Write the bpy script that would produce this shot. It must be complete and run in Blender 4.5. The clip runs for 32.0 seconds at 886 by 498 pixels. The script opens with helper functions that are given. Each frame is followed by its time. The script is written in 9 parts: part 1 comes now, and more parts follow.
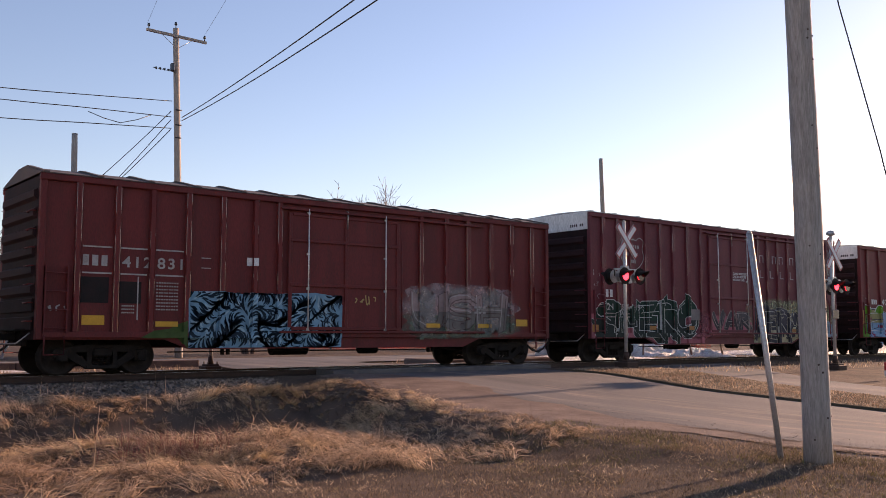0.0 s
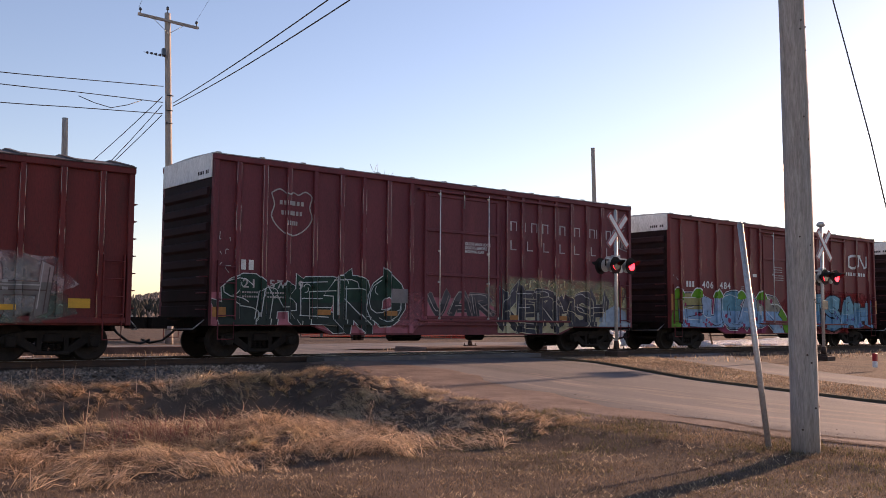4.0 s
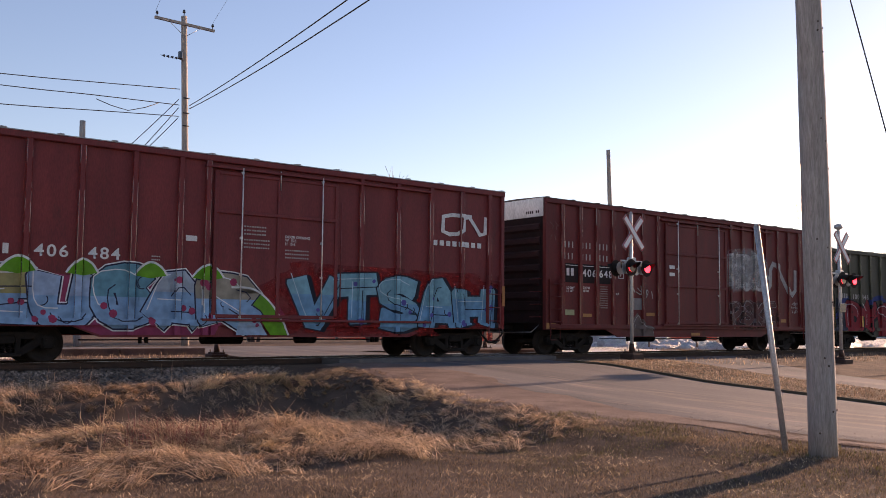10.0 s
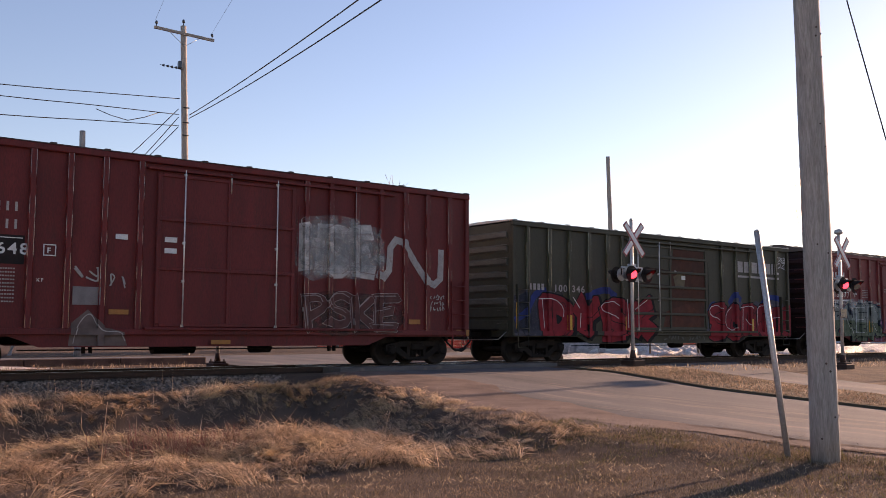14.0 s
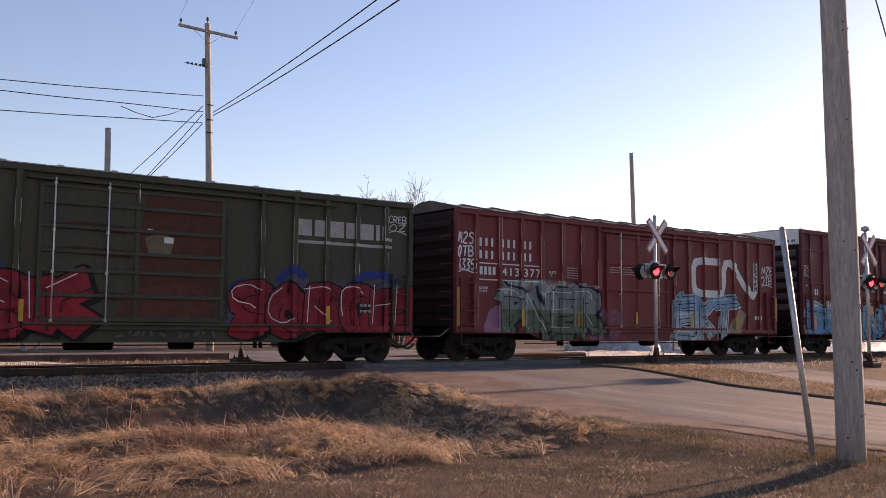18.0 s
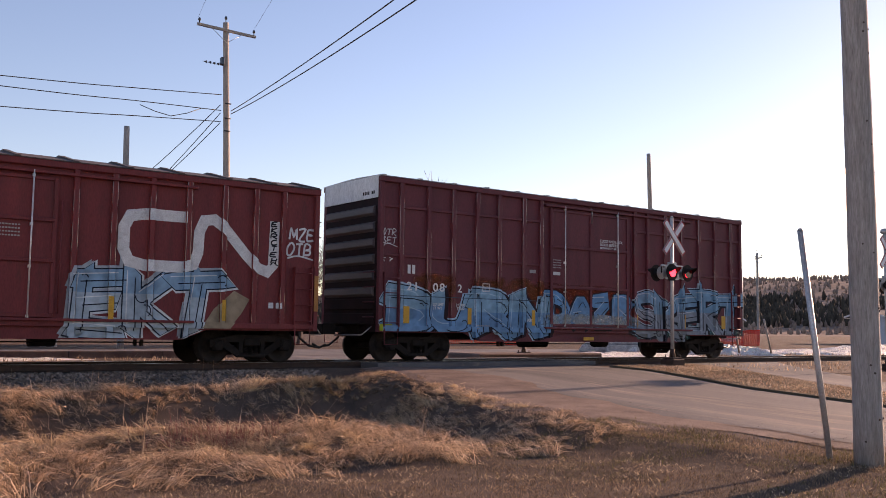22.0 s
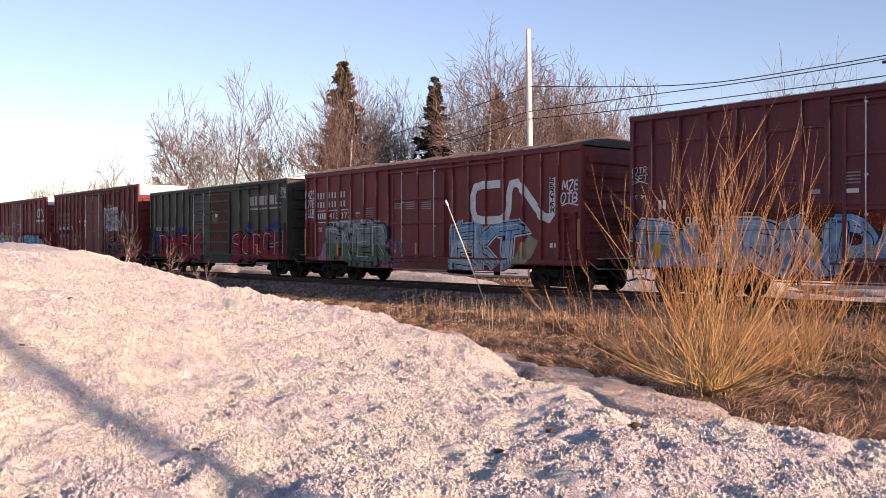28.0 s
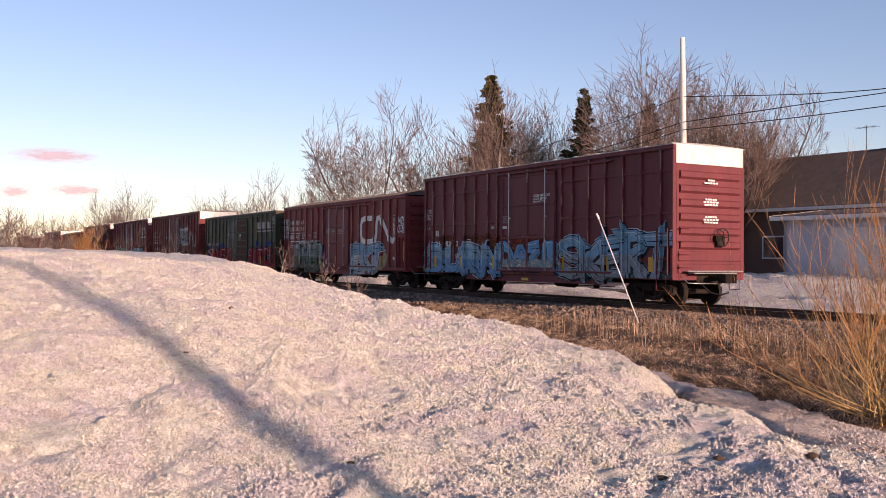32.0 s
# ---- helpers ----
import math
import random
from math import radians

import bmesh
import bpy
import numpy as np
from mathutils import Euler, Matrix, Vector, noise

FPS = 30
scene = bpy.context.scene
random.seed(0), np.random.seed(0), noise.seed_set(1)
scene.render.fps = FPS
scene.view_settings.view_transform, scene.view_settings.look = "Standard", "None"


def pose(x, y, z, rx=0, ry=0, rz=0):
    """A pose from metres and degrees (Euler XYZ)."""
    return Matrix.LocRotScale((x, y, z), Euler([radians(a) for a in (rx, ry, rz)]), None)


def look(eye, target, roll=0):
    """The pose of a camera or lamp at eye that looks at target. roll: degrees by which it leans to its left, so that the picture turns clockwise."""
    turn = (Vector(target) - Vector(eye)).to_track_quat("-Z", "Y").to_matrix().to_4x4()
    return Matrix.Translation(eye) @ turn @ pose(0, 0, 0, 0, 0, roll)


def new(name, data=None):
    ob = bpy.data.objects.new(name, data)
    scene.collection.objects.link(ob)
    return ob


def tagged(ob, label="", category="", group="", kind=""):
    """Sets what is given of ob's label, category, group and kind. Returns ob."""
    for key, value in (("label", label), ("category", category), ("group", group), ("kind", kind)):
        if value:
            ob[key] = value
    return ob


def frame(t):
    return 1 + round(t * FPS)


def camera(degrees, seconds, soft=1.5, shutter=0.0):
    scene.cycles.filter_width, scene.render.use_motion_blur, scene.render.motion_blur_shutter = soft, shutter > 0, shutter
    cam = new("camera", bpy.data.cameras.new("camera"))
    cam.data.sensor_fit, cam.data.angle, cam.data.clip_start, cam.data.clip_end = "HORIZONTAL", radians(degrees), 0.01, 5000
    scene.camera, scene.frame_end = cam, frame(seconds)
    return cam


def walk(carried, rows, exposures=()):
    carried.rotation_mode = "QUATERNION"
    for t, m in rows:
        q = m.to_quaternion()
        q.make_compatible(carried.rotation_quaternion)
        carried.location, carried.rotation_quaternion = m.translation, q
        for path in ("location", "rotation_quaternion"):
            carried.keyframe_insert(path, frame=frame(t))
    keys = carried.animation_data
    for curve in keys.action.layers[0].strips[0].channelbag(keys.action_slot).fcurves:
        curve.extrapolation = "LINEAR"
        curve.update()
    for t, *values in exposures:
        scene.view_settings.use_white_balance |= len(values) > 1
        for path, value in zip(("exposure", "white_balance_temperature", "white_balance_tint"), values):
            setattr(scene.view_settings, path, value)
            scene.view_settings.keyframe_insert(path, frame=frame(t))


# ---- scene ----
# Units: metres. The track runs along x, its centre line at y = 0, the rail tops at z = 0.
from mathutils import geometry

cam = camera(50.63, 32.0, soft=0.55)
walk(cam, [(t, pose(x, y, z, 90 + pitch, roll, yaw)) for t, x, y, z, pitch, roll, yaw in (
    (0.0, 0.00, -22.61, 0.90, 5.27, -0.03, -38.89),
    (0.5, 0.00, -22.61, 0.90, 5.05, -0.29, -39.19),
    (1.0, 0.00, -22.61, 0.90, 4.92, -0.29, -39.23),
    (1.5, 0.00, -22.61, 0.90, 4.78, -0.65, -39.16),
    (2.0, 0.00, -22.61, 0.90, 4.76, -0.30, -38.84),
    (2.5, 0.00, -22.61, 0.90, 4.70, -0.52, -38.87),
    (3.0, 0.00, -22.61, 0.90, 4.64, -0.36, -38.99),
    (3.5, 0.00, -22.61, 0.90, 4.61, -0.50, -39.40),
    (5.5, 0.00, -22.61, 0.90, 4.41, -0.23, -39.43),
    (6.0, 0.00, -22.61, 0.90, 4.43, -0.18, -39.46),
    (6.5, 0.00, -22.61, 0.90, 4.60, -0.30, -39.50),
    (7.0, 0.00, -22.61, 0.90, 4.81, -0.57, -39.49),
    (7.5, 0.00, -22.61, 0.90, 4.84, -0.54, -39.41),
    (8.0, 0.00, -22.61, 0.90, 4.91, -0.41, -39.39),
    (8.5, 0.00, -22.61, 0.90, 4.93, -0.55, -39.18),
    (9.0, 0.00, -22.61, 0.90, 4.85, -0.49, -38.72),
    (9.5, 0.00, -22.61, 0.90, 4.77, -0.60, -38.56),
    (10.0, 0.00, -22.61, 0.90, 4.67, -0.54, -38.54),
    (10.5, 0.00, -22.61, 0.90, 4.52, -0.49, -38.45),
    (11.0, 0.00, -22.61, 0.90, 4.47, -0.24, -38.41),
    (11.5, 0.00, -22.61, 0.90, 4.46, -0.00, -38.48),
    (12.0, 0.00, -22.61, 0.90, 4.42, -0.36, -38.34),
    (12.5, 0.00, -22.61, 0.90, 4.56, -0.44, -38.23),
    (13.0, 0.00, -22.61, 0.90, 4.97, -0.05, -38.58),
    (13.5, 0.00, -22.61, 0.90, 5.16, -0.21, -38.46),
    (15.5, 0.00, -22.61, 0.90, 4.79, -0.08, -38.63),
    (16.0, 0.00, -22.61, 0.90, 4.40, -0.25, -38.06),
    (16.5, 0.00, -22.61, 0.90, 4.39, -0.66, -38.02),
    (17.0, 0.00, -22.61, 0.90, 4.65, -0.57, -37.78),
    (17.5, 0.00, -22.61, 0.90, 4.86, -0.90, -37.44),
    (18.0, 0.00, -22.61, 0.90, 4.93, -0.37, -37.13),
    (18.5, 0.00, -22.61, 0.90, 4.89, -0.48, -36.86),
    (19.0, 0.00, -22.61, 0.90, 4.81, -0.65, -36.74),
    (19.5, 0.00, -22.61, 0.90, 4.76, -0.66, -36.47),
    (20.0, 0.00, -22.61, 0.90, 4.69, -0.58, -36.21),
    (20.5, 0.00, -22.61, 0.90, 4.84, -0.45, -36.10),
    (21.0, 0.00, -22.61, 0.90, 5.00, -0.77, -36.26),
    (21.5, 0.00, -22.61, 0.90, 5.03, -0.73, -36.41),
    (22.0, 0.00, -22.61, 0.90, 4.90, -0.84, -36.19),
    (22.5, 0.00, -22.61, 0.90, 4.72, -1.50, -34.66),
    (23.0, -0.12, -22.46, 0.87, 4.52, -2.57, -32.57),
    (23.5, -0.20, -22.29, 0.84, 4.25, -3.16, -29.66),
    (24.0, -0.29, -22.17, 0.80, 4.72, -3.13, -27.31),
    (24.5, -0.27, -22.03, 0.77, 4.11, -3.09, -17.48),
    (26.5, -0.71, -22.24, 1.41, 1.87, -1.48, 24.16),
    (27.0, -0.72, -22.24, 1.40, 1.09, -0.53, 36.28),
    (27.5, -0.79, -22.17, 1.39, -0.02, 0.02, 45.51),
    (28.0, -0.80, -22.20, 1.39, -0.16, 0.04, 50.67),
    (28.5, -0.81, -22.21, 1.39, 0.10, -0.26, 53.44),
    (29.0, -0.83, -22.21, 1.39, 0.46, -0.28, 54.13),
    (29.5, -0.84, -22.22, 1.38, 0.51, -0.38, 54.51),
    (30.0, -0.84, -22.23, 1.39, 0.71, -0.77, 55.38),
    (30.5, -0.84, -22.23, 1.39, 0.95, -0.75, 56.27),
    (31.0, -0.83, -22.24, 1.38, 1.03, -0.61, 57.09),
    (31.5, -0.88, -22.24, 1.38, 0.88, -0.39, 58.12),
    (32.0, -1.06, -22.14, 1.39, 0.63, -0.45, 59.56),
)], exposures=[(0.0, 1.05, 6750, 31), (20.0, 1.06, 6750, 32), (23.0, 1.14, 6800, 34), (24.0, 1.32, 6800, 34), (24.5, 1.72, 6600, 34), (26.5, 1.78, 6600, 32), (27.0, 1.55, 6550, 32), (28.0, 1.05, 6380, 33), (30.0, 0.84, 6350, 33), (32.0, 0.7, 6350, 33)])

# ---- light ----
SUN_AZ, SUN_EL = 6.5, 13.0          # degrees from +x towards +y, and above the horizon
world = bpy.data.worlds.new("world")
scene.world = world
world.use_nodes = True
wn = world.node_tree.nodes
wn.clear()
sky = wn.new("ShaderNodeTexSky")
sky.sky_type, sky.sun_disc = "NISHITA", False
sky.sun_elevation, sky.sun_rotation = radians(SUN_EL), radians(90 - SUN_AZ)
sky.air_density, sky.dust_density, sky.ozone_density = 1.0, 0.3, 1.5
bg, wout = wn.new("ShaderNodeBackground"), wn.new("ShaderNodeOutputWorld")
bg.inputs["Strength"].default_value = 0.095
world.node_tree.links.new(sky.outputs[0], bg.inputs[0])
world.node_tree.links.new(bg.outputs[0], wout.inputs[0])
sun = new("sun", bpy.data.lights.new("sun", "SUN"))
sun.data.energy, sun.data.angle, sun.data.color = 4.7, radians(1.1), (1.0, 0.72, 0.46)
_d = Vector((math.cos(radians(SUN_EL)) * math.cos(radians(SUN_AZ)), math.cos(radians(SUN_EL)) * math.sin(radians(SUN_AZ)), math.sin(radians(SUN_EL))))
sun.matrix_world = look(_d * 100, (0, 0, 0))


# ---- materials ----
def material(name, a, b, rough=0.7, metal=0.0, scale=3.0, stretch=(1, 1, 1), bump=0.15, fine=40.0, stain=None, amount=0.5, island=0.0, spec=0.5, grain_lo=0.55, grain_hi=1.25, patchy=0.0):
    """A surface that varies between the colours a and b, with fine grain in relief, and stains of a third colour."""
    m = bpy.data.materials.new(name)
    m.use_nodes = True
    n, l = m.node_tree.nodes, m.node_tree.links
    p = n["Principled BSDF"]
    p.inputs["Metallic"].default_value = metal
    p.inputs["Specular IOR Level"].default_value = spec
    co = n.new("ShaderNodeTexCoord")
    mp = n.new("ShaderNodeMapping")
    mp.inputs["Scale"].default_value = stretch
    l.new(co.outputs["Object"], mp.inputs["Vector"])
    big, small = n.new("ShaderNodeTexNoise"), n.new("ShaderNodeTexNoise")
    big.inputs["Scale"].default_value, big.inputs["Detail"].default_value = scale, 6
    small.inputs["Scale"].default_value, small.inputs["Detail"].default_value = fine, 4
    l.new(mp.outputs[0], big.inputs["Vector"])
    l.new(mp.outputs[0], small.inputs["Vector"])
    mix = n.new("ShaderNodeMix")
    mix.data_type = "RGBA"
    ramp = n.new("ShaderNodeMapRange")
    ramp.inputs[1].default_value, ramp.inputs[2].default_value = 0.35, 0.65
    l.new(big.outputs["Fac"], ramp.inputs[0])
    l.new(ramp.outputs[0], mix.inputs["Factor"])
    mix.inputs["A"].default_value, mix.inputs["B"].default_value = (*a, 1), (*b, 1)
    last = mix.outputs["Result"]
    grain = n.new("ShaderNodeMix")
    grain.data_type, grain.blend_type = "RGBA", "MULTIPLY"
    grain.inputs["Factor"].default_value = 0.55
    g2 = n.new("ShaderNodeMapRange")
    g2.inputs[1].default_value, g2.inputs[2].default_value, g2.inputs[3].default_value, g2.inputs[4].default_value = 0.3, 0.7, grain_lo, grain_hi
    l.new(small.outputs["Fac"], g2.inputs[0])
    l.new(last, grain.inputs["A"])
    l.new(g2.outputs[0], grain.inputs["B"])
    last = grain.outputs["Result"]
    if stain:
        third = n.new("ShaderNodeTexNoise")
        third.inputs["Scale"].default_value, third.inputs["Detail"].default_value = scale * 2.3, 8
        third.inputs["Roughness"].default_value = 0.65
        l.new(mp.outputs[0], third.inputs["Vector"])
        r3 = n.new("ShaderNodeMapRange")
        r3.inputs[1].default_value, r3.inputs[2].default_value, r3.inputs[4].default_value = 0.55, 0.72, amount
        l.new(third.outputs["Fac"], r3.inputs[0])
        m3 = n.new("ShaderNodeMix")
        m3.data_type = "RGBA"
        l.new(r3.outputs[0], m3.inputs["Factor"])
        l.new(last, m3.inputs["A"])
        m3.inputs["B"].default_value = (*stain, 1)
        last = m3.outputs["Result"]
    if island:
        geo = n.new("ShaderNodeNewGeometry")
        r4 = n.new("ShaderNodeMapRange")
        r4.inputs[3].default_value, r4.inputs[4].default_value = 1 - island, 1 + island
        l.new(geo.outputs["Random Per Island"], r4.inputs[0])
        m4 = n.new("ShaderNodeMix")
        m4.data_type, m4.blend_type = "RGBA", "MULTIPLY"
        m4.inputs["Factor"].default_value = 1.0
        l.new(last, m4.inputs["A"])
        l.new(r4.outputs[0], m4.inputs["B"])
        last = m4.outputs["Result"]
    l.new(last, p.inputs["Base Color"])
    rr = n.new("ShaderNodeMapRange")
    rr.inputs[3].default_value, rr.inputs[4].default_value = max(rough - 0.12, 0.03), min(rough + 0.12, 1)
    l.new(small.outputs["Fac"], rr.inputs[0])
    l.new(rr.outputs[0], p.inputs["Roughness"])
    if patchy:
        # polish worn away in stretches that differ from piece to piece
        info, add, far = n.new("ShaderNodeObjectInfo"), n.new("ShaderNodeVectorMath"), n.new("ShaderNodeTexNoise")
        far.inputs["Scale"].default_value, far.inputs["Detail"].default_value = 1.6, 3
        mul = n.new("ShaderNodeMath")
        mul.operation, mul.inputs[1].default_value = "MULTIPLY", 40.0
        l.new(info.outputs["Random"], mul.inputs[0])
        l.new(co.outputs["Object"], add.inputs[0])
        l.new(mul.outputs[0], add.inputs[1])
        l.new(add.outputs[0], far.inputs["Vector"])
        r5 = n.new("ShaderNodeMapRange")
        r5.inputs[1].default_value, r5.inputs[2].default_value, r5.inputs[3].default_value, r5.inputs[4].default_value = 0.49, 0.55, rough, rough + patchy
        l.new(far.outputs["Fac"], r5.inputs[0])
        l.new(r5.outputs[0], p.inputs["Roughness"])
        r6 = n.new("ShaderNodeMapRange")
        r6.inputs[1].default_value, r6.inputs[2].default_value, r6.inputs[3].default_value, r6.inputs[4].default_value = 0.49, 0.55, spec, 0.08
        l.new(far.outputs["Fac"], r6.inputs[0])
        l.new(r6.outputs[0], p.inputs["Specular IOR Level"])
    if bump:
        bp = n.new("ShaderNodeBump")
        bp.inputs["Strength"].default_value, bp.inputs["Distance"].default_value = bump, 0.02
        l.new(small.outputs["Fac"], bp.inputs["Height"])
        l.new(bp.outputs[0], p.inputs["Normal"])
    return m


def glow(name, col, power):
    m = bpy.data.materials.new(name)
    m.use_nodes = True
    p = m.node_tree.nodes["Principled BSDF"]
    p.inputs["Base Color"].default_value = (*col, 1)
    p.inputs["Emission Color"].default_value = (*col, 1)
    p.inputs["Emission Strength"].default_value = power
    p.inputs["Roughness"].default_value = 0.3
    return m


V = (1.6, 1.6, 0.35)      # vertical streaks on painted steel
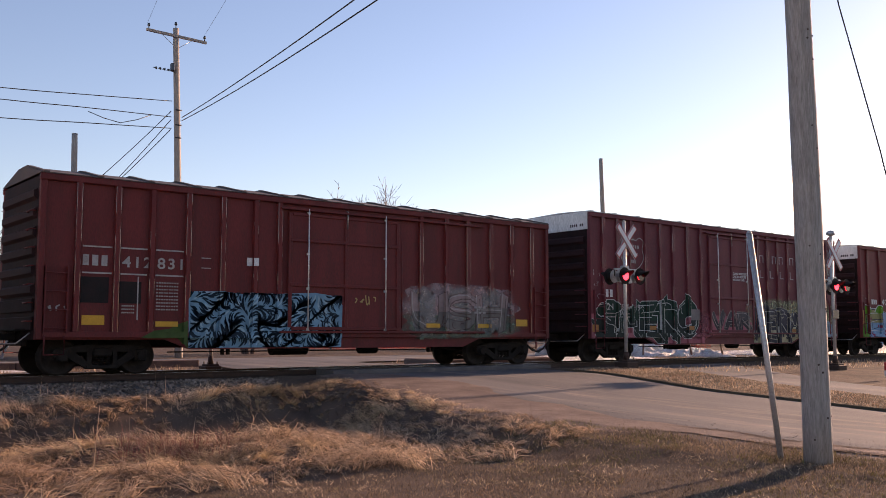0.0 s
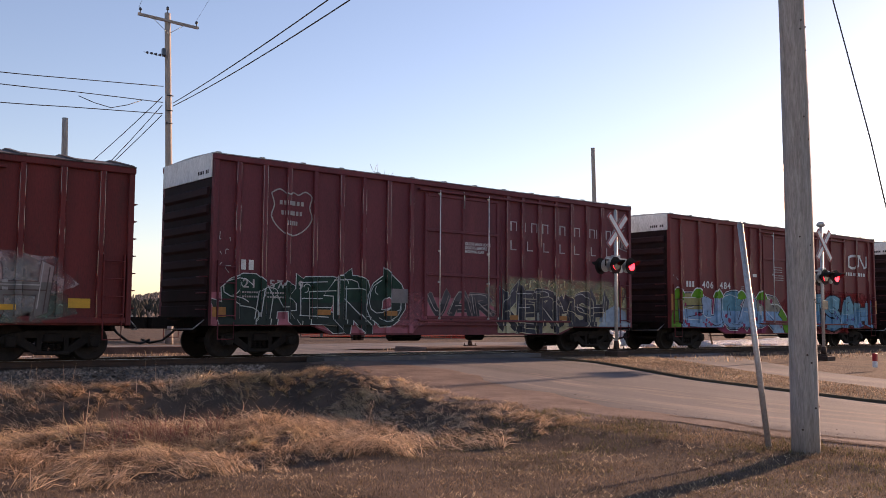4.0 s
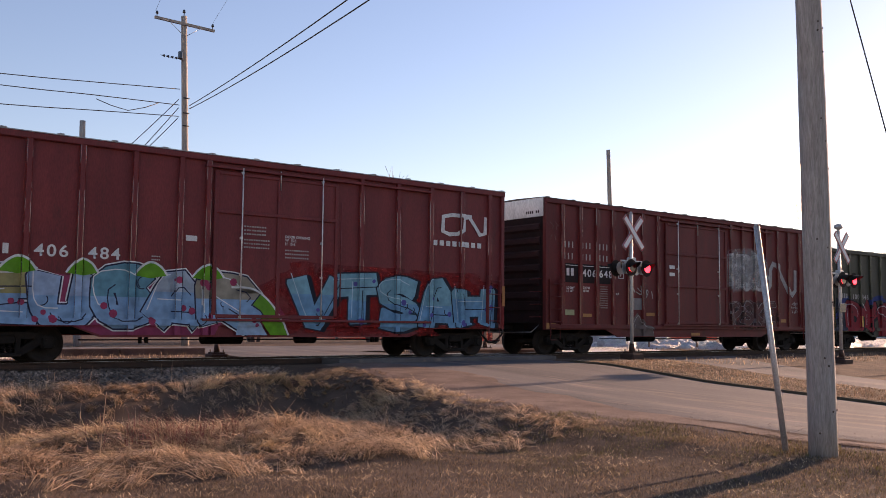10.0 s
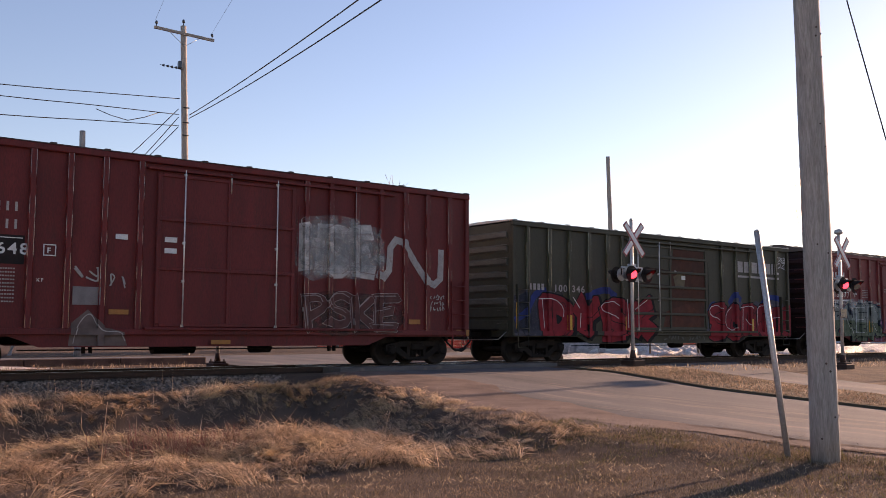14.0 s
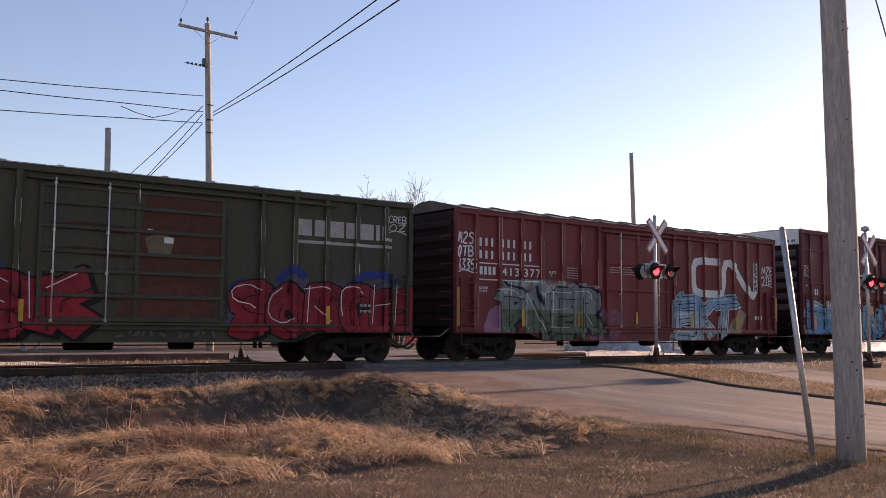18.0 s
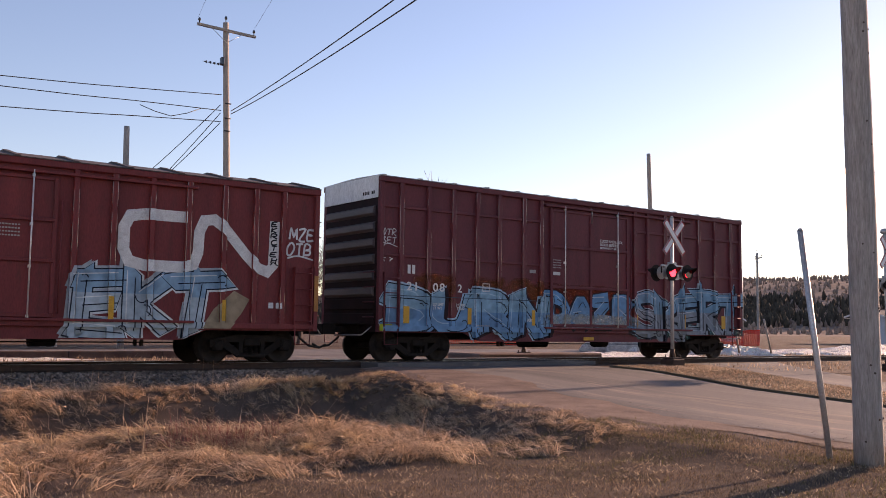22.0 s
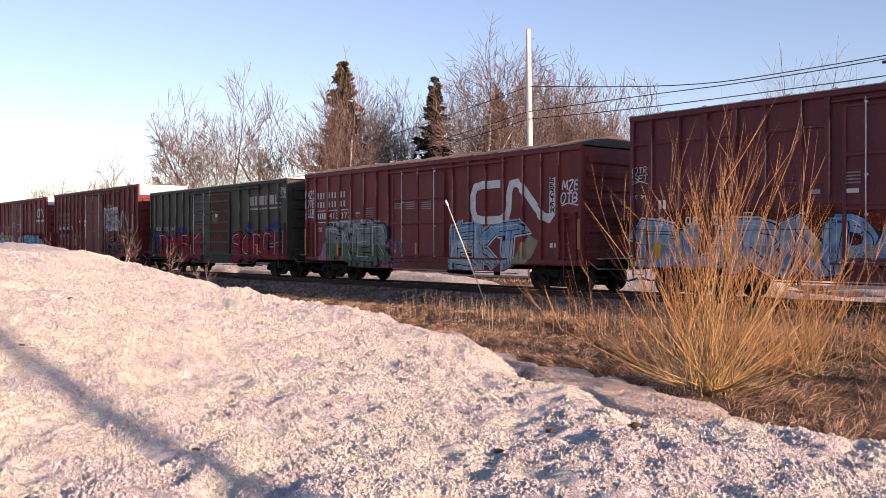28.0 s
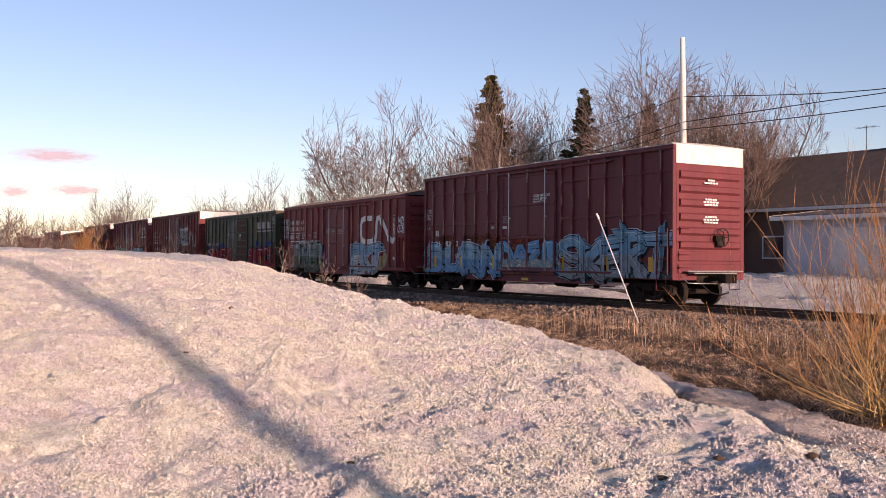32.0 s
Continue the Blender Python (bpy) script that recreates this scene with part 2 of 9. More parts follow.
M = {
    "red_a": material("weathered_red_paint", (0.16, 0.024, 0.023), (0.115, 0.019, 0.018), 0.62, 0, 1.2, V, 0.06, 30, (0.05, 0.022, 0.017), 0.5, spec=0.3),
    "red_b": material("maroon_paint", (0.168, 0.036, 0.045), (0.128, 0.028, 0.036), 0.62, 0, 1.2, V, 0.06, 30, (0.06, 0.024, 0.022), 0.45, spec=0.3),
    "red_d": material("brown_maroon_paint", (0.152, 0.034, 0.042), (0.118, 0.028, 0.035), 0.62, 0, 1.2, V, 0.06, 30, (0.05, 0.02, 0.018), 0.45, spec=0.3),
    "red_c": material("oxide_red_paint", (0.2, 0.035, 0.035), (0.15, 0.027, 0.028), 0.6, 0, 1.2, V, 0.06, 30, (0.065, 0.028, 0.022), 0.45, spec=0.3),
    "green": material("olive_green_paint", (0.06, 0.058, 0.038), (0.046, 0.045, 0.031), 0.62, 0, 1.2, V, 0.06, 30, (0.04, 0.026, 0.014), 0.5, spec=0.3),
    "red_a_post": material("weathered_red_post", (0.125, 0.017, 0.015), (0.088, 0.013, 0.012), 0.16, 0, 1.2, V, 0.04, 30, (0.045, 0.02, 0.015), 0.5, spec=1.0, patchy=0.5),
    "red_b_post": material("maroon_post", (0.15, 0.03, 0.037), (0.115, 0.024, 0.03), 0.16, 0, 1.2, V, 0.04, 30, (0.05, 0.02, 0.018), 0.45, spec=1.0, patchy=0.5),
    "red_c_post": material("oxide_red_post", (0.16, 0.024, 0.022), (0.115, 0.018, 0.018), 0.16, 0, 1.2, V, 0.04, 30, (0.05, 0.021, 0.016), 0.45, spec=1.0, patchy=0.5),
    "red_d_post": material("brown_maroon_post", (0.142, 0.03, 0.036), (0.112, 0.025, 0.03), 0.16, 0, 1.2, V, 0.04, 30, (0.05, 0.02, 0.018), 0.45, spec=1.0, patchy=0.4),
    "green_post": material("olive_green_post", (0.042, 0.05, 0.02), (0.032, 0.039, 0.017), 0.16, 0, 1.2, V, 0.04, 30, (0.04, 0.026, 0.014), 0.5, spec=1.0, patchy=0.5),
    # darker tone for the walls of the leading ends
    "enddark": material("dark_end_paint", (0.03, 0.0145, 0.015), (0.018, 0.011, 0.011), 0.7, 0, 1.3, V, 0.08, 30, (0.012, 0.01, 0.01), 0.6, spec=0.1),
    # end ribs: paler than their walls, a sky reflection put into the colour
    "darkrib": material("dark_rib_painted_sheen", (0.05, 0.024, 0.025), (0.034, 0.019, 0.02), 0.7, 0, 1.3, (1.0, 0.3, 1.6), 0.06, 30, (0.025, 0.017, 0.017), 0.5, spec=0.12),
    "greyrib": material("olive_rib_painted_sheen", (0.15, 0.15, 0.13), (0.1, 0.1, 0.085), 0.6, 0, 1.3, (1.0, 0.3, 1.6), 0.06, 30, (0.04, 0.035, 0.03), 0.6, spec=0.2),
    "palerib": material("pale_rib_painted_sheen", (0.12, 0.1, 0.1), (0.08, 0.068, 0.068), 0.5, 0, 1.3, (1.0, 0.3, 1.6), 0.06, 30, (0.04, 0.03, 0.03), 0.5, spec=0.5),
    "rodsteel": material("bright_rod_steel", (0.8, 0.77, 0.73), (0.6, 0.56, 0.52), 0.34, 0.3, 6, (1, 1, 1), 0.03, 60, (0.25, 0.16, 0.12), 0.5),
    "roof": material("galvanised_roof", (0.42, 0.42, 0.42), (0.3, 0.29, 0.28), 0.45, 0.5, 1.0, (1, 1, 1), 0.08, 20, (0.14, 0.09, 0.07), 0.6),
    "rooftar": material("tarred_roof", (0.05, 0.04, 0.038), (0.09, 0.06, 0.05), 0.7, 0, 1.0, (1, 1, 1), 0.1, 20),
    "endwhite": material("white_end_paint", (0.72, 0.72, 0.7), (0.6, 0.6, 0.58), 0.5, 0, 1.5, V, 0.05, 30, (0.3, 0.22, 0.18), 0.3),
    "black": material("grimy_black_steel", (0.016, 0.013, 0.012), (0.026, 0.021, 0.018), 0.8, 0, 4, (1, 1, 1), 0.25, 40, (0.05, 0.032, 0.022), 0.45, spec=0.15),
    "wheel": material("worn_wheel_steel", (0.024, 0.018, 0.015), (0.036, 0.027, 0.022), 0.7, 0.1, 5, (1, 1, 1), 0.15, 30, spec=0.2),
    "tread": material("polished_tread_steel", (0.5, 0.48, 0.46), (0.4, 0.38, 0.36), 0.3, 1.0, 6, (1, 1, 1), 0.02, 60),
    "steel": material("bare_galvanised_steel", (0.55, 0.54, 0.52), (0.42, 0.41, 0.4), 0.38, 0.8, 6, (1, 1, 1), 0.05, 60),
    "white": material("white_lettering", (0.72, 0.72, 0.7), (0.6, 0.6, 0.58), 0.6, 0, 4, (1, 1, 1), 0.03, 60, (0.2, 0.1, 0.08), 0.4),
    "grey_letter": material("faded_lettering", (0.42, 0.4, 0.38), (0.33, 0.3, 0.29), 0.7, 0, 3, (1, 1, 1), 0.03, 60, (0.15, 0.06, 0.05), 0.6, spec=0.15),
    "yellow": material("yellow_reflector", (0.62, 0.33, 0.015), (0.55, 0.28, 0.012), 0.4, 0, 8, (1, 1, 1), 0.03, 80),
    "orange": material("orange_reflector", (0.4, 0.16, 0.03), (0.33, 0.13, 0.02), 0.5, 0, 8, (1, 1, 1), 0.03, 80),
    "panelgrey": material("grey_placard", (0.22, 0.2, 0.2), (0.17, 0.15, 0.15), 0.6, 0, 5, (1, 1, 1), 0.05, 50),
    "blackpatch": material("black_stencil_field", (0.022, 0.02, 0.02), (0.03, 0.022, 0.022), 0.75, 0, 4, (1, 1, 1), 0.03, 50, spec=0.12),
    "wood": material("weathered_pole_wood", (0.4, 0.375, 0.35), (0.28, 0.26, 0.24), 0.85, 0, 4, (7, 7, 0.5), 0.6, 14, (0.1, 0.075, 0.06), 0.6),
    "palewood": material("pale_pole_wood", (0.78, 0.74, 0.68), (0.68, 0.63, 0.56), 0.8, 0, 4, (7, 7, 0.5), 0.3, 14, (0.5, 0.44, 0.38), 0.4),
    "woodlit": material("grey_pole_wood", (0.44, 0.38, 0.32), (0.34, 0.29, 0.25), 0.85, 0, 4, (7, 7, 0.5), 0.6, 14, (0.16, 0.12, 0.1), 0.5),
    "tie": material("creosoted_tie_wood", (0.05, 0.038, 0.03), (0.08, 0.06, 0.05), 0.9, 0, 3, (0.6, 8, 8), 0.5, 12),
    "railrust": material("rusty_rail", (0.075, 0.04, 0.028), (0.05, 0.03, 0.022), 0.8, 0.2, 5, (1, 1, 1), 0.15, 40),
    "stone": material("crushed_rock_ballast", (0.27, 0.208, 0.168), (0.135, 0.102, 0.083), 0.9, 0, 1.5, (1, 1, 1), 0.6, 26, (0.09, 0.066, 0.052), 0.5, island=0.5, spec=0.08),
    "crumb": material("gravel_crumb", (0.3, 0.25, 0.22), (0.12, 0.1, 0.09), 0.9, 0, 4, (1, 1, 1), 0.3, 40, island=0.6, spec=0.1),
    "bed": material("ballast_bed", (0.17, 0.15, 0.135), (0.09, 0.078, 0.07), 0.95, 0, 9, (1, 1, 1), 1.0, 24, (0.06, 0.046, 0.038), 0.6, spec=0.08),
    "asphalt": material("old_asphalt", (0.16, 0.142, 0.136), (0.092, 0.086, 0.087), 0.85, 0, 0.55, (1.5, 0.16, 1), 0.25, 60, (0.3, 0.225, 0.18), 0.8, spec=0.25),
    "gravel": material("sandy_gravel", (0.25, 0.182, 0.148), (0.15, 0.108, 0.09), 0.95, 0, 1.0, (1, 1, 1), 0.9, 30, (0.1, 0.076, 0.068), 0.6, spec=0.08),
    "soil": material("dry_turf", (0.145, 0.1, 0.074), (0.088, 0.064, 0.051), 0.98, 0, 1.2, (1, 1, 1), 0.7, 85, (0.05, 0.038, 0.034), 0.6, spec=0.08),
    "turf": material("short_dead_turf", (0.125, 0.092, 0.058), (0.082, 0.065, 0.044), 0.98, 0, 1.0, (1, 1, 1), 0.9, 45, (0.08, 0.074, 0.07), 0.6, spec=0.08),
    "straw": material("dry_straw_grass", (0.62, 0.455, 0.31), (0.36, 0.245, 0.165), 0.7, 0, 0.7, (1, 1, 1), 0, 20, (0.15, 0.095, 0.065), 0.65, island=0.75, spec=0.2),
    "pale_straw": material("bleached_straw", (0.7, 0.52, 0.33), (0.52, 0.37, 0.21), 0.65, 0, 0.7, (1, 1, 1), 0, 20, (0.3, 0.19, 0.11), 0.5, island=0.5),
    "thatch": material("rotted_thatch", (0.27, 0.19, 0.13), (0.165, 0.115, 0.082), 0.9, 0, 0.9, (1, 1, 1), 0, 20, (0.075, 0.05, 0.04), 0.6, island=0.65, spec=0.08),
    "lawn": material("short_winter_grass", (0.35, 0.24, 0.155), (0.19, 0.14, 0.095), 0.8, 0, 1.1, (1, 1, 1), 0, 20, (0.13, 0.125, 0.045), 0.7, island=0.75, spec=0.08),
    "olive": material("olive_winter_grass", (0.2, 0.17, 0.06), (0.13, 0.115, 0.045), 0.8, 0, 1.1, (1, 1, 1), 0, 20, (0.25, 0.17, 0.09), 0.6, island=0.6, spec=0.08),
    "redstem": material("red_osier_stems", (0.26, 0.07, 0.06), (0.2, 0.06, 0.05), 0.7, 0, 2, (1, 1, 1), 0, 20, island=0.3),
    "willow": material("yellow_willow_bark", (0.5, 0.35, 0.15), (0.36, 0.24, 0.09), 0.6, 0, 1.0, (1, 1, 1), 0, 20, (0.34, 0.28, 0.08), 0.5, island=0.4),
    "willowtip": material("red_willow_twigs", (0.45, 0.235, 0.085), (0.32, 0.16, 0.055), 0.6, 0, 1.0, (1, 1, 1), 0, 20, island=0.4),
    "bark": material("grey_brown_bark", (0.12, 0.09, 0.078), (0.08, 0.06, 0.052), 0.9, 0, 3, (4, 4, 1), 0.5, 20, island=0.15, spec=0.1),
    "twig": material("brown_twigs", (0.24, 0.18, 0.16), (0.14, 0.105, 0.092), 0.85, 0, 1, (1, 1, 1), 0, 20, island=0.4, spec=0.1),
    "birch": material("white_birch_bark", (0.6, 0.54, 0.5), (0.44, 0.37, 0.33), 0.8, 0, 3, (1, 1, 5), 0.2, 20, (0.1, 0.08, 0.07), 0.5),
    "needle": material("spruce_needles", (0.036, 0.044, 0.022), (0.024, 0.031, 0.016), 0.85, 0, 1, (1, 1, 1), 0, 20, island=0.4, spec=0.1),
    # spruce colour lightened for far crowns: distance haze put into the base colour
    "farneedle": material("hazy_far_spruce_needles", (0.075, 0.064, 0.05), (0.055, 0.049, 0.04), 0.9, 0, 1, (1, 1, 1), 0, 20, island=0.25, spec=0.05),
    "needledry": material("larch_brown_needles", (0.1, 0.082, 0.034), (0.062, 0.054, 0.024), 0.85, 0, 1, (1, 1, 1), 0, 20, island=0.4, spec=0.1),
    "cable": material("black_cable", (0.015, 0.015, 0.017), (0.025, 0.024, 0.025), 0.6, 0, 4, (1, 1, 1), 0, 20),
    "concrete": material("grey_concrete", (0.32, 0.3, 0.28), (0.24, 0.22, 0.21), 0.9, 0, 2, (1, 1, 1), 0.3, 40),
    "galv": material("dull_galvanised_tube", (0.58, 0.56, 0.54), (0.46, 0.44, 0.42), 0.35, 0.25, 5, (1, 1, 1), 0.03, 40),
    "signwhite": material("white_sign_sheeting", (0.75, 0.74, 0.74), (0.66, 0.64, 0.64), 0.45, 0, 3, (1, 1, 1), 0.03, 40),
    "signred": material("red_sign_sheeting", (0.42, 0.02, 0.025), (0.34, 0.015, 0.02), 0.45, 0, 3, (1, 1, 1), 0.03, 40),
    "darklens": material("unlit_red_lens", (0.1, 0.008, 0.01), (0.07, 0.006, 0.008), 0.15, 0, 5, (1, 1, 1), 0.05, 60),
    "lit": glow("lit_red_lens", (1.0, 0.03, 0.04), 3.0),
    "alu": material("aluminium_grey", (0.5, 0.5, 0.5), (0.42, 0.42, 0.42), 0.5, 0.6, 4, (1, 1, 1), 0.04, 40),
    "shingle": material("brown_shingles", (0.10, 0.072, 0.06), (0.075, 0.055, 0.048), 0.9, 0, 2, (1, 1, 1), 0.5, 14),
    "darkroof": material("dark_roofing", (0.04, 0.04, 0.045), (0.055, 0.05, 0.055), 0.8, 0, 2, (1, 1, 1), 0.4, 14),
    "siding": material("pale_blue_siding", (0.5, 0.53, 0.6), (0.44, 0.47, 0.54), 0.6, 0, 1, (1, 1, 1), 0.1, 20),
    "greysiding": material("grey_siding", (0.3, 0.29, 0.3), (0.25, 0.24, 0.25), 0.7, 0, 1, (1, 1, 1), 0.1, 20),
    "tan": material("brown_siding", (0.15, 0.085, 0.065), (0.12, 0.07, 0.056), 0.75, 0, 1, (1, 1, 1), 0.1, 20),
    "paletan": material("pale_brown_siding", (0.27, 0.2, 0.18), (0.22, 0.17, 0.15), 0.75, 0, 1, (1, 1, 1), 0.1, 20),
    "trimwhite": material("white_trim", (0.7, 0.7, 0.7), (0.6, 0.6, 0.6), 0.6, 0, 2, (1, 1, 1), 0.05, 20),
    "fence": material("orange_snow_fence", (0.6, 0.07, 0.04), (0.5, 0.06, 0.035), 0.6, 0, 3, (1, 1, 1), 0.05, 30),
    "carblue": material("dark_blue_car_paint", (0.02, 0.03, 0.075), (0.016, 0.025, 0.065), 0.2, 0.3, 1, (1, 1, 1), 0, 20),
    "glass": material("dark_window_glass", (0.03, 0.035, 0.045), (0.02, 0.025, 0.03), 0.08, 0, 1, (1, 1, 1), 0, 20, spec=0.8),
    "rubber": material("tyre_rubber", (0.02, 0.02, 0.02), (0.03, 0.028, 0.028), 0.85, 0, 6, (1, 1, 1), 0.1, 40),
    # bare crowns in a paler brown that includes some distance haze
    "farwood": material("hazy_far_bare_crowns", (0.3, 0.225, 0.18), (0.225, 0.17, 0.14), 1.0, 0, 0.015, (1, 1, 1), 0, 0.3, island=0.05, spec=0.05),
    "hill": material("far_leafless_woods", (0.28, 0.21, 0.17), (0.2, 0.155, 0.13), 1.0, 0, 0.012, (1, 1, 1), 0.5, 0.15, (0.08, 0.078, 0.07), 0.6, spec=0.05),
}
FLAT = {}


def let_light_through(m, share):
    """Thin dry blades: part of the light that falls on them comes out on the other side."""
    n, l = m.node_tree.nodes, m.node_tree.links
    p, out = n["Principled BSDF"], n["Material Output"]
    thin, mix = n.new("ShaderNodeBsdfTranslucent"), n.new("ShaderNodeMixShader")
    l.new(p.inputs["Base Color"].links[0].from_socket, thin.inputs["Color"])
    mix.inputs[0].default_value = share
    l.new(p.outputs[0], mix.inputs[1])
    l.new(thin.outputs[0], mix.inputs[2])
    l.new(mix.outputs[0], out.inputs["Surface"])


for key, share in (("straw", 0.26), ("pale_straw", 0.34), ("thatch", 0.15), ("lawn", 0.2), ("olive", 0.25), ("fence", 0.5)):
    let_light_through(M[key], share)


def old_snow(name, clean, grey, dirt, amount):
    """Coarse wet snow: icy grains, pits between them, patches of grey and specks of dirt."""
    m = bpy.data.materials.new(name)
    m.use_nodes = True
    n, l = m.node_tree.nodes, m.node_tree.links
    p = n["Principled BSDF"]
    p.inputs["Roughness"].default_value = 0.62
    co = n.new("ShaderNodeTexCoord")

    def noise(scale, detail, rough, lo, hi, to0, to1):
        t = n.new("ShaderNodeTexNoise")
        t.inputs["Scale"].default_value, t.inputs["Detail"].default_value, t.inputs["Roughness"].default_value = scale, detail, rough
        l.new(co.outputs["Object"], t.inputs["Vector"])
        r = n.new("ShaderNodeMapRange")
        r.inputs[1].default_value, r.inputs[2].default_value, r.inputs[3].default_value, r.inputs[4].default_value = lo, hi, to0, to1
        l.new(t.outputs["Fac"], r.inputs[0])
        return r.outputs[0]

    def mixed(fac, a, b, kind="MIX"):
        x = n.new("ShaderNodeMix")
        x.data_type, x.blend_type = "RGBA", kind
        for key, val in (("Factor", fac), ("A", a), ("B", b)):
            if isinstance(val, (tuple, float)):
                x.inputs[key].default_value = val if isinstance(val, float) else (*val, 1)
            else:
                l.new(val, x.inputs[key])
        return x.outputs["Result"]
    col = mixed(noise(1.5, 6, 0.65, 0.4, 0.62, 0, 1), clean, grey)
    col = mixed(noise(5.5, 5, 0.7, 0.5, 0.72, 0, amount), col, dirt)
    col = mixed(1.0, col, noise(4.2, 7, 0.85, 0.4, 0.53, 0.84, 1.06), "MULTIPLY")
    col = mixed(1.0, col, noise(11, 7, 0.9, 0.42, 0.52, 0.76, 1.08), "MULTIPLY")
    col = mixed(1.0, col, noise(30, 5, 0.9, 0.4, 0.5, 0.74, 1.08), "MULTIPLY")
    col = mixed(noise(48, 3, 0.6, 0.61, 0.68, 0, 0.8), col, tuple(0.3 * v for v in dirt))
    l.new(col, p.inputs["Base Color"])
    last = None
    for scale, dist in ((12, 0.085), (38, 0.036), (110, 0.008)):
        b = n.new("ShaderNodeBump")
        b.inputs["Strength"].default_value, b.inputs["Distance"].default_value = 1.0, dist
        l.new(noise(scale, 4, 0.7, 0.2, 0.8, 0, 1), b.inputs["Height"])
        if last:
            l.new(last, b.inputs["Normal"])
        last = b.outputs[0]
    l.new(last, p.inputs["Normal"])
    return m


M["snow"] = old_snow("old_granular_snow", (1.0, 0.97, 0.84), (0.86, 0.79, 0.8), (0.64, 0.52, 0.42), 0.5)
M["dirtsnow"] = old_snow("dirty_snow", (0.84, 0.74, 0.67), (0.7, 0.59, 0.51), (0.42, 0.32, 0.25), 0.6)


def paint(rgb):
    """Spray paint of one colour, a little uneven and dusty."""
    if rgb not in FLAT:
        d = tuple(0.78 * v + 0.01 for v in rgb)
        FLAT[rgb] = material("spray_paint", rgb, d, 0.75, 0, 1.6, (1, 1, 1), 0.0, 5, tuple(0.6 * v + 0.008 for v in rgb), 0.35, spec=0.16)
    return FLAT[rgb]


# ---- mesh building ----
class Geo:
    """Vertices and faces of one mesh."""

    def __init__(self):
        self.v, self.f, self.s = [], [], []

    def add(self, vs, fs, smooth=False):
        o = len(self.v)
        self.v.extend([tuple(p) for p in vs])
        self.f.extend([tuple(i + o for i in f) for f in fs])
        self.s.extend([smooth] * len(fs))
        return self

    def box(self, x0, x1, y0, y1, z0, z1, c=0.0):
        """A box with its twelve edges chamfered by c."""
        if c <= 0:
            vs = [(x, y, z) for z in (z0, z1) for y in (y0, y1) for x in (x0, x1)]
            return self.add(vs, [(0, 2, 3, 1), (4, 5, 7, 6), (0, 1, 5, 4), (2, 6, 7, 3), (0, 4, 6, 2), (1, 3, 7, 5)])
        c = min(c, (x1 - x0) / 2.01, (y1 - y0) / 2.01, (z1 - z0) / 2.01)
        bm = bmesh.new()
        bmesh.ops.create_cube(bm, size=1.0, matrix=Matrix.Translation(((x0 + x1) / 2, (y0 + y1) / 2, (z0 + z1) / 2)) @ Matrix.Diagonal((x1 - x0, y1 - y0, z1 - z0, 1)))
        bmesh.ops.bevel(bm, geom=bm.edges[:], offset=c, segments=1, affect="EDGES")
        bm.verts.index_update()
        self.add([v.co[:] for v in bm.verts], [[v.index for v in f.verts] for f in bm.faces])
        bm.free()
        return self

    def tube(self, pts, r, n=6, caps=True, smooth=True):
        """A tube along pts; r is one radius or one for each point."""
        pts = [Vector(p) for p in pts]
        rs = r if isinstance(r, (list, tuple)) else [r] * len(pts)
        vs, fs = [], []
        up = Vector((0.0, 0.0, 1.0))
        for i, p in enumerate(pts):
            d = (pts[min(i + 1, len(pts) - 1)] - pts[max(i - 1, 0)]).normalized()
            a = d.cross(up if abs(d.z) < 0.95 else Vector((1.0, 0.0, 0.0))).normalized()
            b = d.cross(a)
            for k in range(n):
                w = 2 * math.pi * k / n
                vs.append(p + rs[i] * (math.cos(w) * a + math.sin(w) * b))
        for i in range(len(pts) - 1):
            for k in range(n):
                fs.append((i * n + k, i * n + (k + 1) % n, (i + 1) * n + (k + 1) % n, (i + 1) * n + k))
        self.add(vs, fs, smooth)
        if caps:
            o = len(self.v) - len(vs)
            self.f.append(tuple(o + k for k in range(n))[::-1])
            self.f.append(tuple(o + (len(pts) - 1) * n + k for k in range(n)))
            self.s.extend([False, False])
        return self

    def prism(self, outline, axis, a, b):
        """An outline of pairs, pushed along an axis from a to b."""
        def at(p, q):
            return {"x": (q, p[0], p[1]), "y": (p[0], q, p[1]), "z": (p[0], p[1], q)}[axis]
        n = len(outline)
        vs = [at(p, a) for p in outline] + [at(p, b) for p in outline]
        fs = [(i, (i + 1) % n, n + (i + 1) % n, n + i) for i in range(n)] + [tuple(range(n))[::-1], tuple(range(n, 2 * n))]
        return self.add(vs, fs)

    def mesh(self, name):
        me = bpy.data.meshes.new(name)
        me.from_pydata(self.v, [], self.f)
        bm = bmesh.new()
        bm.from_mesh(me)
        if len(bm.faces) < 20000:
            bmesh.ops.recalc_face_normals(bm, faces=bm.faces[:])
        for f, s in zip(bm.faces, self.s):
            f.smooth = s
        bm.to_mesh(me)
        bm.free()
        return me


def part(name, geo, mat, parent=None, label="", at=None):
    """One mesh object; geo is a Geo or a ready mesh."""
    me = geo if isinstance(geo, bpy.types.Mesh) else geo.mesh(name)
    if not me.materials:
        me.materials.append(M[mat] if isinstance(mat, str) else mat)
    ob = new(name, me)
    if parent:
        ob.parent = parent
    if at is not None:
        ob.matrix_basis = at
    if label:
        ob["label"] = label
    return ob


def thing(name, label, category, at=None, group="", kind=""):
    ob = new(name)
    ob.empty_display_size = 0.3
    if at is not None:
        ob.matrix_basis = at
    return tagged(ob, label, category, group, kind)


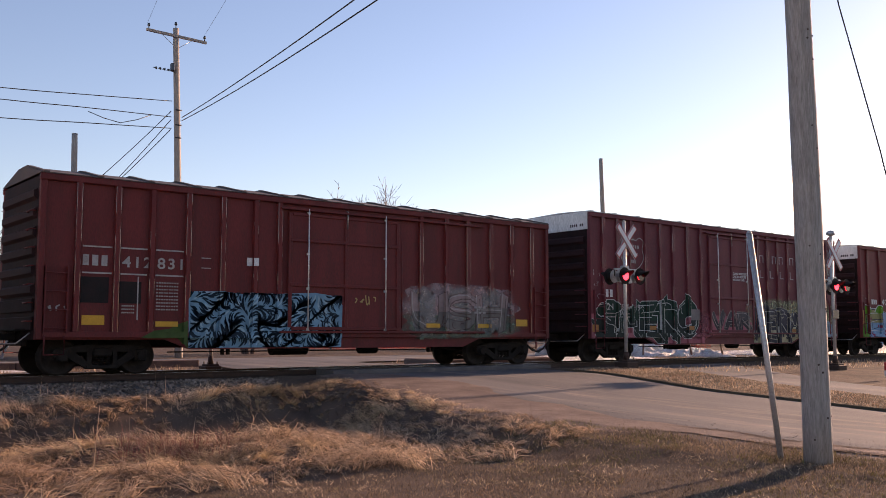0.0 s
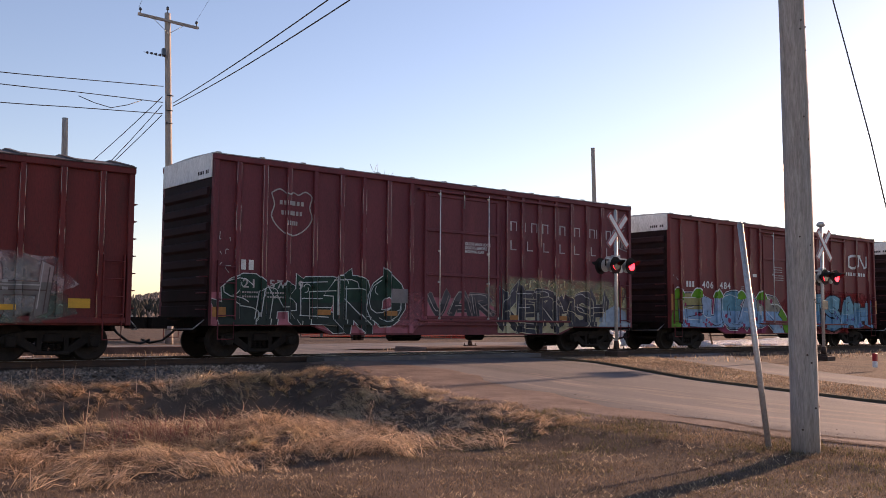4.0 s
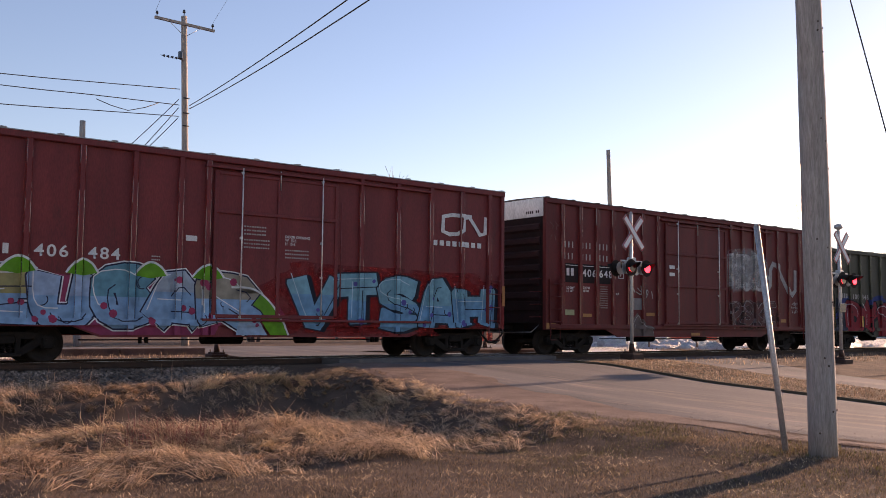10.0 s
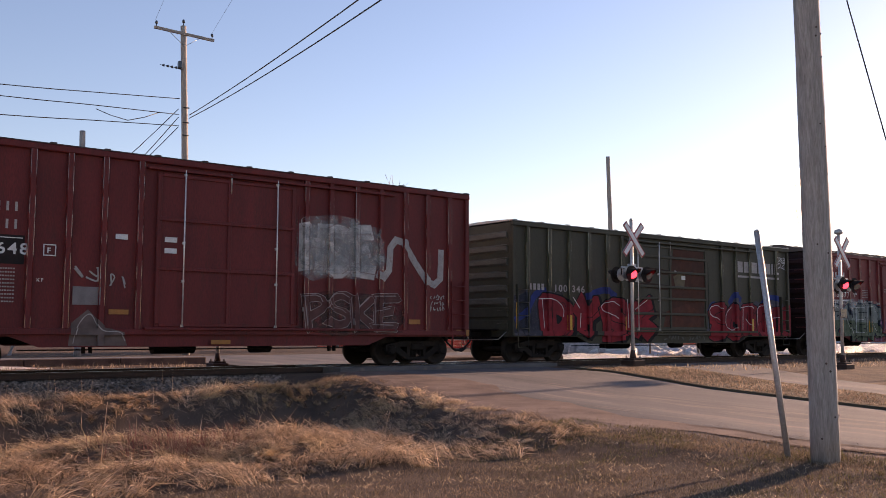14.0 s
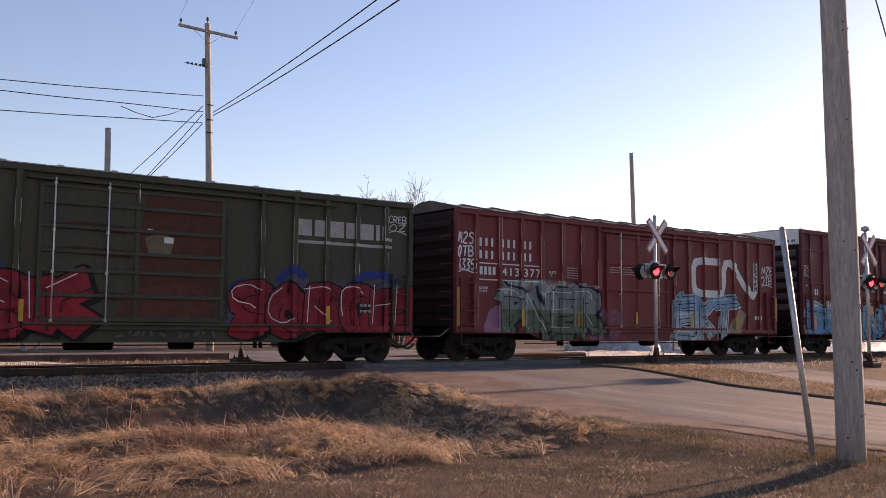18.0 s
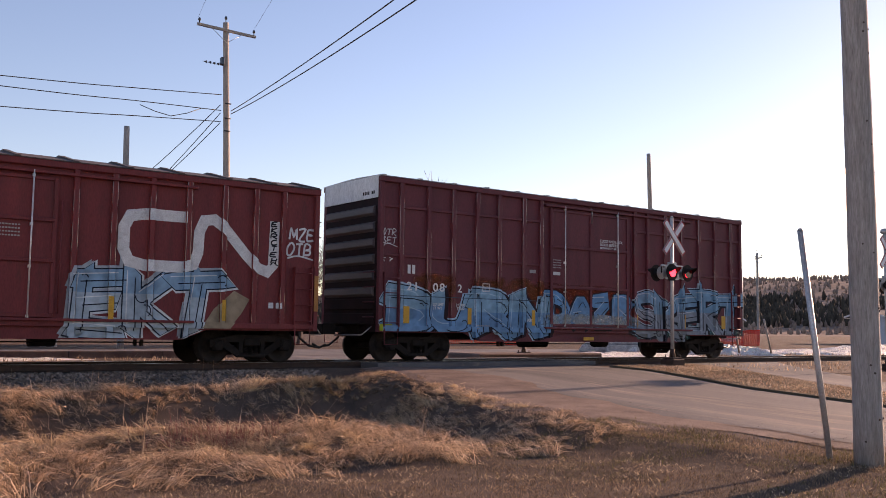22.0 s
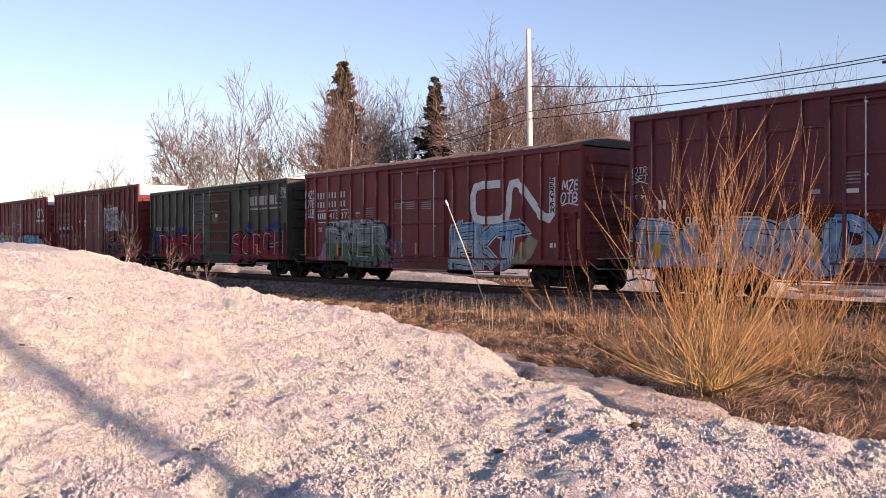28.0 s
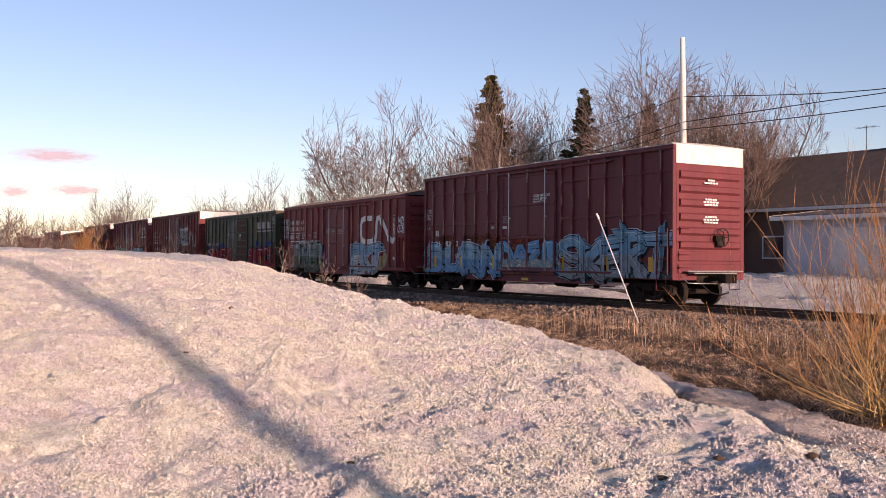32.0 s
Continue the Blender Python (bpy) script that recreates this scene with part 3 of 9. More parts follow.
def fast_mesh(name, verts, faces, mat, smooth=False):
    """A big mesh from arrays: verts n x 3, faces m x k (all triangles or all quads)."""
    me = bpy.data.meshes.new(name)
    verts, faces = np.asarray(verts, np.float32), np.asarray(faces, np.int32)
    m, k = faces.shape
    me.vertices.add(len(verts))
    me.vertices.foreach_set("co", verts.ravel())
    me.loops.add(m * k)
    me.loops.foreach_set("vertex_index", faces.ravel())
    me.polygons.add(m)
    me.polygons.foreach_set("loop_start", np.arange(0, m * k, k, dtype=np.int32))
    me.polygons.foreach_set("use_smooth", np.full(m, smooth))
    me.update(calc_edges=True)
    me.validate()
    me.materials.append(M[mat])
    return me


def smooth01(a, b, v):
    t = np.clip((v - a) / (b - a), 0, 1)
    return t * t * (3 - 2 * t)


def lumps(x, y, s, seed=0.0):
    """Cheap smooth noise over the ground, about -1 to 1."""
    return (np.sin(x * 1.7 * s + 1.3 * np.sin(y * 1.1 * s + seed) + seed) + np.sin(y * 2.3 * s + 1.7 * np.sin(x * 1.3 * s - seed) + 2 * seed)
            + 0.6 * np.sin((x + y) * 3.9 * s + seed) + 0.6 * np.sin((x - 1.7 * y) * 4.7 * s + 2.1 * seed)) / 3.2


def vnoise(x, y, size, seed=0):
    """Smooth random heights, -1 to 1, with bumps about size metres across."""
    x, y = np.asarray(x, float) / size, np.asarray(y, float) / size
    i, j = np.floor(x), np.floor(y)
    u, v = x - i, y - j
    u, v = u * u * (3 - 2 * u), v * v * (3 - 2 * v)

    def h(a, b):
        q = np.sin(a * 127.1 + b * 311.7 + seed * 74.7) * 43758.5453
        return 2 * (q - np.floor(q)) - 1
    return (h(i, j) * (1 - u) + h(i + 1, j) * u) * (1 - v) + (h(i, j + 1) * (1 - u) + h(i + 1, j + 1) * u) * v


# ---- the ground ----
def road_left(y):
    return np.interp(-np.asarray(y, float), [1, 5, 9, 12, 16, 40], [14.2, 13.8, 12.7, 12.2, 12.2, 12.4])


def road_right(y):
    return np.interp(-np.asarray(y, float), [1, 5, 9, 12, 14, 40], [20.6, 20.0, 18.9, 18.3, 17.9, 17.6])


def ground_z(x, y):
    """Height of the bare ground."""
    x, y = np.asarray(x, float), np.asarray(y, float)
    d = -y
    near = np.interp(d, [0, 1.75, 3.0, 3.6, 4.7, 5.1, 5.7, 6.4, 7.2, 8.6, 10.5, 13, 16, 40], [-0.2, -0.2, -0.44, -0.43, -0.38, -0.52, -0.98, -1.12, -1.08, -0.97, -0.82, -0.72, -0.66, -0.62])
    near = near - 0.16 * np.exp(-((x - 7.4) / 2.0) ** 2 - ((y + 6.5) / 1.0) ** 2)
    near = near + 0.14 * np.exp(-((x - 9.6) / 1.5) ** 2 - ((y + 4.7) / 0.7) ** 2) + 0.22 * np.exp(-((x - 5.5) / 4.0) ** 2 - ((y + 9.3) / 0.8) ** 2)
    shallow = smooth01(-3, -9, x)
    flat = np.interp(d, [0, 1.75, 3.2, 4.5, 40], [-0.2, -0.2, -0.5, -0.62, -0.62])
    near = near * (1 - shallow) + (flat * 0.75 + near * 0.25) * shallow
    road = np.interp(d, [0, 1.8, 5, 9, 14, 20, 60], [-0.2, -0.12, -0.17, -0.4, -0.56, -0.65, -0.66])
    e = road_left(y)
    w = smooth01(e - 3.5, e - 2.0, x)
    near = near * (1 - w) + road * w
    near = near + (0.07 * vnoise(x, y, 0.9, 1) + 0.05 * vnoise(x, y, 0.45, 2)) * smooth01(3.3, 5, d) * (1 - smooth01(9, 12, x)) * (1 - smooth01(12, 15, d))
    far = np.interp(y, [0, 1.75, 3.0, 6.0, 20, 80], [-0.2, -0.2, -0.35, -0.2, -0.12, 0.2])
    far = far + 0.75 * smooth01(7, 18, y) * smooth01(-6, -24, x)
    return np.where(y < 0, near, far)


def grid(name, xs, ys, zfun, mat, kind="structure", label="", category=""):
    X, Y = np.meshgrid(xs, ys)
    Z = zfun(X, Y)
    n, m = len(xs), len(ys)
    i = np.arange(n * m).reshape(m, n)
    f = np.stack([i[:-1, :-1], i[:-1, 1:], i[1:, 1:], i[1:, :-1]], -1).reshape(-1, 4)
    ob = new(name, fast_mesh(name, np.stack([X, Y, Z], -1).reshape(-1, 3), f, mat, True))
    return tagged(ob, label, category, kind=kind)


far_out = np.array([70, 100, 150, 250, 450, 900, 1800, 3500.0])
grid("ground", np.concatenate([-far_out[::-1], np.arange(-46, 46, 0.3), far_out]), np.concatenate([-far_out[::-1] * 0.6, np.arange(-28, 16, 0.3), far_out[:7] * 0.5, [3500.0]]),
     ground_z, "soil", label="bare ground under dead brown turf and matted grass", category="ground")


def strip(name, left, right, ys, n, mat, dz, label, category, edge=0.0, rim=0.03):
    """A sheet over the ground between two lines x = left(y) and x = right(y), with its rim turned down."""
    ys = np.asarray(ys, float)
    u = np.linspace(0, 1, n)
    a, b = left(ys)[:, None], right(ys)[:, None]
    X = a * (1 - u) + b * u
    Y = np.repeat(ys[:, None], n, 1)
    Z = ground_z(X, Y) + dz
    if edge:
        Z[:, 0] -= edge
        Z[:, -1] -= edge
        Z[0, :] -= edge
        Z[-1, :] -= edge
        X[:, 1], X[:, -2] = X[:, 0] + rim, X[:, -1] - rim
    m = len(ys)
    i = np.arange(n * m).reshape(m, n)
    f = np.stack([i[:-1, :-1], i[:-1, 1:], i[1:, 1:], i[1:, :-1]], -1).reshape(-1, 4)
    return tagged(new(name, fast_mesh(name, np.stack([X, Y, Z], -1).reshape(-1, 3), f, mat, False)), label, category, kind="structure")


near_y = np.concatenate([np.arange(-60, -24, 3.0), np.arange(-24, -1.7, 0.4), [-1.72]])
strip("road", road_left, road_right, near_y, 15, "asphalt", 0.02, "worn grey asphalt road running up to the level crossing", "road", edge=0.02, rim=0.4)
strip("gravel_shoulder", lambda y: road_left(y) - np.interp(-y, [1, 5, 9, 12, 14, 30], [1.2, 1.9, 2.2, 1.5, 1.0, 0.9]) - 0.16 * np.sin(y * 2.3) - 0.1 * np.sin(y * 5.1), lambda y: road_left(y) + np.interp(-y, [1, 6, 10, 14], [0.3, 0.9, 0.7, 0.3]) + 0.15 * np.sin(y * 1.7) + 0.08 * np.sin(y * 4.3), near_y, 10, "gravel", 0.03,
      "sandy gravel shoulder beside the asphalt road", "road shoulder", edge=0.03, rim=0.45)
strip("kerb_island", lambda y: road_right(y) + 0.05, lambda y: np.interp(-y, [2, 5, 9, 13, 40], [24.6, 23.6, 22.2, 20.9, 20.2]), np.concatenate([np.arange(-40, -3.0, 0.8), [-3.0]]), 10, "turf", 0.05,
      "raised grassy island with a dark kerb between two lanes", "traffic island", edge=0.06)
strip("side_path", lambda y: np.interp(-y, [2, 5, 9, 13, 40], [24.7, 23.7, 22.3, 21.0, 20.3]), lambda y: np.interp(-y, [2, 5, 9, 13, 40], [30, 27, 25, 23.4, 22.6]), np.arange(-40, -2.0, 0.8), 8, "asphalt", 0.03,
      "narrow asphalt path beyond the island", "path")
grid("road_far", np.arange(14.0, 21.0, 0.5), np.arange(1.72, 9, 0.5), lambda x, y: ground_z(x, y) * smooth01(1.7, 5, y) + 0.04 - 0.06 * (1 - smooth01(1.7, 5, y)), "asphalt", label="asphalt road continuing beyond the rails", category="road")
grid("street", np.concatenate([[-400, -200, -100], np.arange(-60, 61, 4.0), [100, 200, 400]]), np.arange(8.5, 15.6, 1.0), lambda x, y: ground_z(x, y) + 0.05, "asphalt", label="asphalt street parallel to the railway", category="road")
kerb = Geo()
for x0 in range(-10, 14, 3):
    kerb.box(x0, x0 + 2.97, 8.2, 8.45, -0.3, 0.05, 0.02)
tagged(part("kerb", kerb, "gravel"), "dusty low kerb along the street", "kerb", kind="structure")

# crossing surface: planks and asphalt between the rails
cross = thing("level_crossing", "asphalt and timber surface of the level crossing between rails", "level crossing", kind="structure")
for y0, y1 in ((-1.72, -0.83), (-0.62, -0.02), (0.02, 0.62), (0.83, 1.72)):
    g = Geo()
    g.box(13.2, 21.2, y0, y1, -0.2, -0.012, 0.01)
    part("crossing_panel", g, "asphalt", cross)

# ---- the track ----
track = thing("railway_track", "single railway track on wooden ties and grey ballast", "railway track", kind="structure")
prof = [(-0.075, -0.16), (0.075, -0.16), (0.07, -0.15), (0.012, -0.125), (0.012, -0.045), (0.036, -0.035), (0.036, -0.004), (0.03, 0.0), (-0.03, 0.0), (-0.036, -0.004), (-0.036, -0.035), (-0.012, -0.045), (-0.012, -0.125), (-0.07, -0.15)]
for y0 in (-0.755, 0.755):
    g = Geo()
    g.prism([(a + y0, b) for a, b in prof], "x", -700, 700)
    part("rail", g, "railrust", track, "rusty steel rail with a bright top")
    g = Geo()
    g.box(-700, 700, y0 - 0.027, y0 + 0.027, 0.0, 0.0015)
    part("rail_head", g, "tread", track, "polished running surface")
bed = [(-2.0, -0.21), (-1.75, -0.2), (-1.35, -0.19), (1.35, -0.19), (1.75, -0.2), (2.0, -0.21), (3.2, -0.45), (3.2, -0.7), (-3.2, -0.7), (-3.2, -0.45)]
g = Geo()
g.prism(bed, "x", -700, 700)
tagged(part("ballast_bed", g, "bed"), "bed of crushed grey rock under the rails", "ballast", kind="structure")
rng = np.random.default_rng(3)


def stones(name, n, xr, yr, size, mat, lift, label):
    """Loose angular stones lying on the ground."""
    oct_v = np.array([(1, 0, 0), (-1, 0, 0), (0, 1, 0), (0, -1, 0), (0, 0, 1), (0, 0, -1)], float)
    oct_f = np.array([(0, 2, 4), (2, 1, 4), (1, 3, 4), (3, 0, 4), (2, 0, 5), (1, 2, 5), (3, 1, 5), (0, 3, 5)])
    x, y = rng.uniform(*xr, n), rng.uniform(*yr, n)
    r = size * rng.uniform(0.5, 1.4, n)
    z = lift(x, y) + 0.3 * r
    v = oct_v[None] * r[:, None, None] * rng.uniform(0.55, 1.2, (n, 6, 1))
    a = rng.uniform(0, 6.28, n)
    c, s = np.cos(a)[:, None], np.sin(a)[:, None]
    v = np.stack([v[..., 0] * c - v[..., 1] * s, v[..., 0] * s + v[..., 1] * c, v[..., 2] * 0.8 + 0.35 * v[..., 0]], -1)
    v = v + np.stack([x, y, z], -1)[:, None]
    f = oct_f[None] + (np.arange(n) * 6)[:, None, None]
    return tagged(new(name, fast_mesh(name, v.reshape(-1, 3), f.reshape(-1, 3), mat)), label, "ballast", kind="stuff")


def bed_z(x, y):
    return np.interp(np.abs(y), [0, 1.35, 1.75, 2.0, 3.2, 3.6], [-0.19, -0.19, -0.2, -0.21, -0.45, -0.5])


stones("ballast_stones", 15000, (-24, 12.8), (-3.5, -1.2), 0.042, "stone", bed_z, "loose grey crushed rock along the track")
stones("ballast_stones", 4500, (-60, -24), (-3.4, -1.4), 0.06, "stone", bed_z, "loose grey crushed rock along the track")
stones("ballast_stones", 3000, (21.5, 60), (-3.4, -1.4), 0.055, "stone", bed_z, "loose grey crushed rock along the track")
def shoulder_z(x, y):
    return np.where((x > road_left(y) - 2.2) & (x < road_left(y) + 0.9), ground_z(x, y) + 0.02, -3.0)


stones("gravel_crumbs", 3500, (9.8, 14.2), (-21, -3), 0.0085, "crumb", shoulder_z, "loose gravel crumbs along the edge of the asphalt")
stones("ballast_stones", 4500, (-24, 40), (-0.6, 3.2), 0.05, "stone", bed_z, "loose grey crushed rock along the track")

# ---- snow ----
EDGE_X, EDGE_Y = [-90, -40, -20, -17, -12.6, -9.6, -8.0, -7.0, -5.8, -4.8, -3.8, -2.9, -2.1, -1, 0.0, 0.8], [-10.5, -11, -12.2, -12.2, -11.9, -13.3, -14.0, -14.05, -13.5, -13.2, -13.15, -13.35, -13.85, -15.3, -18.5, -26]


def snow_z(x, y):
    """Top of the snow bank; sinks below the ground outside its edge."""
    rim = np.interp(x, EDGE_X, EDGE_Y) + 0.22 * np.sin(x * 2.1) + 0.12 * np.sin(x * 5.3 + 1)
    inside = np.minimum(rim - y, (0.9 - x) * 1.2)
    top = np.interp(x, [-90, -45, -30, -25, -20, -17, -15, -12, -8, -4, 2], [1.8, 1.65, 1.45, 1.2, 0.74, 0.5, 0.34, 0.1, -0.22, -0.42, -0.52])
    high = np.interp(x, [-90, -30, -22, -19, -16.2, -14, -12.5, -11.3, -10.4, -9.5, -8.8, -7.5, -4, 2], [1.9, 1.6, 1.36, 1.22, 1.0, 0.74, 0.5, 0.2, 0.0, -0.18, -0.3, -0.42, -0.48, -0.52])
    w = smooth01(-15.2, -18.8, y)
    top = top * (1 - w) + high * w
    top = top + 0.03 * lumps(x, y, 0.7, 0.7) + 0.05 * vnoise(x + 0.3 * y, y, 0.75, 3) + 0.045 * vnoise(x, y + 0.4 * x, 0.38, 4) - 0.036 * np.abs(vnoise(x - 0.3 * y, y, 0.26, 5)) + 0.026 * vnoise(y, x, 0.15, 6) + 0.016 * vnoise(x, y, 0.08, 16)
    g = ground_z(x, y)
    steep = 0.55 + 0.9 * np.clip(top - g, 0, 2)
    t = np.clip(inside / steep, -0.6, 1)
    return np.where(t > 0, g + (top - g) * np.sin(np.clip(t, 0, 1) * 1.5708) ** 0.8, g + 0.25 * t)


grid("snow_bank", np.concatenate([np.arange(-90, -26, 0.8), np.arange(-26, -13, 0.06), np.arange(-13, 1.6, 0.04)]), np.concatenate([np.arange(-44, -24, 0.9), np.arange(-24, -10.0, 0.045)]), snow_z, "snow",
     kind="structure", label="long ploughed bank of old grainy snow with dirt specks", category="snow bank")


def ledge_z(x, y):
    """A thin sheet of dirty ice left in front of the bank, with a narrow melted gap between."""
    inner = np.interp(x, EDGE_X, EDGE_Y) + 0.32 + 0.06 * np.sin(x * 2.7) + 0.05 * np.sin(x * 6.1)
    outer = np.interp(x, [-18, -15.2, -11.4, -9.5, -7.5, -6.2, -5.4], [-10.5, -10.3, -10.8, -11.4, -12.3, -12.95, -13.4]) + 0.1 * np.sin(x * 3.3 + 1) + 0.06 * np.sin(x * 8.0)
    inside = np.minimum(y - inner, outer - y)
    t = np.clip(inside / 0.16, -1, 1)
    flank = np.clip((outer - y) / np.maximum(outer - inner, 0.2), 0, 1)
    return ground_z(x, y) + np.where(t > 0, np.abs(t) ** 0.5 * (0.05 + 0.13 * flank), 0.3 * t) + 0.02 * vnoise(x, y, 0.3, 41) + 0.012 * vnoise(x, y, 0.12, 42)


grid("ice_ledge", np.arange(-18, -5, 0.06), np.arange(-14.2, -10.2, 0.05), ledge_z, "dirtsnow", label="thin dirty sheet of ice melting beside the snow bank", category="dirty ice")


def snow_grains(n, xr, yr, size, zfun, mat, label, dens):
    """Coarse clumps of refrozen snow crystals, half sunk into the crust."""
    ico_v = np.array([(1, 0, 0), (-1, 0, 0), (0, 1, 0), (0, -1, 0), (0, 0, 1)], float)
    ico_f = np.array([(0, 2, 4), (2, 1, 4), (1, 3, 4), (3, 0, 4)])
    x, y = rng.uniform(*xr, n), rng.uniform(*yr, n)
    z = zfun(x, y)
    k = (z > ground_z(x, y) + 0.03) & (vnoise(x, y, 0.5, 51) + 0.6 * vnoise(x, y, 0.2, 52) > dens)
    x, y, z = x[k], y[k], z[k]
    m = len(x)
    r = size * rng.uniform(0.4, 1.0, m) ** 1.5 * 1.6
    v = ico_v[None] * r[:, None, None] * rng.uniform(0.6, 1.3, (m, 5, 1))
    a = rng.uniform(0, 6.28, m)
    c, s = np.cos(a)[:, None], np.sin(a)[:, None]
    v = np.stack([v[..., 0] * c - v[..., 1] * s, v[..., 0] * s + v[..., 1] * c, v[..., 2] * 0.8 - 0.12 * r[:, None]], -1) + np.stack([x, y, z], -1)[:, None]
    f = ico_f[None] + (np.arange(m) * 5)[:, None, None]
    tagged(new("snow_grains", fast_mesh("snow_grains", v.reshape(-1, 3), f.reshape(-1, 3), mat)), label, "snow", kind="stuff")


snow_grains(150000, (-13, 0.5), (-23.5, -12.0), 0.023, snow_z, "snow", "coarse refrozen grains on the snow bank", -0.5)
snow_grains(45000, (-26, -11), (-23.5, -11.5), 0.035, snow_z, "snow", "coarse refrozen grains on the snow bank", -0.4)
snow_grains(16000, (-17, -5), (-14.2, -10.2), 0.022, ledge_z, "dirtsnow", "coarse dirty grains on the ice ledge", -0.4)


def snow_patch(cx, cy, rx, ry, h, seed, mat="snow", rough=0.0):
    n, m = (40, 12) if not rough else (120, 40)
    a = np.linspace(0, 2 * np.pi, n, endpoint=False)
    ring = 1 + 0.22 * np.sin(3 * a + seed) + 0.13 * np.sin(7 * a + 2 * seed) + 0.08 * np.sin(13 * a)
    u = np.linspace(0.0, 1, m)
    X = cx + rx * np.outer(u, np.cos(a) * ring)
    Y = cy + ry * np.outer(u, np.sin(a) * ring)
    Z = ground_z(X, Y) + h * np.sqrt(np.clip(1 - u[:, None] ** 2, 0, 1)) * (1 + 0.25 * lumps(X, Y, 2.2, seed)) - 0.05 * u[:, None]
    Z = Z + rough * (1 - u[:, None] ** 3) * (0.3 * vnoise(X, Y, 0.55, 71) + 0.16 * vnoise(X, Y, 0.22, 72))
    i = np.arange(n * m).reshape(m, n)
    f = np.stack([i[:-1], np.roll(i[:-1], -1, 1), np.roll(i[1:], -1, 1), i[1:]], -1).reshape(-1, 4)
    tagged(new("snow_patch", fast_mesh("snow_patch", np.stack([X, Y, Z], -1).reshape(-1, 3), f, mat, True)), "melting patch of old snow on brown ground", "snow patch", group="melting snow patches")


for k, (cx, cy, rx, ry, h) in enumerate(((-9, 4.6, 6, 1.0, 0.25), (-22, 4.8, 7, 1.2, 0.35), (-38, 5, 8, 1.3, 0.4), (1.5, 6.2, 3.2, 0.7, 0.14), (6, 7.0, 2.2, 0.5, 0.1), (-56, 5.5, 9, 1.6, 0.5), (-27, 11, 10, 3, 0.35),
                                         (49, 8.5, 5, 2.0, 0.25), (30, 6.0, 5, 1.0, 0.22), (60, 9, 9, 3, 0.5), (-31, 13.5, 7, 2.2, 0.5), (-13, 8.0, 4, 0.8, 0.2))):
    snow_patch(cx, cy, rx, ry, h, 1.7 * k + 0.3)
for k, (cx, cy, rx, ry, h) in enumerate(((36.9, 11.7, 2.0, 1.5, 0.95), (38.6, 10.0, 2.8, 2.0, 0.72), (41.0, 8.0, 3.0, 1.8, 0.42))):
    snow_patch(cx, cy, rx, ry, h, 2.1 * k + 0.9, "dirtsnow" if k == 0 else "snow", 0.4)
for k, (cx, cy, rx, ry) in enumerate(((-1.0, -13.4, 0.25, 0.1), (0.6, -14.1, 0.18, 0.07))):
    snow_patch(cx, cy, rx, ry, 0.03, k + 5.5)


# ---- grass ----
def blades(name, x, y, z, length, width, lean, mat, label, category, comb=None, stiff=0.5):
    """Bent tapering blades of dead grass, one after another in one mesh."""
    n = len(x)
    a = rng.uniform(0, 2 * np.pi, n) if comb is None else comb + rng.normal(0, 0.9, n)
    ln = length * rng.uniform(0.5, 1.3, n)
    le = np.clip(lean + rng.normal(0, 0.25, n), 0, 1.5)
    dx, dy = np.cos(a), np.sin(a)
    px, py = -dy * width / 2, dx * width / 2
    b = np.stack([x, y, z - 0.01], -1)
    side = np.stack([px, py, np.zeros(n)], -1)
    m1 = b + np.stack([dx * np.sin(le * stiff) * ln * 0.5, dy * np.sin(le * stiff) * ln * 0.5, np.cos(le * stiff) * ln * 0.5], -1)
    tip = m1 + np.stack([dx * np.sin(le) * ln * 0.5, dy * np.sin(le) * ln * 0.5, np.cos(le) * ln * 0.5], -1)
    tip[:, 2] = np.maximum(tip[:, 2], z + 0.01)
    v = np.stack([b - side, b + side, m1 - side * 0.8, m1 + side * 0.8, tip], 1).reshape(-1, 3)
    f = np.array([(0, 1, 3), (0, 3, 2), (2, 3, 4)])[None] + (np.arange(n) * 5)[:, None, None]
    return tagged(new(name, fast_mesh(name, v, f.reshape(-1, 3), mat)), label, category, kind="stuff")


def tall_density(x, y):
    d = -y
    inner = np.where(x < -8, 2.1, 3.1)
    w = smooth01(inner, inner + 0.7, d) * (1 - smooth01(12.4, 14.2, d)) * (1 - smooth01(-2.1, -1.2, x - road_left(y)))
    bare = (snow_z(x, y) > ground_z(x, y) + 0.02) | (ledge_z(x, y) > ground_z(x, y) + 0.02)
    w = w * (1 - 0.7 * np.exp(-((x - 7.4) / 2.6) ** 2 - ((y + 6.0) / 0.8) ** 2))
    return np.where(bare, 0, w)


def scatter(n, xr, yr, weight):
    x, y = rng.uniform(*xr, n), rng.uniform(*yr, n)
    k = rng.uniform(0, 1, n) < weight(x, y)
    return x[k], y[k]


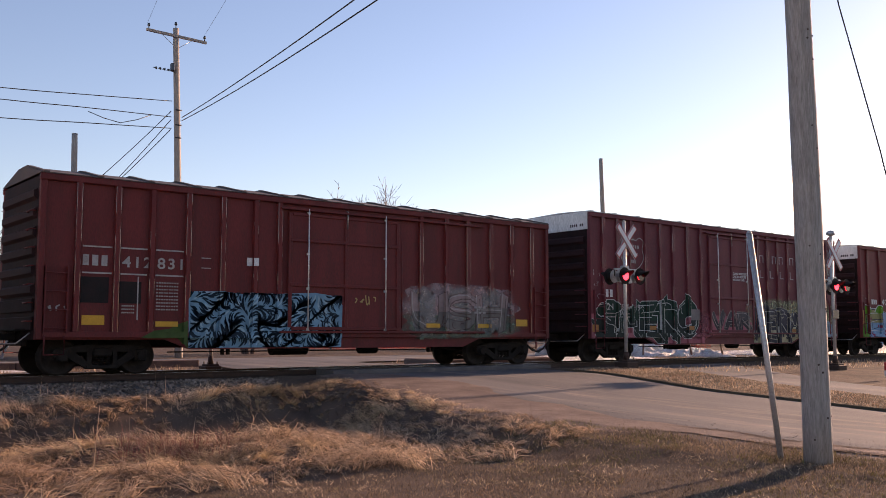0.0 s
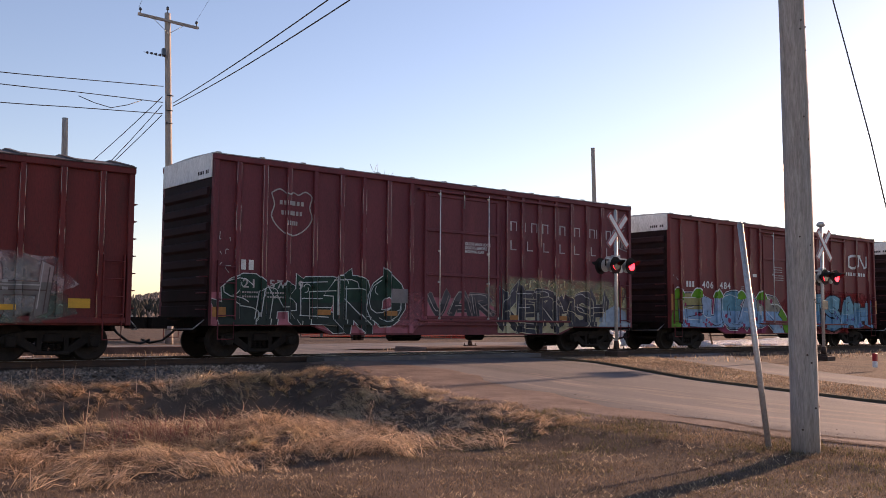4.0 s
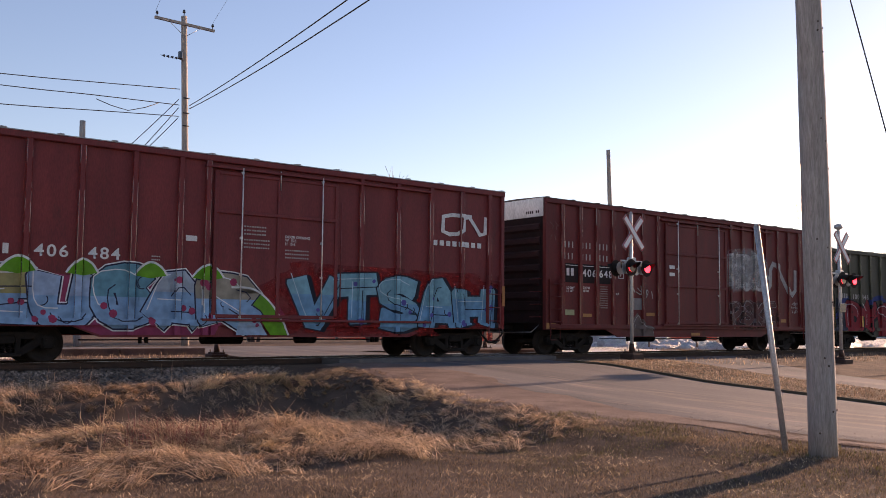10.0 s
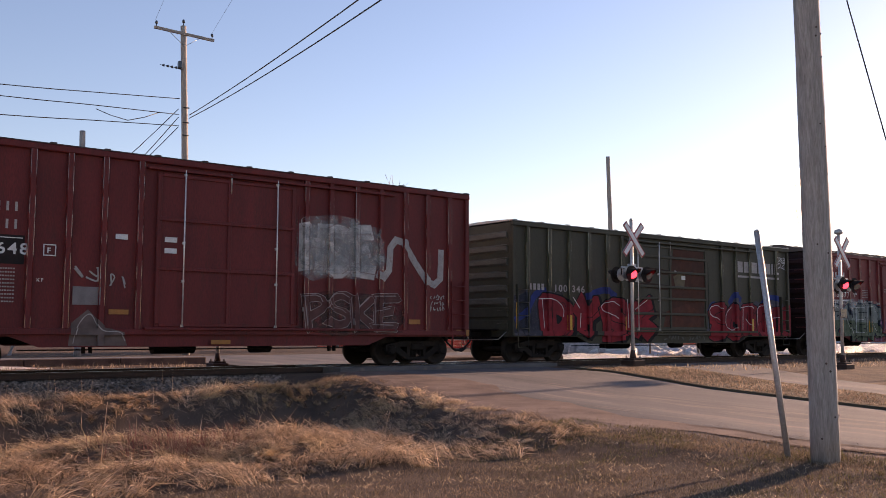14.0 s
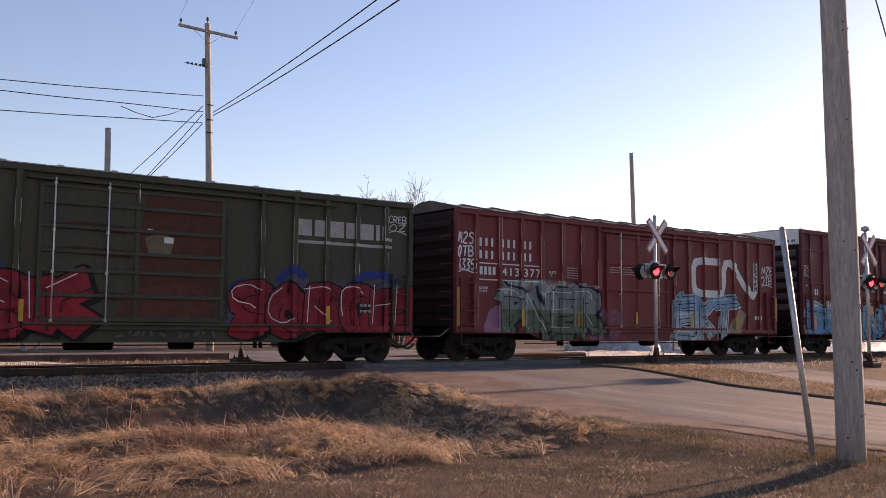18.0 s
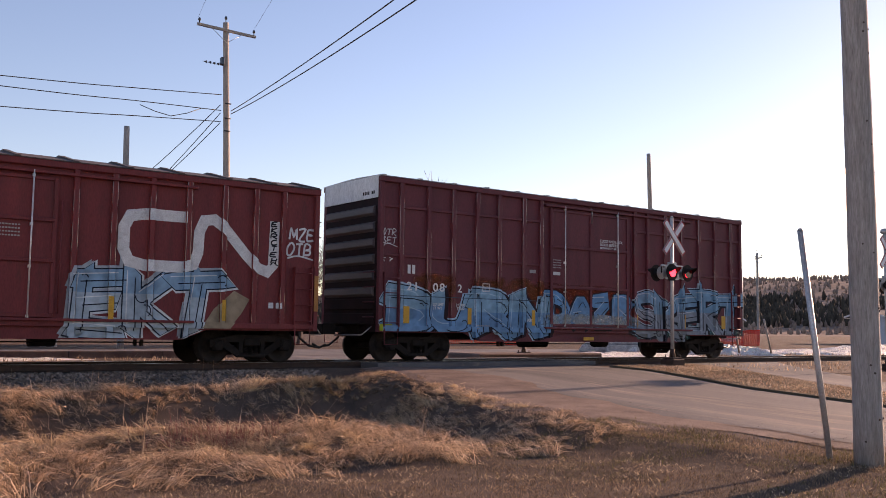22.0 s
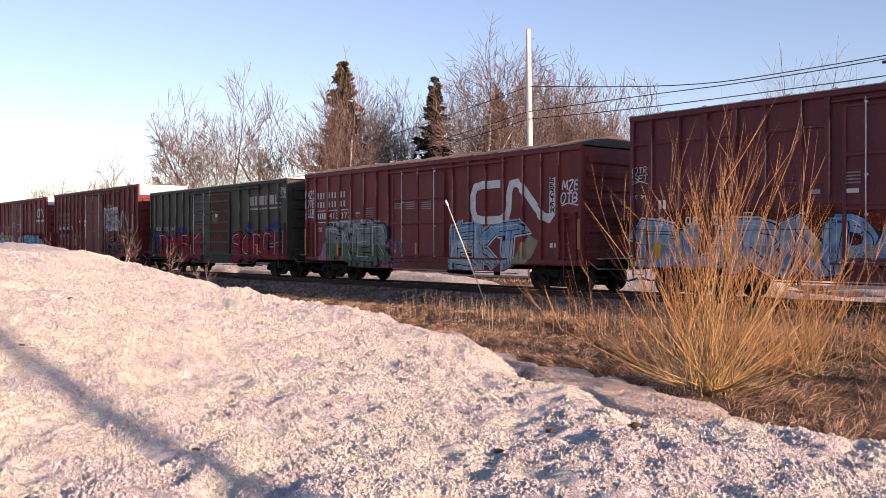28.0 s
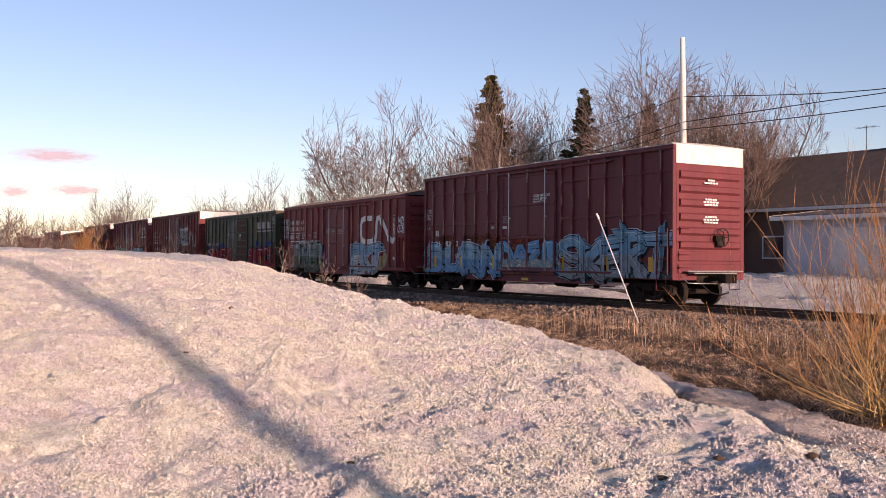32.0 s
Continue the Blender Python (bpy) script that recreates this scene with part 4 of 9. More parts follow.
def tussocks(name, n, per, xr, yr, length, width, mat, label, flat=1.45, weight=tall_density):
    """Clumps of dead grass: each a sheaf of arching strands, pressed over to one side."""
    cx, cy = scatter(n, xr, yr, weight)
    m = len(cx)
    size = rng.uniform(0.5, 1.35, m) * (0.8 + 0.35 * vnoise(cx, cy, 1.4, 21)) * (1 - 0.45 * smooth01(7.5, 10.5, cx)) * (1 - 0.3 * np.exp(-((cy + 6.0) / 0.8) ** 2))
    way = 2.8 + 2.6 * vnoise(cx, cy, 1.6, 22) + rng.normal(0, 0.5, m)
    k = np.repeat(np.arange(m), per)
    N = len(k)
    a = way[k] + rng.normal(0, 0.75, N)
    ln = length * size[k] * rng.uniform(0.45, 1.25, N)
    lean = rng.uniform(0.5, 1.15, N)
    tipl = np.clip(flat + rng.normal(0, 0.35, N), 0.5, 2.0)
    x = cx[k] + rng.normal(0, 0.07, N) * size[k]
    y = cy[k] + rng.normal(0, 0.07, N) * size[k]
    z = ground_z(x, y) - 0.02
    dx, dy = np.cos(a), np.sin(a)
    wd = width * rng.uniform(0.5, 1.3, N)
    roll = rng.uniform(-1.2, 1.2, N)
    side = np.stack([-dy * wd / 2 * np.cos(roll), dx * wd / 2 * np.cos(roll), wd / 2 * np.sin(roll)], -1)
    b = np.stack([x, y, z], -1)
    m1 = b + np.stack([dx * np.sin(lean), dy * np.sin(lean), np.cos(lean)], -1) * (0.45 * ln)[:, None]
    tip = m1 + np.stack([dx * np.sin(tipl), dy * np.sin(tipl), np.cos(tipl)], -1) * (0.6 * ln)[:, None]
    tip[:, 2] = np.maximum(tip[:, 2], ground_z(tip[:, 0], tip[:, 1]) + 0.01)
    v = np.stack([b - side, b + side, m1 - side * 0.8, m1 + side * 0.8, tip], 1).reshape(-1, 3)
    f = np.array([(0, 1, 3), (0, 3, 2), (2, 3, 4)])[None] + (np.arange(N) * 5)[:, None, None]
    return tagged(new(name, fast_mesh(name, v, f.reshape(-1, 3), mat)), label, "dead grass", kind="stuff")


tussocks("dead_grass", 3600, 42, (-3, 12.5), (-14.2, -2.9), 0.42, 0.010, "straw", "tangled straw-coloured dead grass over the ditch bank")
tussocks("dead_grass", 1000, 34, (-3, 12.5), (-11.6, -7.0), 0.5, 0.011, "pale_straw", "pale bleached strands of dead grass over the ditch bank", 1.5, lambda x, y: tall_density(x, y) * (vnoise(x, y, 1.1, 31) > -0.1))
tussocks("dead_grass", 260, 60, (8.0, 11.4), (-5.6, -3.4), 0.5, 0.011, "pale_straw", "bright tuft of dead grass at the end of the ditch", 1.2, lambda x, y: np.exp(-((x - 9.7) / 1.1) ** 2 - ((y + 4.6) / 0.6) ** 2))
tussocks("dead_grass", 5200, 26, (-34, 0.5), (-14.2, -2.2), 0.27, 0.011, "thatch", "low brown rotted grass between snow and track", 1.4)
tussocks("dead_grass", 3600, 26, (-34, 0.5), (-14.2, -2.2), 0.3, 0.011, "straw", "short straw-coloured dead grass between snow and track", 1.3)
gx, gy = scatter(85000, (-20, 12.5), (-14.0, -3.0), tall_density)
blades("grass_thatch", gx, gy, ground_z(gx, gy), 0.16, 0.01, 1.35, "thatch", "low brown thatch of rotted grass on the ground", "dead grass", stiff=0.9)
gx, gy = scatter(2600, (-24, 8), (-6.0, -3.0), lambda x, y: tall_density(x, y) * np.where(x < -5, 1, 0.12))
blades("grass_stalks", gx, gy, ground_z(gx, gy), 0.55, 0.007, 0.15, "straw", "thin upright dry stalks beside the ballast", "dead grass")
def lawn_z(x, y):
    return ground_z(x, y) + 0.028 * (x > road_left(y) - 2.3)


gx, gy = scatter(50000, (2.0, 11.6), (-21.5, -12.0), lambda x, y: np.where(snow_z(x, y) > ground_z(x, y) + 0.01, 0, smooth01(-5.5, -3.0, x - road_left(y)) * (1 - smooth01(-1.3, -0.7, x - road_left(y))) * (vnoise(x, y, 0.7, 66) + 0.5 * vnoise(x, y, 0.2, 67) > -0.05)))
blades("olive_grass", gx, gy, lawn_z(gx, gy), 0.055, 0.006, 0.9, "olive", "short olive-green grass at the road's edge", "grass")
gx, gy = scatter(210000, (-2.5, 11.6), (-21.5, -12.4), lambda x, y: np.where(snow_z(x, y) > ground_z(x, y) + 0.01, 0, (1 - smooth01(-1.5, -0.1, x - road_left(y))) * smooth01(-12.6, -13.8, y) * (0.55 + 0.45 * (vnoise(x, y, 0.6, 61) + 0.5 * vnoise(x, y, 0.25, 62) > -0.1))))
blades("winter_lawn", gx, gy, lawn_z(gx, gy), 0.048, 0.006, 1.05, "lawn", "short brown and olive winter grass beside the road", "grass")
gx, gy = scatter(60000, (-1.5, 11.4), (-21.5, -12.6), lambda x, y: np.where(snow_z(x, y) > ground_z(x, y) + 0.01, 0, (1 - smooth01(-1.2, -0.4, x - road_left(y))) * (vnoise(x, y, 0.9, 63) > -0.3)))
blades("grass_thatch", gx, gy, ground_z(gx, gy), 0.09, 0.006, 1.4, "thatch", "flattened brown thatch in the winter grass", "grass", stiff=0.9)
gx, gy = scatter(26000, (-1.5, 11.4), (-21.5, -12.6), lambda x, y: np.where(snow_z(x, y) > ground_z(x, y) + 0.01, 0, (1 - smooth01(-1.2, -0.2, x - road_left(y))) * (vnoise(x, y, 0.35, 65) > 0.05)))
blades("bleached_grass", gx, gy, ground_z(gx, gy) + 0.02, 0.05, 0.009, 1.3, "pale_straw", "short bleached bits of straw lying in the winter grass", "grass", stiff=0.9)
gx, gy = scatter(46000, (18, 25), (-18, -3.2), lambda x, y: ((x > road_right(y) + 0.15) & (x < np.interp(-y, [2, 5, 9, 13, 40], [24.4, 23.4, 22.0, 20.7, 20.0]))) * 0.8)
blades("island_grass", gx, gy, ground_z(gx, gy) + 0.045, 0.07, 0.016, 1.0, "straw", "short dead grass on the raised island", "grass")
gx, gy = scatter(30000, (-45, 60), (-6, 8.2), lambda x, y: (((y > 3.0) & ((x < 13.5) | (x > 22))) | ((x > 24) & (y < -3.2))) * (0.4 + 0.6 * (lumps(x, y, 0.6, 2.0) > 0)))
blades("verge_grass", gx, gy, ground_z(gx, gy), 0.16, 0.022, 0.8, "straw", "dead grass along the far side of the track", "dead grass")
gx, gy = scatter(6000, (-6.5, 1.5), (-12.2, -7.4), lambda x, y: np.exp(-((x + 2.4) / 2.0) ** 2 - ((y + 10.2) / 1.4) ** 2))
blades("red_osier", gx, gy, ground_z(gx, gy), 0.45, 0.008, 0.4, "redstem", "thin reddish shrub stems among the dead grass", "shrub", stiff=0.8)
gx, gy = scatter(1500, (4.0, 7.0), (-10.8, -9.2), lambda x, y: np.exp(-((x - 5.4) / 0.8) ** 2 - ((y + 10.0) / 0.5) ** 2))
blades("red_osier", gx, gy, ground_z(gx, gy), 0.36, 0.006, 0.5, "redstem", "thin reddish shrub stems beside the ditch", "shrub", stiff=0.8)


# ---- the train ----
HALF = 1.475          # half width over the side sheets
POST = 0.085          # how far posts stand out
TRAIN = []            # cars with their first place along the track
WHEELSETS = []
SHARED = {}


def shared(key, make):
    if key not in SHARED:
        SHARED[key] = make()
    return SHARED[key]


def wheelset_mesh():
    g = Geo()
    g.tube([(0, -1.0, 0), (0, 1.0, 0)], 0.075, 12)
    for s in (-1, 1):
        r = [(0.69, 0.10), (0.70, 0.38), (0.682, 0.385), (0.682, 0.452), (0.712, 0.452), (0.722, 0.424), (0.82, 0.416), (0.82, 0.37), (0.79, 0.34), (0.775, 0.16), (0.83, 0.13), (0.83, 0.0)]
        n = 32
        vs = [(b * math.cos(2 * math.pi * k / n), s * a, b * math.sin(2 * math.pi * k / n)) for a, b in r for k in range(n)]
        fs = [(i * n + k, i * n + (k + 1) % n, (i + 1) * n + (k + 1) % n, (i + 1) * n + k) for i in range(len(r) - 1) for k in range(n)]
        g.add(vs, fs, True)
        for k in range(6):
            w = k * math.pi / 3
            g.tube([(0.27 * math.cos(w), s * 0.785, 0.27 * math.sin(w)), (0.27 * math.cos(w), s * 0.8, 0.27 * math.sin(w))], 0.03, 6)
    return g.mesh("wheelset")


def side_frame_mesh():
    g = Geo()
    y0, y1 = -0.08, 0.08
    g.prism([(-1.08, 0.40), (-0.74, 0.40), (-0.66, 0.52), (0.66, 0.52), (0.74, 0.40), (1.08, 0.40), (1.08, 0.56), (0.86, 0.62), (0.5, 0.68), (-0.5, 0.68), (-0.86, 0.62), (-1.08, 0.56)], "y", y0, y1)
    for s in (-1, 1):
        g.prism([(s * 0.80, 0.42), (s * 0.64, 0.53), (s * 0.22, 0.24), (s * 0.34, 0.15)], "y", y0 + 0.01, y1 - 0.01)
        g.prism([(s * 0.34, 0.2), (s * 0.24, 0.2), (s * 0.24, 0.54), (s * 0.34, 0.54)], "y", y0, y1)
        g.box(s * 0.89 - 0.13, s * 0.89 + 0.13, -0.12, 0.11, 0.30, 0.58, 0.03)
        g.tube([(s * 0.89, -0.16, 0.42), (s * 0.89, -0.11, 0.42)], 0.1, 12)
    g.box(-0.36, 0.36, y0 - 0.02, y1 + 0.02, 0.14, 0.23, 0.02)
    return g.mesh("side_frame")


def spring_mesh():
    g = Geo()
    for x in (-0.14, 0.0, 0.14):
        pts = [(x + 0.055 * math.cos(a), 0.055 * math.sin(a), 0.23 + 0.2 * a / 25.1) for a in np.linspace(0, 25.1, 36)]
        g.tube(pts, 0.014, 4)
    return g.mesh("spring_group")


def truck(car, x):
    g = Geo()
    g.box(-0.22, 0.22, -1.12, 1.12, 0.42, 0.62, 0.03)
    g.box(-0.16, 0.16, -0.3, 0.3, 0.6, 0.78, 0.02)
    g.box(-0.5, -0.42, -0.8, 0.8, 0.3, 0.42, 0.02)
    g.box(0.42, 0.5, -0.8, 0.8, 0.3, 0.42, 0.02)
    t = part("truck", shared("truck", lambda: g.mesh("truck")), "black", car, at=pose(x, 0, 0))
    for s in (-1, 1):
        part("side_frame", shared("side_frame", side_frame_mesh), "black", t, at=pose(0, s * 1.0, 0, 0, 0, 0 if s < 0 else 180))
        part("spring_group", shared("spring_group", spring_mesh), "black", t, at=pose(0, s * 1.0, 0))
        w = part("wheelset", shared("wheelset", wheelset_mesh), "wheel", t, at=pose(s * 0.89, 0, 0.419))
        WHEELSETS.append((w, s * 0.89))
    return t


def coupler_mesh():
    g = Geo()
    g.box(-0.75, 0.02, -0.17, 0.17, 0.72, 0.98, 0.02)
    g.box(0.0, 0.55, -0.07, 0.07, 0.78, 0.94, 0.02)
    g.prism([(0.5, -0.14), (0.86, -0.2), (0.98, -0.1), (0.84, -0.04), (0.86, 0.08), (0.98, 0.14), (0.92, 0.22), (0.5, 0.16)], "z", 0.72, 1.0)
    g.box(-0.1, 0.02, -0.55, 0.55, 0.66, 1.0, 0.02)
    return g.mesh("coupler")


def hose_mesh():
    g = Geo()
    g.tube([(0.0, -0.38, 0.8), (0.12, -0.38, 0.62), (0.4, -0.36, 0.42), (0.75, -0.3, 0.36), (1.0, -0.2, 0.45)], 0.03, 6)
    return g.mesh("air_hose")


# lettering and spray paint follow the relief of a side
class Side:
    def __init__(self, car, length, posts, door, eave):
        self.car, self.length, self.posts, self.door, self.eave = car, length, posts, door, eave
        cuts = sorted({0.0, length, *door, 0.13, length - 0.13, *[p - 0.07 for p in posts], *[p + 0.07 for p in posts]})
        self.spans = []
        for a, b in zip(cuts[:-1], cuts[1:]):
            m = (a + b) / 2
            if m < 0.13 or m > length - 0.13 or any(abs(m - p) < 0.07 for p in posts):
                y = -(HALF + POST)
            elif door[0] < m < door[1]:
                y = -(HALF + 0.052)
            else:
                y = -HALF
            self.spans.append((a, b, y))

    def lay(self, tris, colour, layer, name="graffiti", label="", stuff=False):
        """Triangles of (x, z) laid on the side, cut where posts step out and carried round the flanks of the posts."""
        g = Geo()
        sprayed = name.startswith("graffiti")
        band = 0
        if sprayed:
            kept = []
            for t in tris:
                m = (t[0][0] + t[1][0] + t[2][0]) / 3
                kept += above([list(t)], 0.83 if m < 3.2 or m > self.length - 3.2 else 0.6)
            sill = below(above(kept, 0.835), 0.985)
            band, tris = len(sill), sill + above(kept, 0.985) + below(kept, 0.835)
        off = 0.003 + 0.0034 * layer
        for ti, t in enumerate(tris):
            lo, hi = min(p[0] for p in t), max(p[0] for p in t)
            for si, (a, b, y) in enumerate(self.spans):
                if hi <= a or lo >= b:
                    continue
                poly = [tuple(p) for p in t]
                for edge, keep in ((a, 1), (b, -1)):
                    out = []
                    for p, q in zip(poly, poly[1:] + poly[:1]):
                        ip, iq = (p[0] - edge) * keep >= 0, (q[0] - edge) * keep >= 0
                        if ip:
                            out.append(p)
                        if ip != iq:
                            k = (edge - p[0]) / (q[0] - p[0])
                            out.append((edge, p[1] + k * (q[1] - p[1])))
                    poly = out
                    if len(poly) < 3:
                        break
                if len(poly) < 3:
                    continue
                tiny = 0.000001 * min(ti, 320)
                if ti < band:
                    y = -(HALF + POST)
                g.add([(p[0], y - off - tiny, p[1]) for p in poly], [tuple(range(len(poly)))])
                if not sprayed or ti < band:
                    continue
                for edge, nb, way in ((a, si - 1, -1), (b, si + 1, 1)):
                    zs = [p[1] for p in poly if abs(p[0] - edge) < 1e-6]
                    if len(zs) > 1 and 0 <= nb < len(self.spans) and self.spans[nb][2] > y + 0.01:
                        xe, y2, z0, z1 = edge + way * (off + tiny), self.spans[nb][2] - off, min(zs), max(zs)
                        g.add([(xe, y - off, z0), (xe, y2, z0), (xe, y2, z1), (xe, y - off, z1)], [(0, 1, 2, 3)])
        if g.f:
            me = bpy.data.meshes.new(name)
            me.from_pydata(g.v, [], g.f)
            me.materials.append(M[colour] if isinstance(colour, str) else (paint(colour) if isinstance(colour, tuple) else colour))
            ob = new(name, me)
            ob.parent = self.car
            if label:
                ob["label"] = label
            if stuff:
                ob["kind"] = "stuff"
            return ob


def fill(outline):
    vs = [Vector((p[0], p[1], 0)) for p in outline]
    return [[outline[i] for i in t] for t in geometry.tessellate_polygon([vs])]


def rect(x0, x1, z0, z1):
    return [[(x0, z0), (x1, z0), (x1, z1)], [(x0, z0), (x1, z1), (x0, z1)]]


def curve(pts, n=6):
    """A smooth line through pts."""
    out = []
    p = [pts[0], *pts, pts[-1]]
    for i in range(1, len(p) - 2):
        for k in range(n):
            t = k / n
            out.append(tuple(0.5 * (2 * p[i][c] + (p[i + 1][c] - p[i - 1][c]) * t + (2 * p[i - 1][c] - 5 * p[i][c] + 4 * p[i + 1][c] - p[i + 2][c]) * t * t
                                    + (3 * p[i][c] - p[i - 1][c] - 3 * p[i + 1][c] + p[i + 2][c]) * t ** 3) for c in (0, 1)))
    return out + [tuple(pts[-1])]


def stroke(pts, w):
    """Triangles of a line of width w, or of one width for each point."""
    ws = list(w) if isinstance(w, (list, tuple)) else [w] * len(pts)
    both = [(p, q) for i, (p, q) in enumerate(zip(pts, ws)) if i == 0 or math.dist(p, pts[i - 1]) > 1e-4]
    pts, ws = [p for p, q in both], [q for p, q in both]
    if len(pts) < 2:
        return []
    left, right = [], []
    for i, p in enumerate(pts):
        a, b = pts[max(i - 1, 0)], pts[min(i + 1, len(pts) - 1)]
        dx, dz = b[0] - a[0], b[1] - a[1]
        d = math.hypot(dx, dz) or 1e-6
        k = 1.0
        if 0 < i < len(pts) - 1:
            d1, d2 = math.dist(a, p), math.dist(p, b)
            c = ((p[0] - a[0]) * (b[0] - p[0]) + (p[1] - a[1]) * (b[1] - p[1])) / max(d1 * d2, 1e-9)
            k = min(1 / max(math.sqrt(max((1 + c) / 2, 0)), 0.6), 1.5)
        h = ws[i] / 2 * k
        left.append((p[0] - dz / d * h, p[1] + dx / d * h))
        right.append((p[0] + dz / d * h, p[1] - dx / d * h))
    tris = []
    for i in range(len(pts) - 1):
        tris += [[left[i], right[i], right[i + 1]], [left[i], right[i + 1], left[i + 1]]]
    return tris


GLYPH = {
    "B": [[(0, 0), (0.04, 1), (0.75, 0.92), (0.7, 0.58), (0.15, 0.52), (0.85, 0.42), (0.8, 0.06), (0, 0)]],
    "U": [[(0, 1), (0.06, 0.2), (0.45, 0), (0.85, 0.2), (0.9, 1)]],
    "R": [[(0, 0), (0.05, 1), (0.85, 0.88), (0.7, 0.52), (0.12, 0.5), (0.95, 0)]],
    "N": [[(0, 0), (0.1, 1), (0.85, 0.02), (0.95, 1)]],
    "D": [[(0.05, 0), (0.05, 1), (0.7, 0.9), (0.95, 0.5), (0.7, 0.08), (0.05, 0)]],
    "A": [[(0, 0), (0.4, 1), (0.55, 1), (0.95, 0)], [(0.2, 0.38), (0.75, 0.38)]],
    "Z": [[(0, 0.95), (0.9, 1), (0.1, 0.05), (0.95, 0)]],
    "E": [[(0.9, 1), (0.1, 0.92), (0.05, 0.5), (0.7, 0.52), (0.05, 0.5), (0.1, 0.05), (0.95, 0.08)]],
    "C": [[(0.9, 0.9), (0.4, 1), (0.02, 0.6), (0.1, 0.12), (0.5, 0), (0.95, 0.12)]],
    "O": [[(0.45, 1), (0.02, 0.6), (0.15, 0.08), (0.6, 0.02), (0.95, 0.5), (0.75, 0.95), (0.45, 1)]],
    "S": [[(0.9, 0.92), (0.3, 1), (0.05, 0.7), (0.8, 0.42), (0.75, 0.05), (0.05, 0.08)]],
    "T": [[(0, 0.95), (0.95, 1)], [(0.5, 0.97), (0.45, 0)]],
    "V": [[(0, 1), (0.4, 0), (0.95, 1)]],
    "H": [[(0.05, 0), (0.1, 1)], [(0.85, 0), (0.9, 1)], [(0.1, 0.48), (0.88, 0.52)]],
    "G": [[(0.9, 0.9), (0.3, 1), (0.02, 0.5), (0.3, 0.02), (0.9, 0.1), (0.9, 0.5), (0.5, 0.5)]],
    "2": [[(0.05, 0.8), (0.5, 1), (0.85, 0.75), (0.1, 0.05), (0.95, 0)]],
    "3": [[(0.05, 0.95), (0.8, 0.9), (0.35, 0.55), (0.85, 0.3), (0.5, 0), (0.05, 0.1)]],
    "5": [[(0.9, 1), (0.15, 0.95), (0.1, 0.55), (0.8, 0.5), (0.7, 0.05), (0.05, 0.05)]],
    "6": [[(0.8, 1), (0.2, 0.6), (0.1, 0.15), (0.6, 0), (0.85, 0.3), (0.2, 0.4)]],
    "I": [[(0.4, 0), (0.45, 1)]],
    "K": [[(0.05, 0), (0.05, 1)], [(0.85, 1), (0.1, 0.45), (0.9, 0)]],
    "M": [[(0, 0), (0.12, 1), (0.48, 0.3), (0.85, 1), (0.95, 0)]],
}


def above(tris, level):
    """The part of the triangles above a height."""
    out = []
    for t in tris:
        poly = []
        for p, q in zip(t, t[1:] + t[:1]):
            if p[1] >= level:
                poly.append(p)
            if (p[1] >= level) != (q[1] >= level):
                k = (level - p[1]) / (q[1] - p[1])
                poly.append((p[0] + k * (q[0] - p[0]), level))
        out += [[poly[0], poly[i], poly[i + 1]] for i in range(1, len(poly) - 1)]
    return out


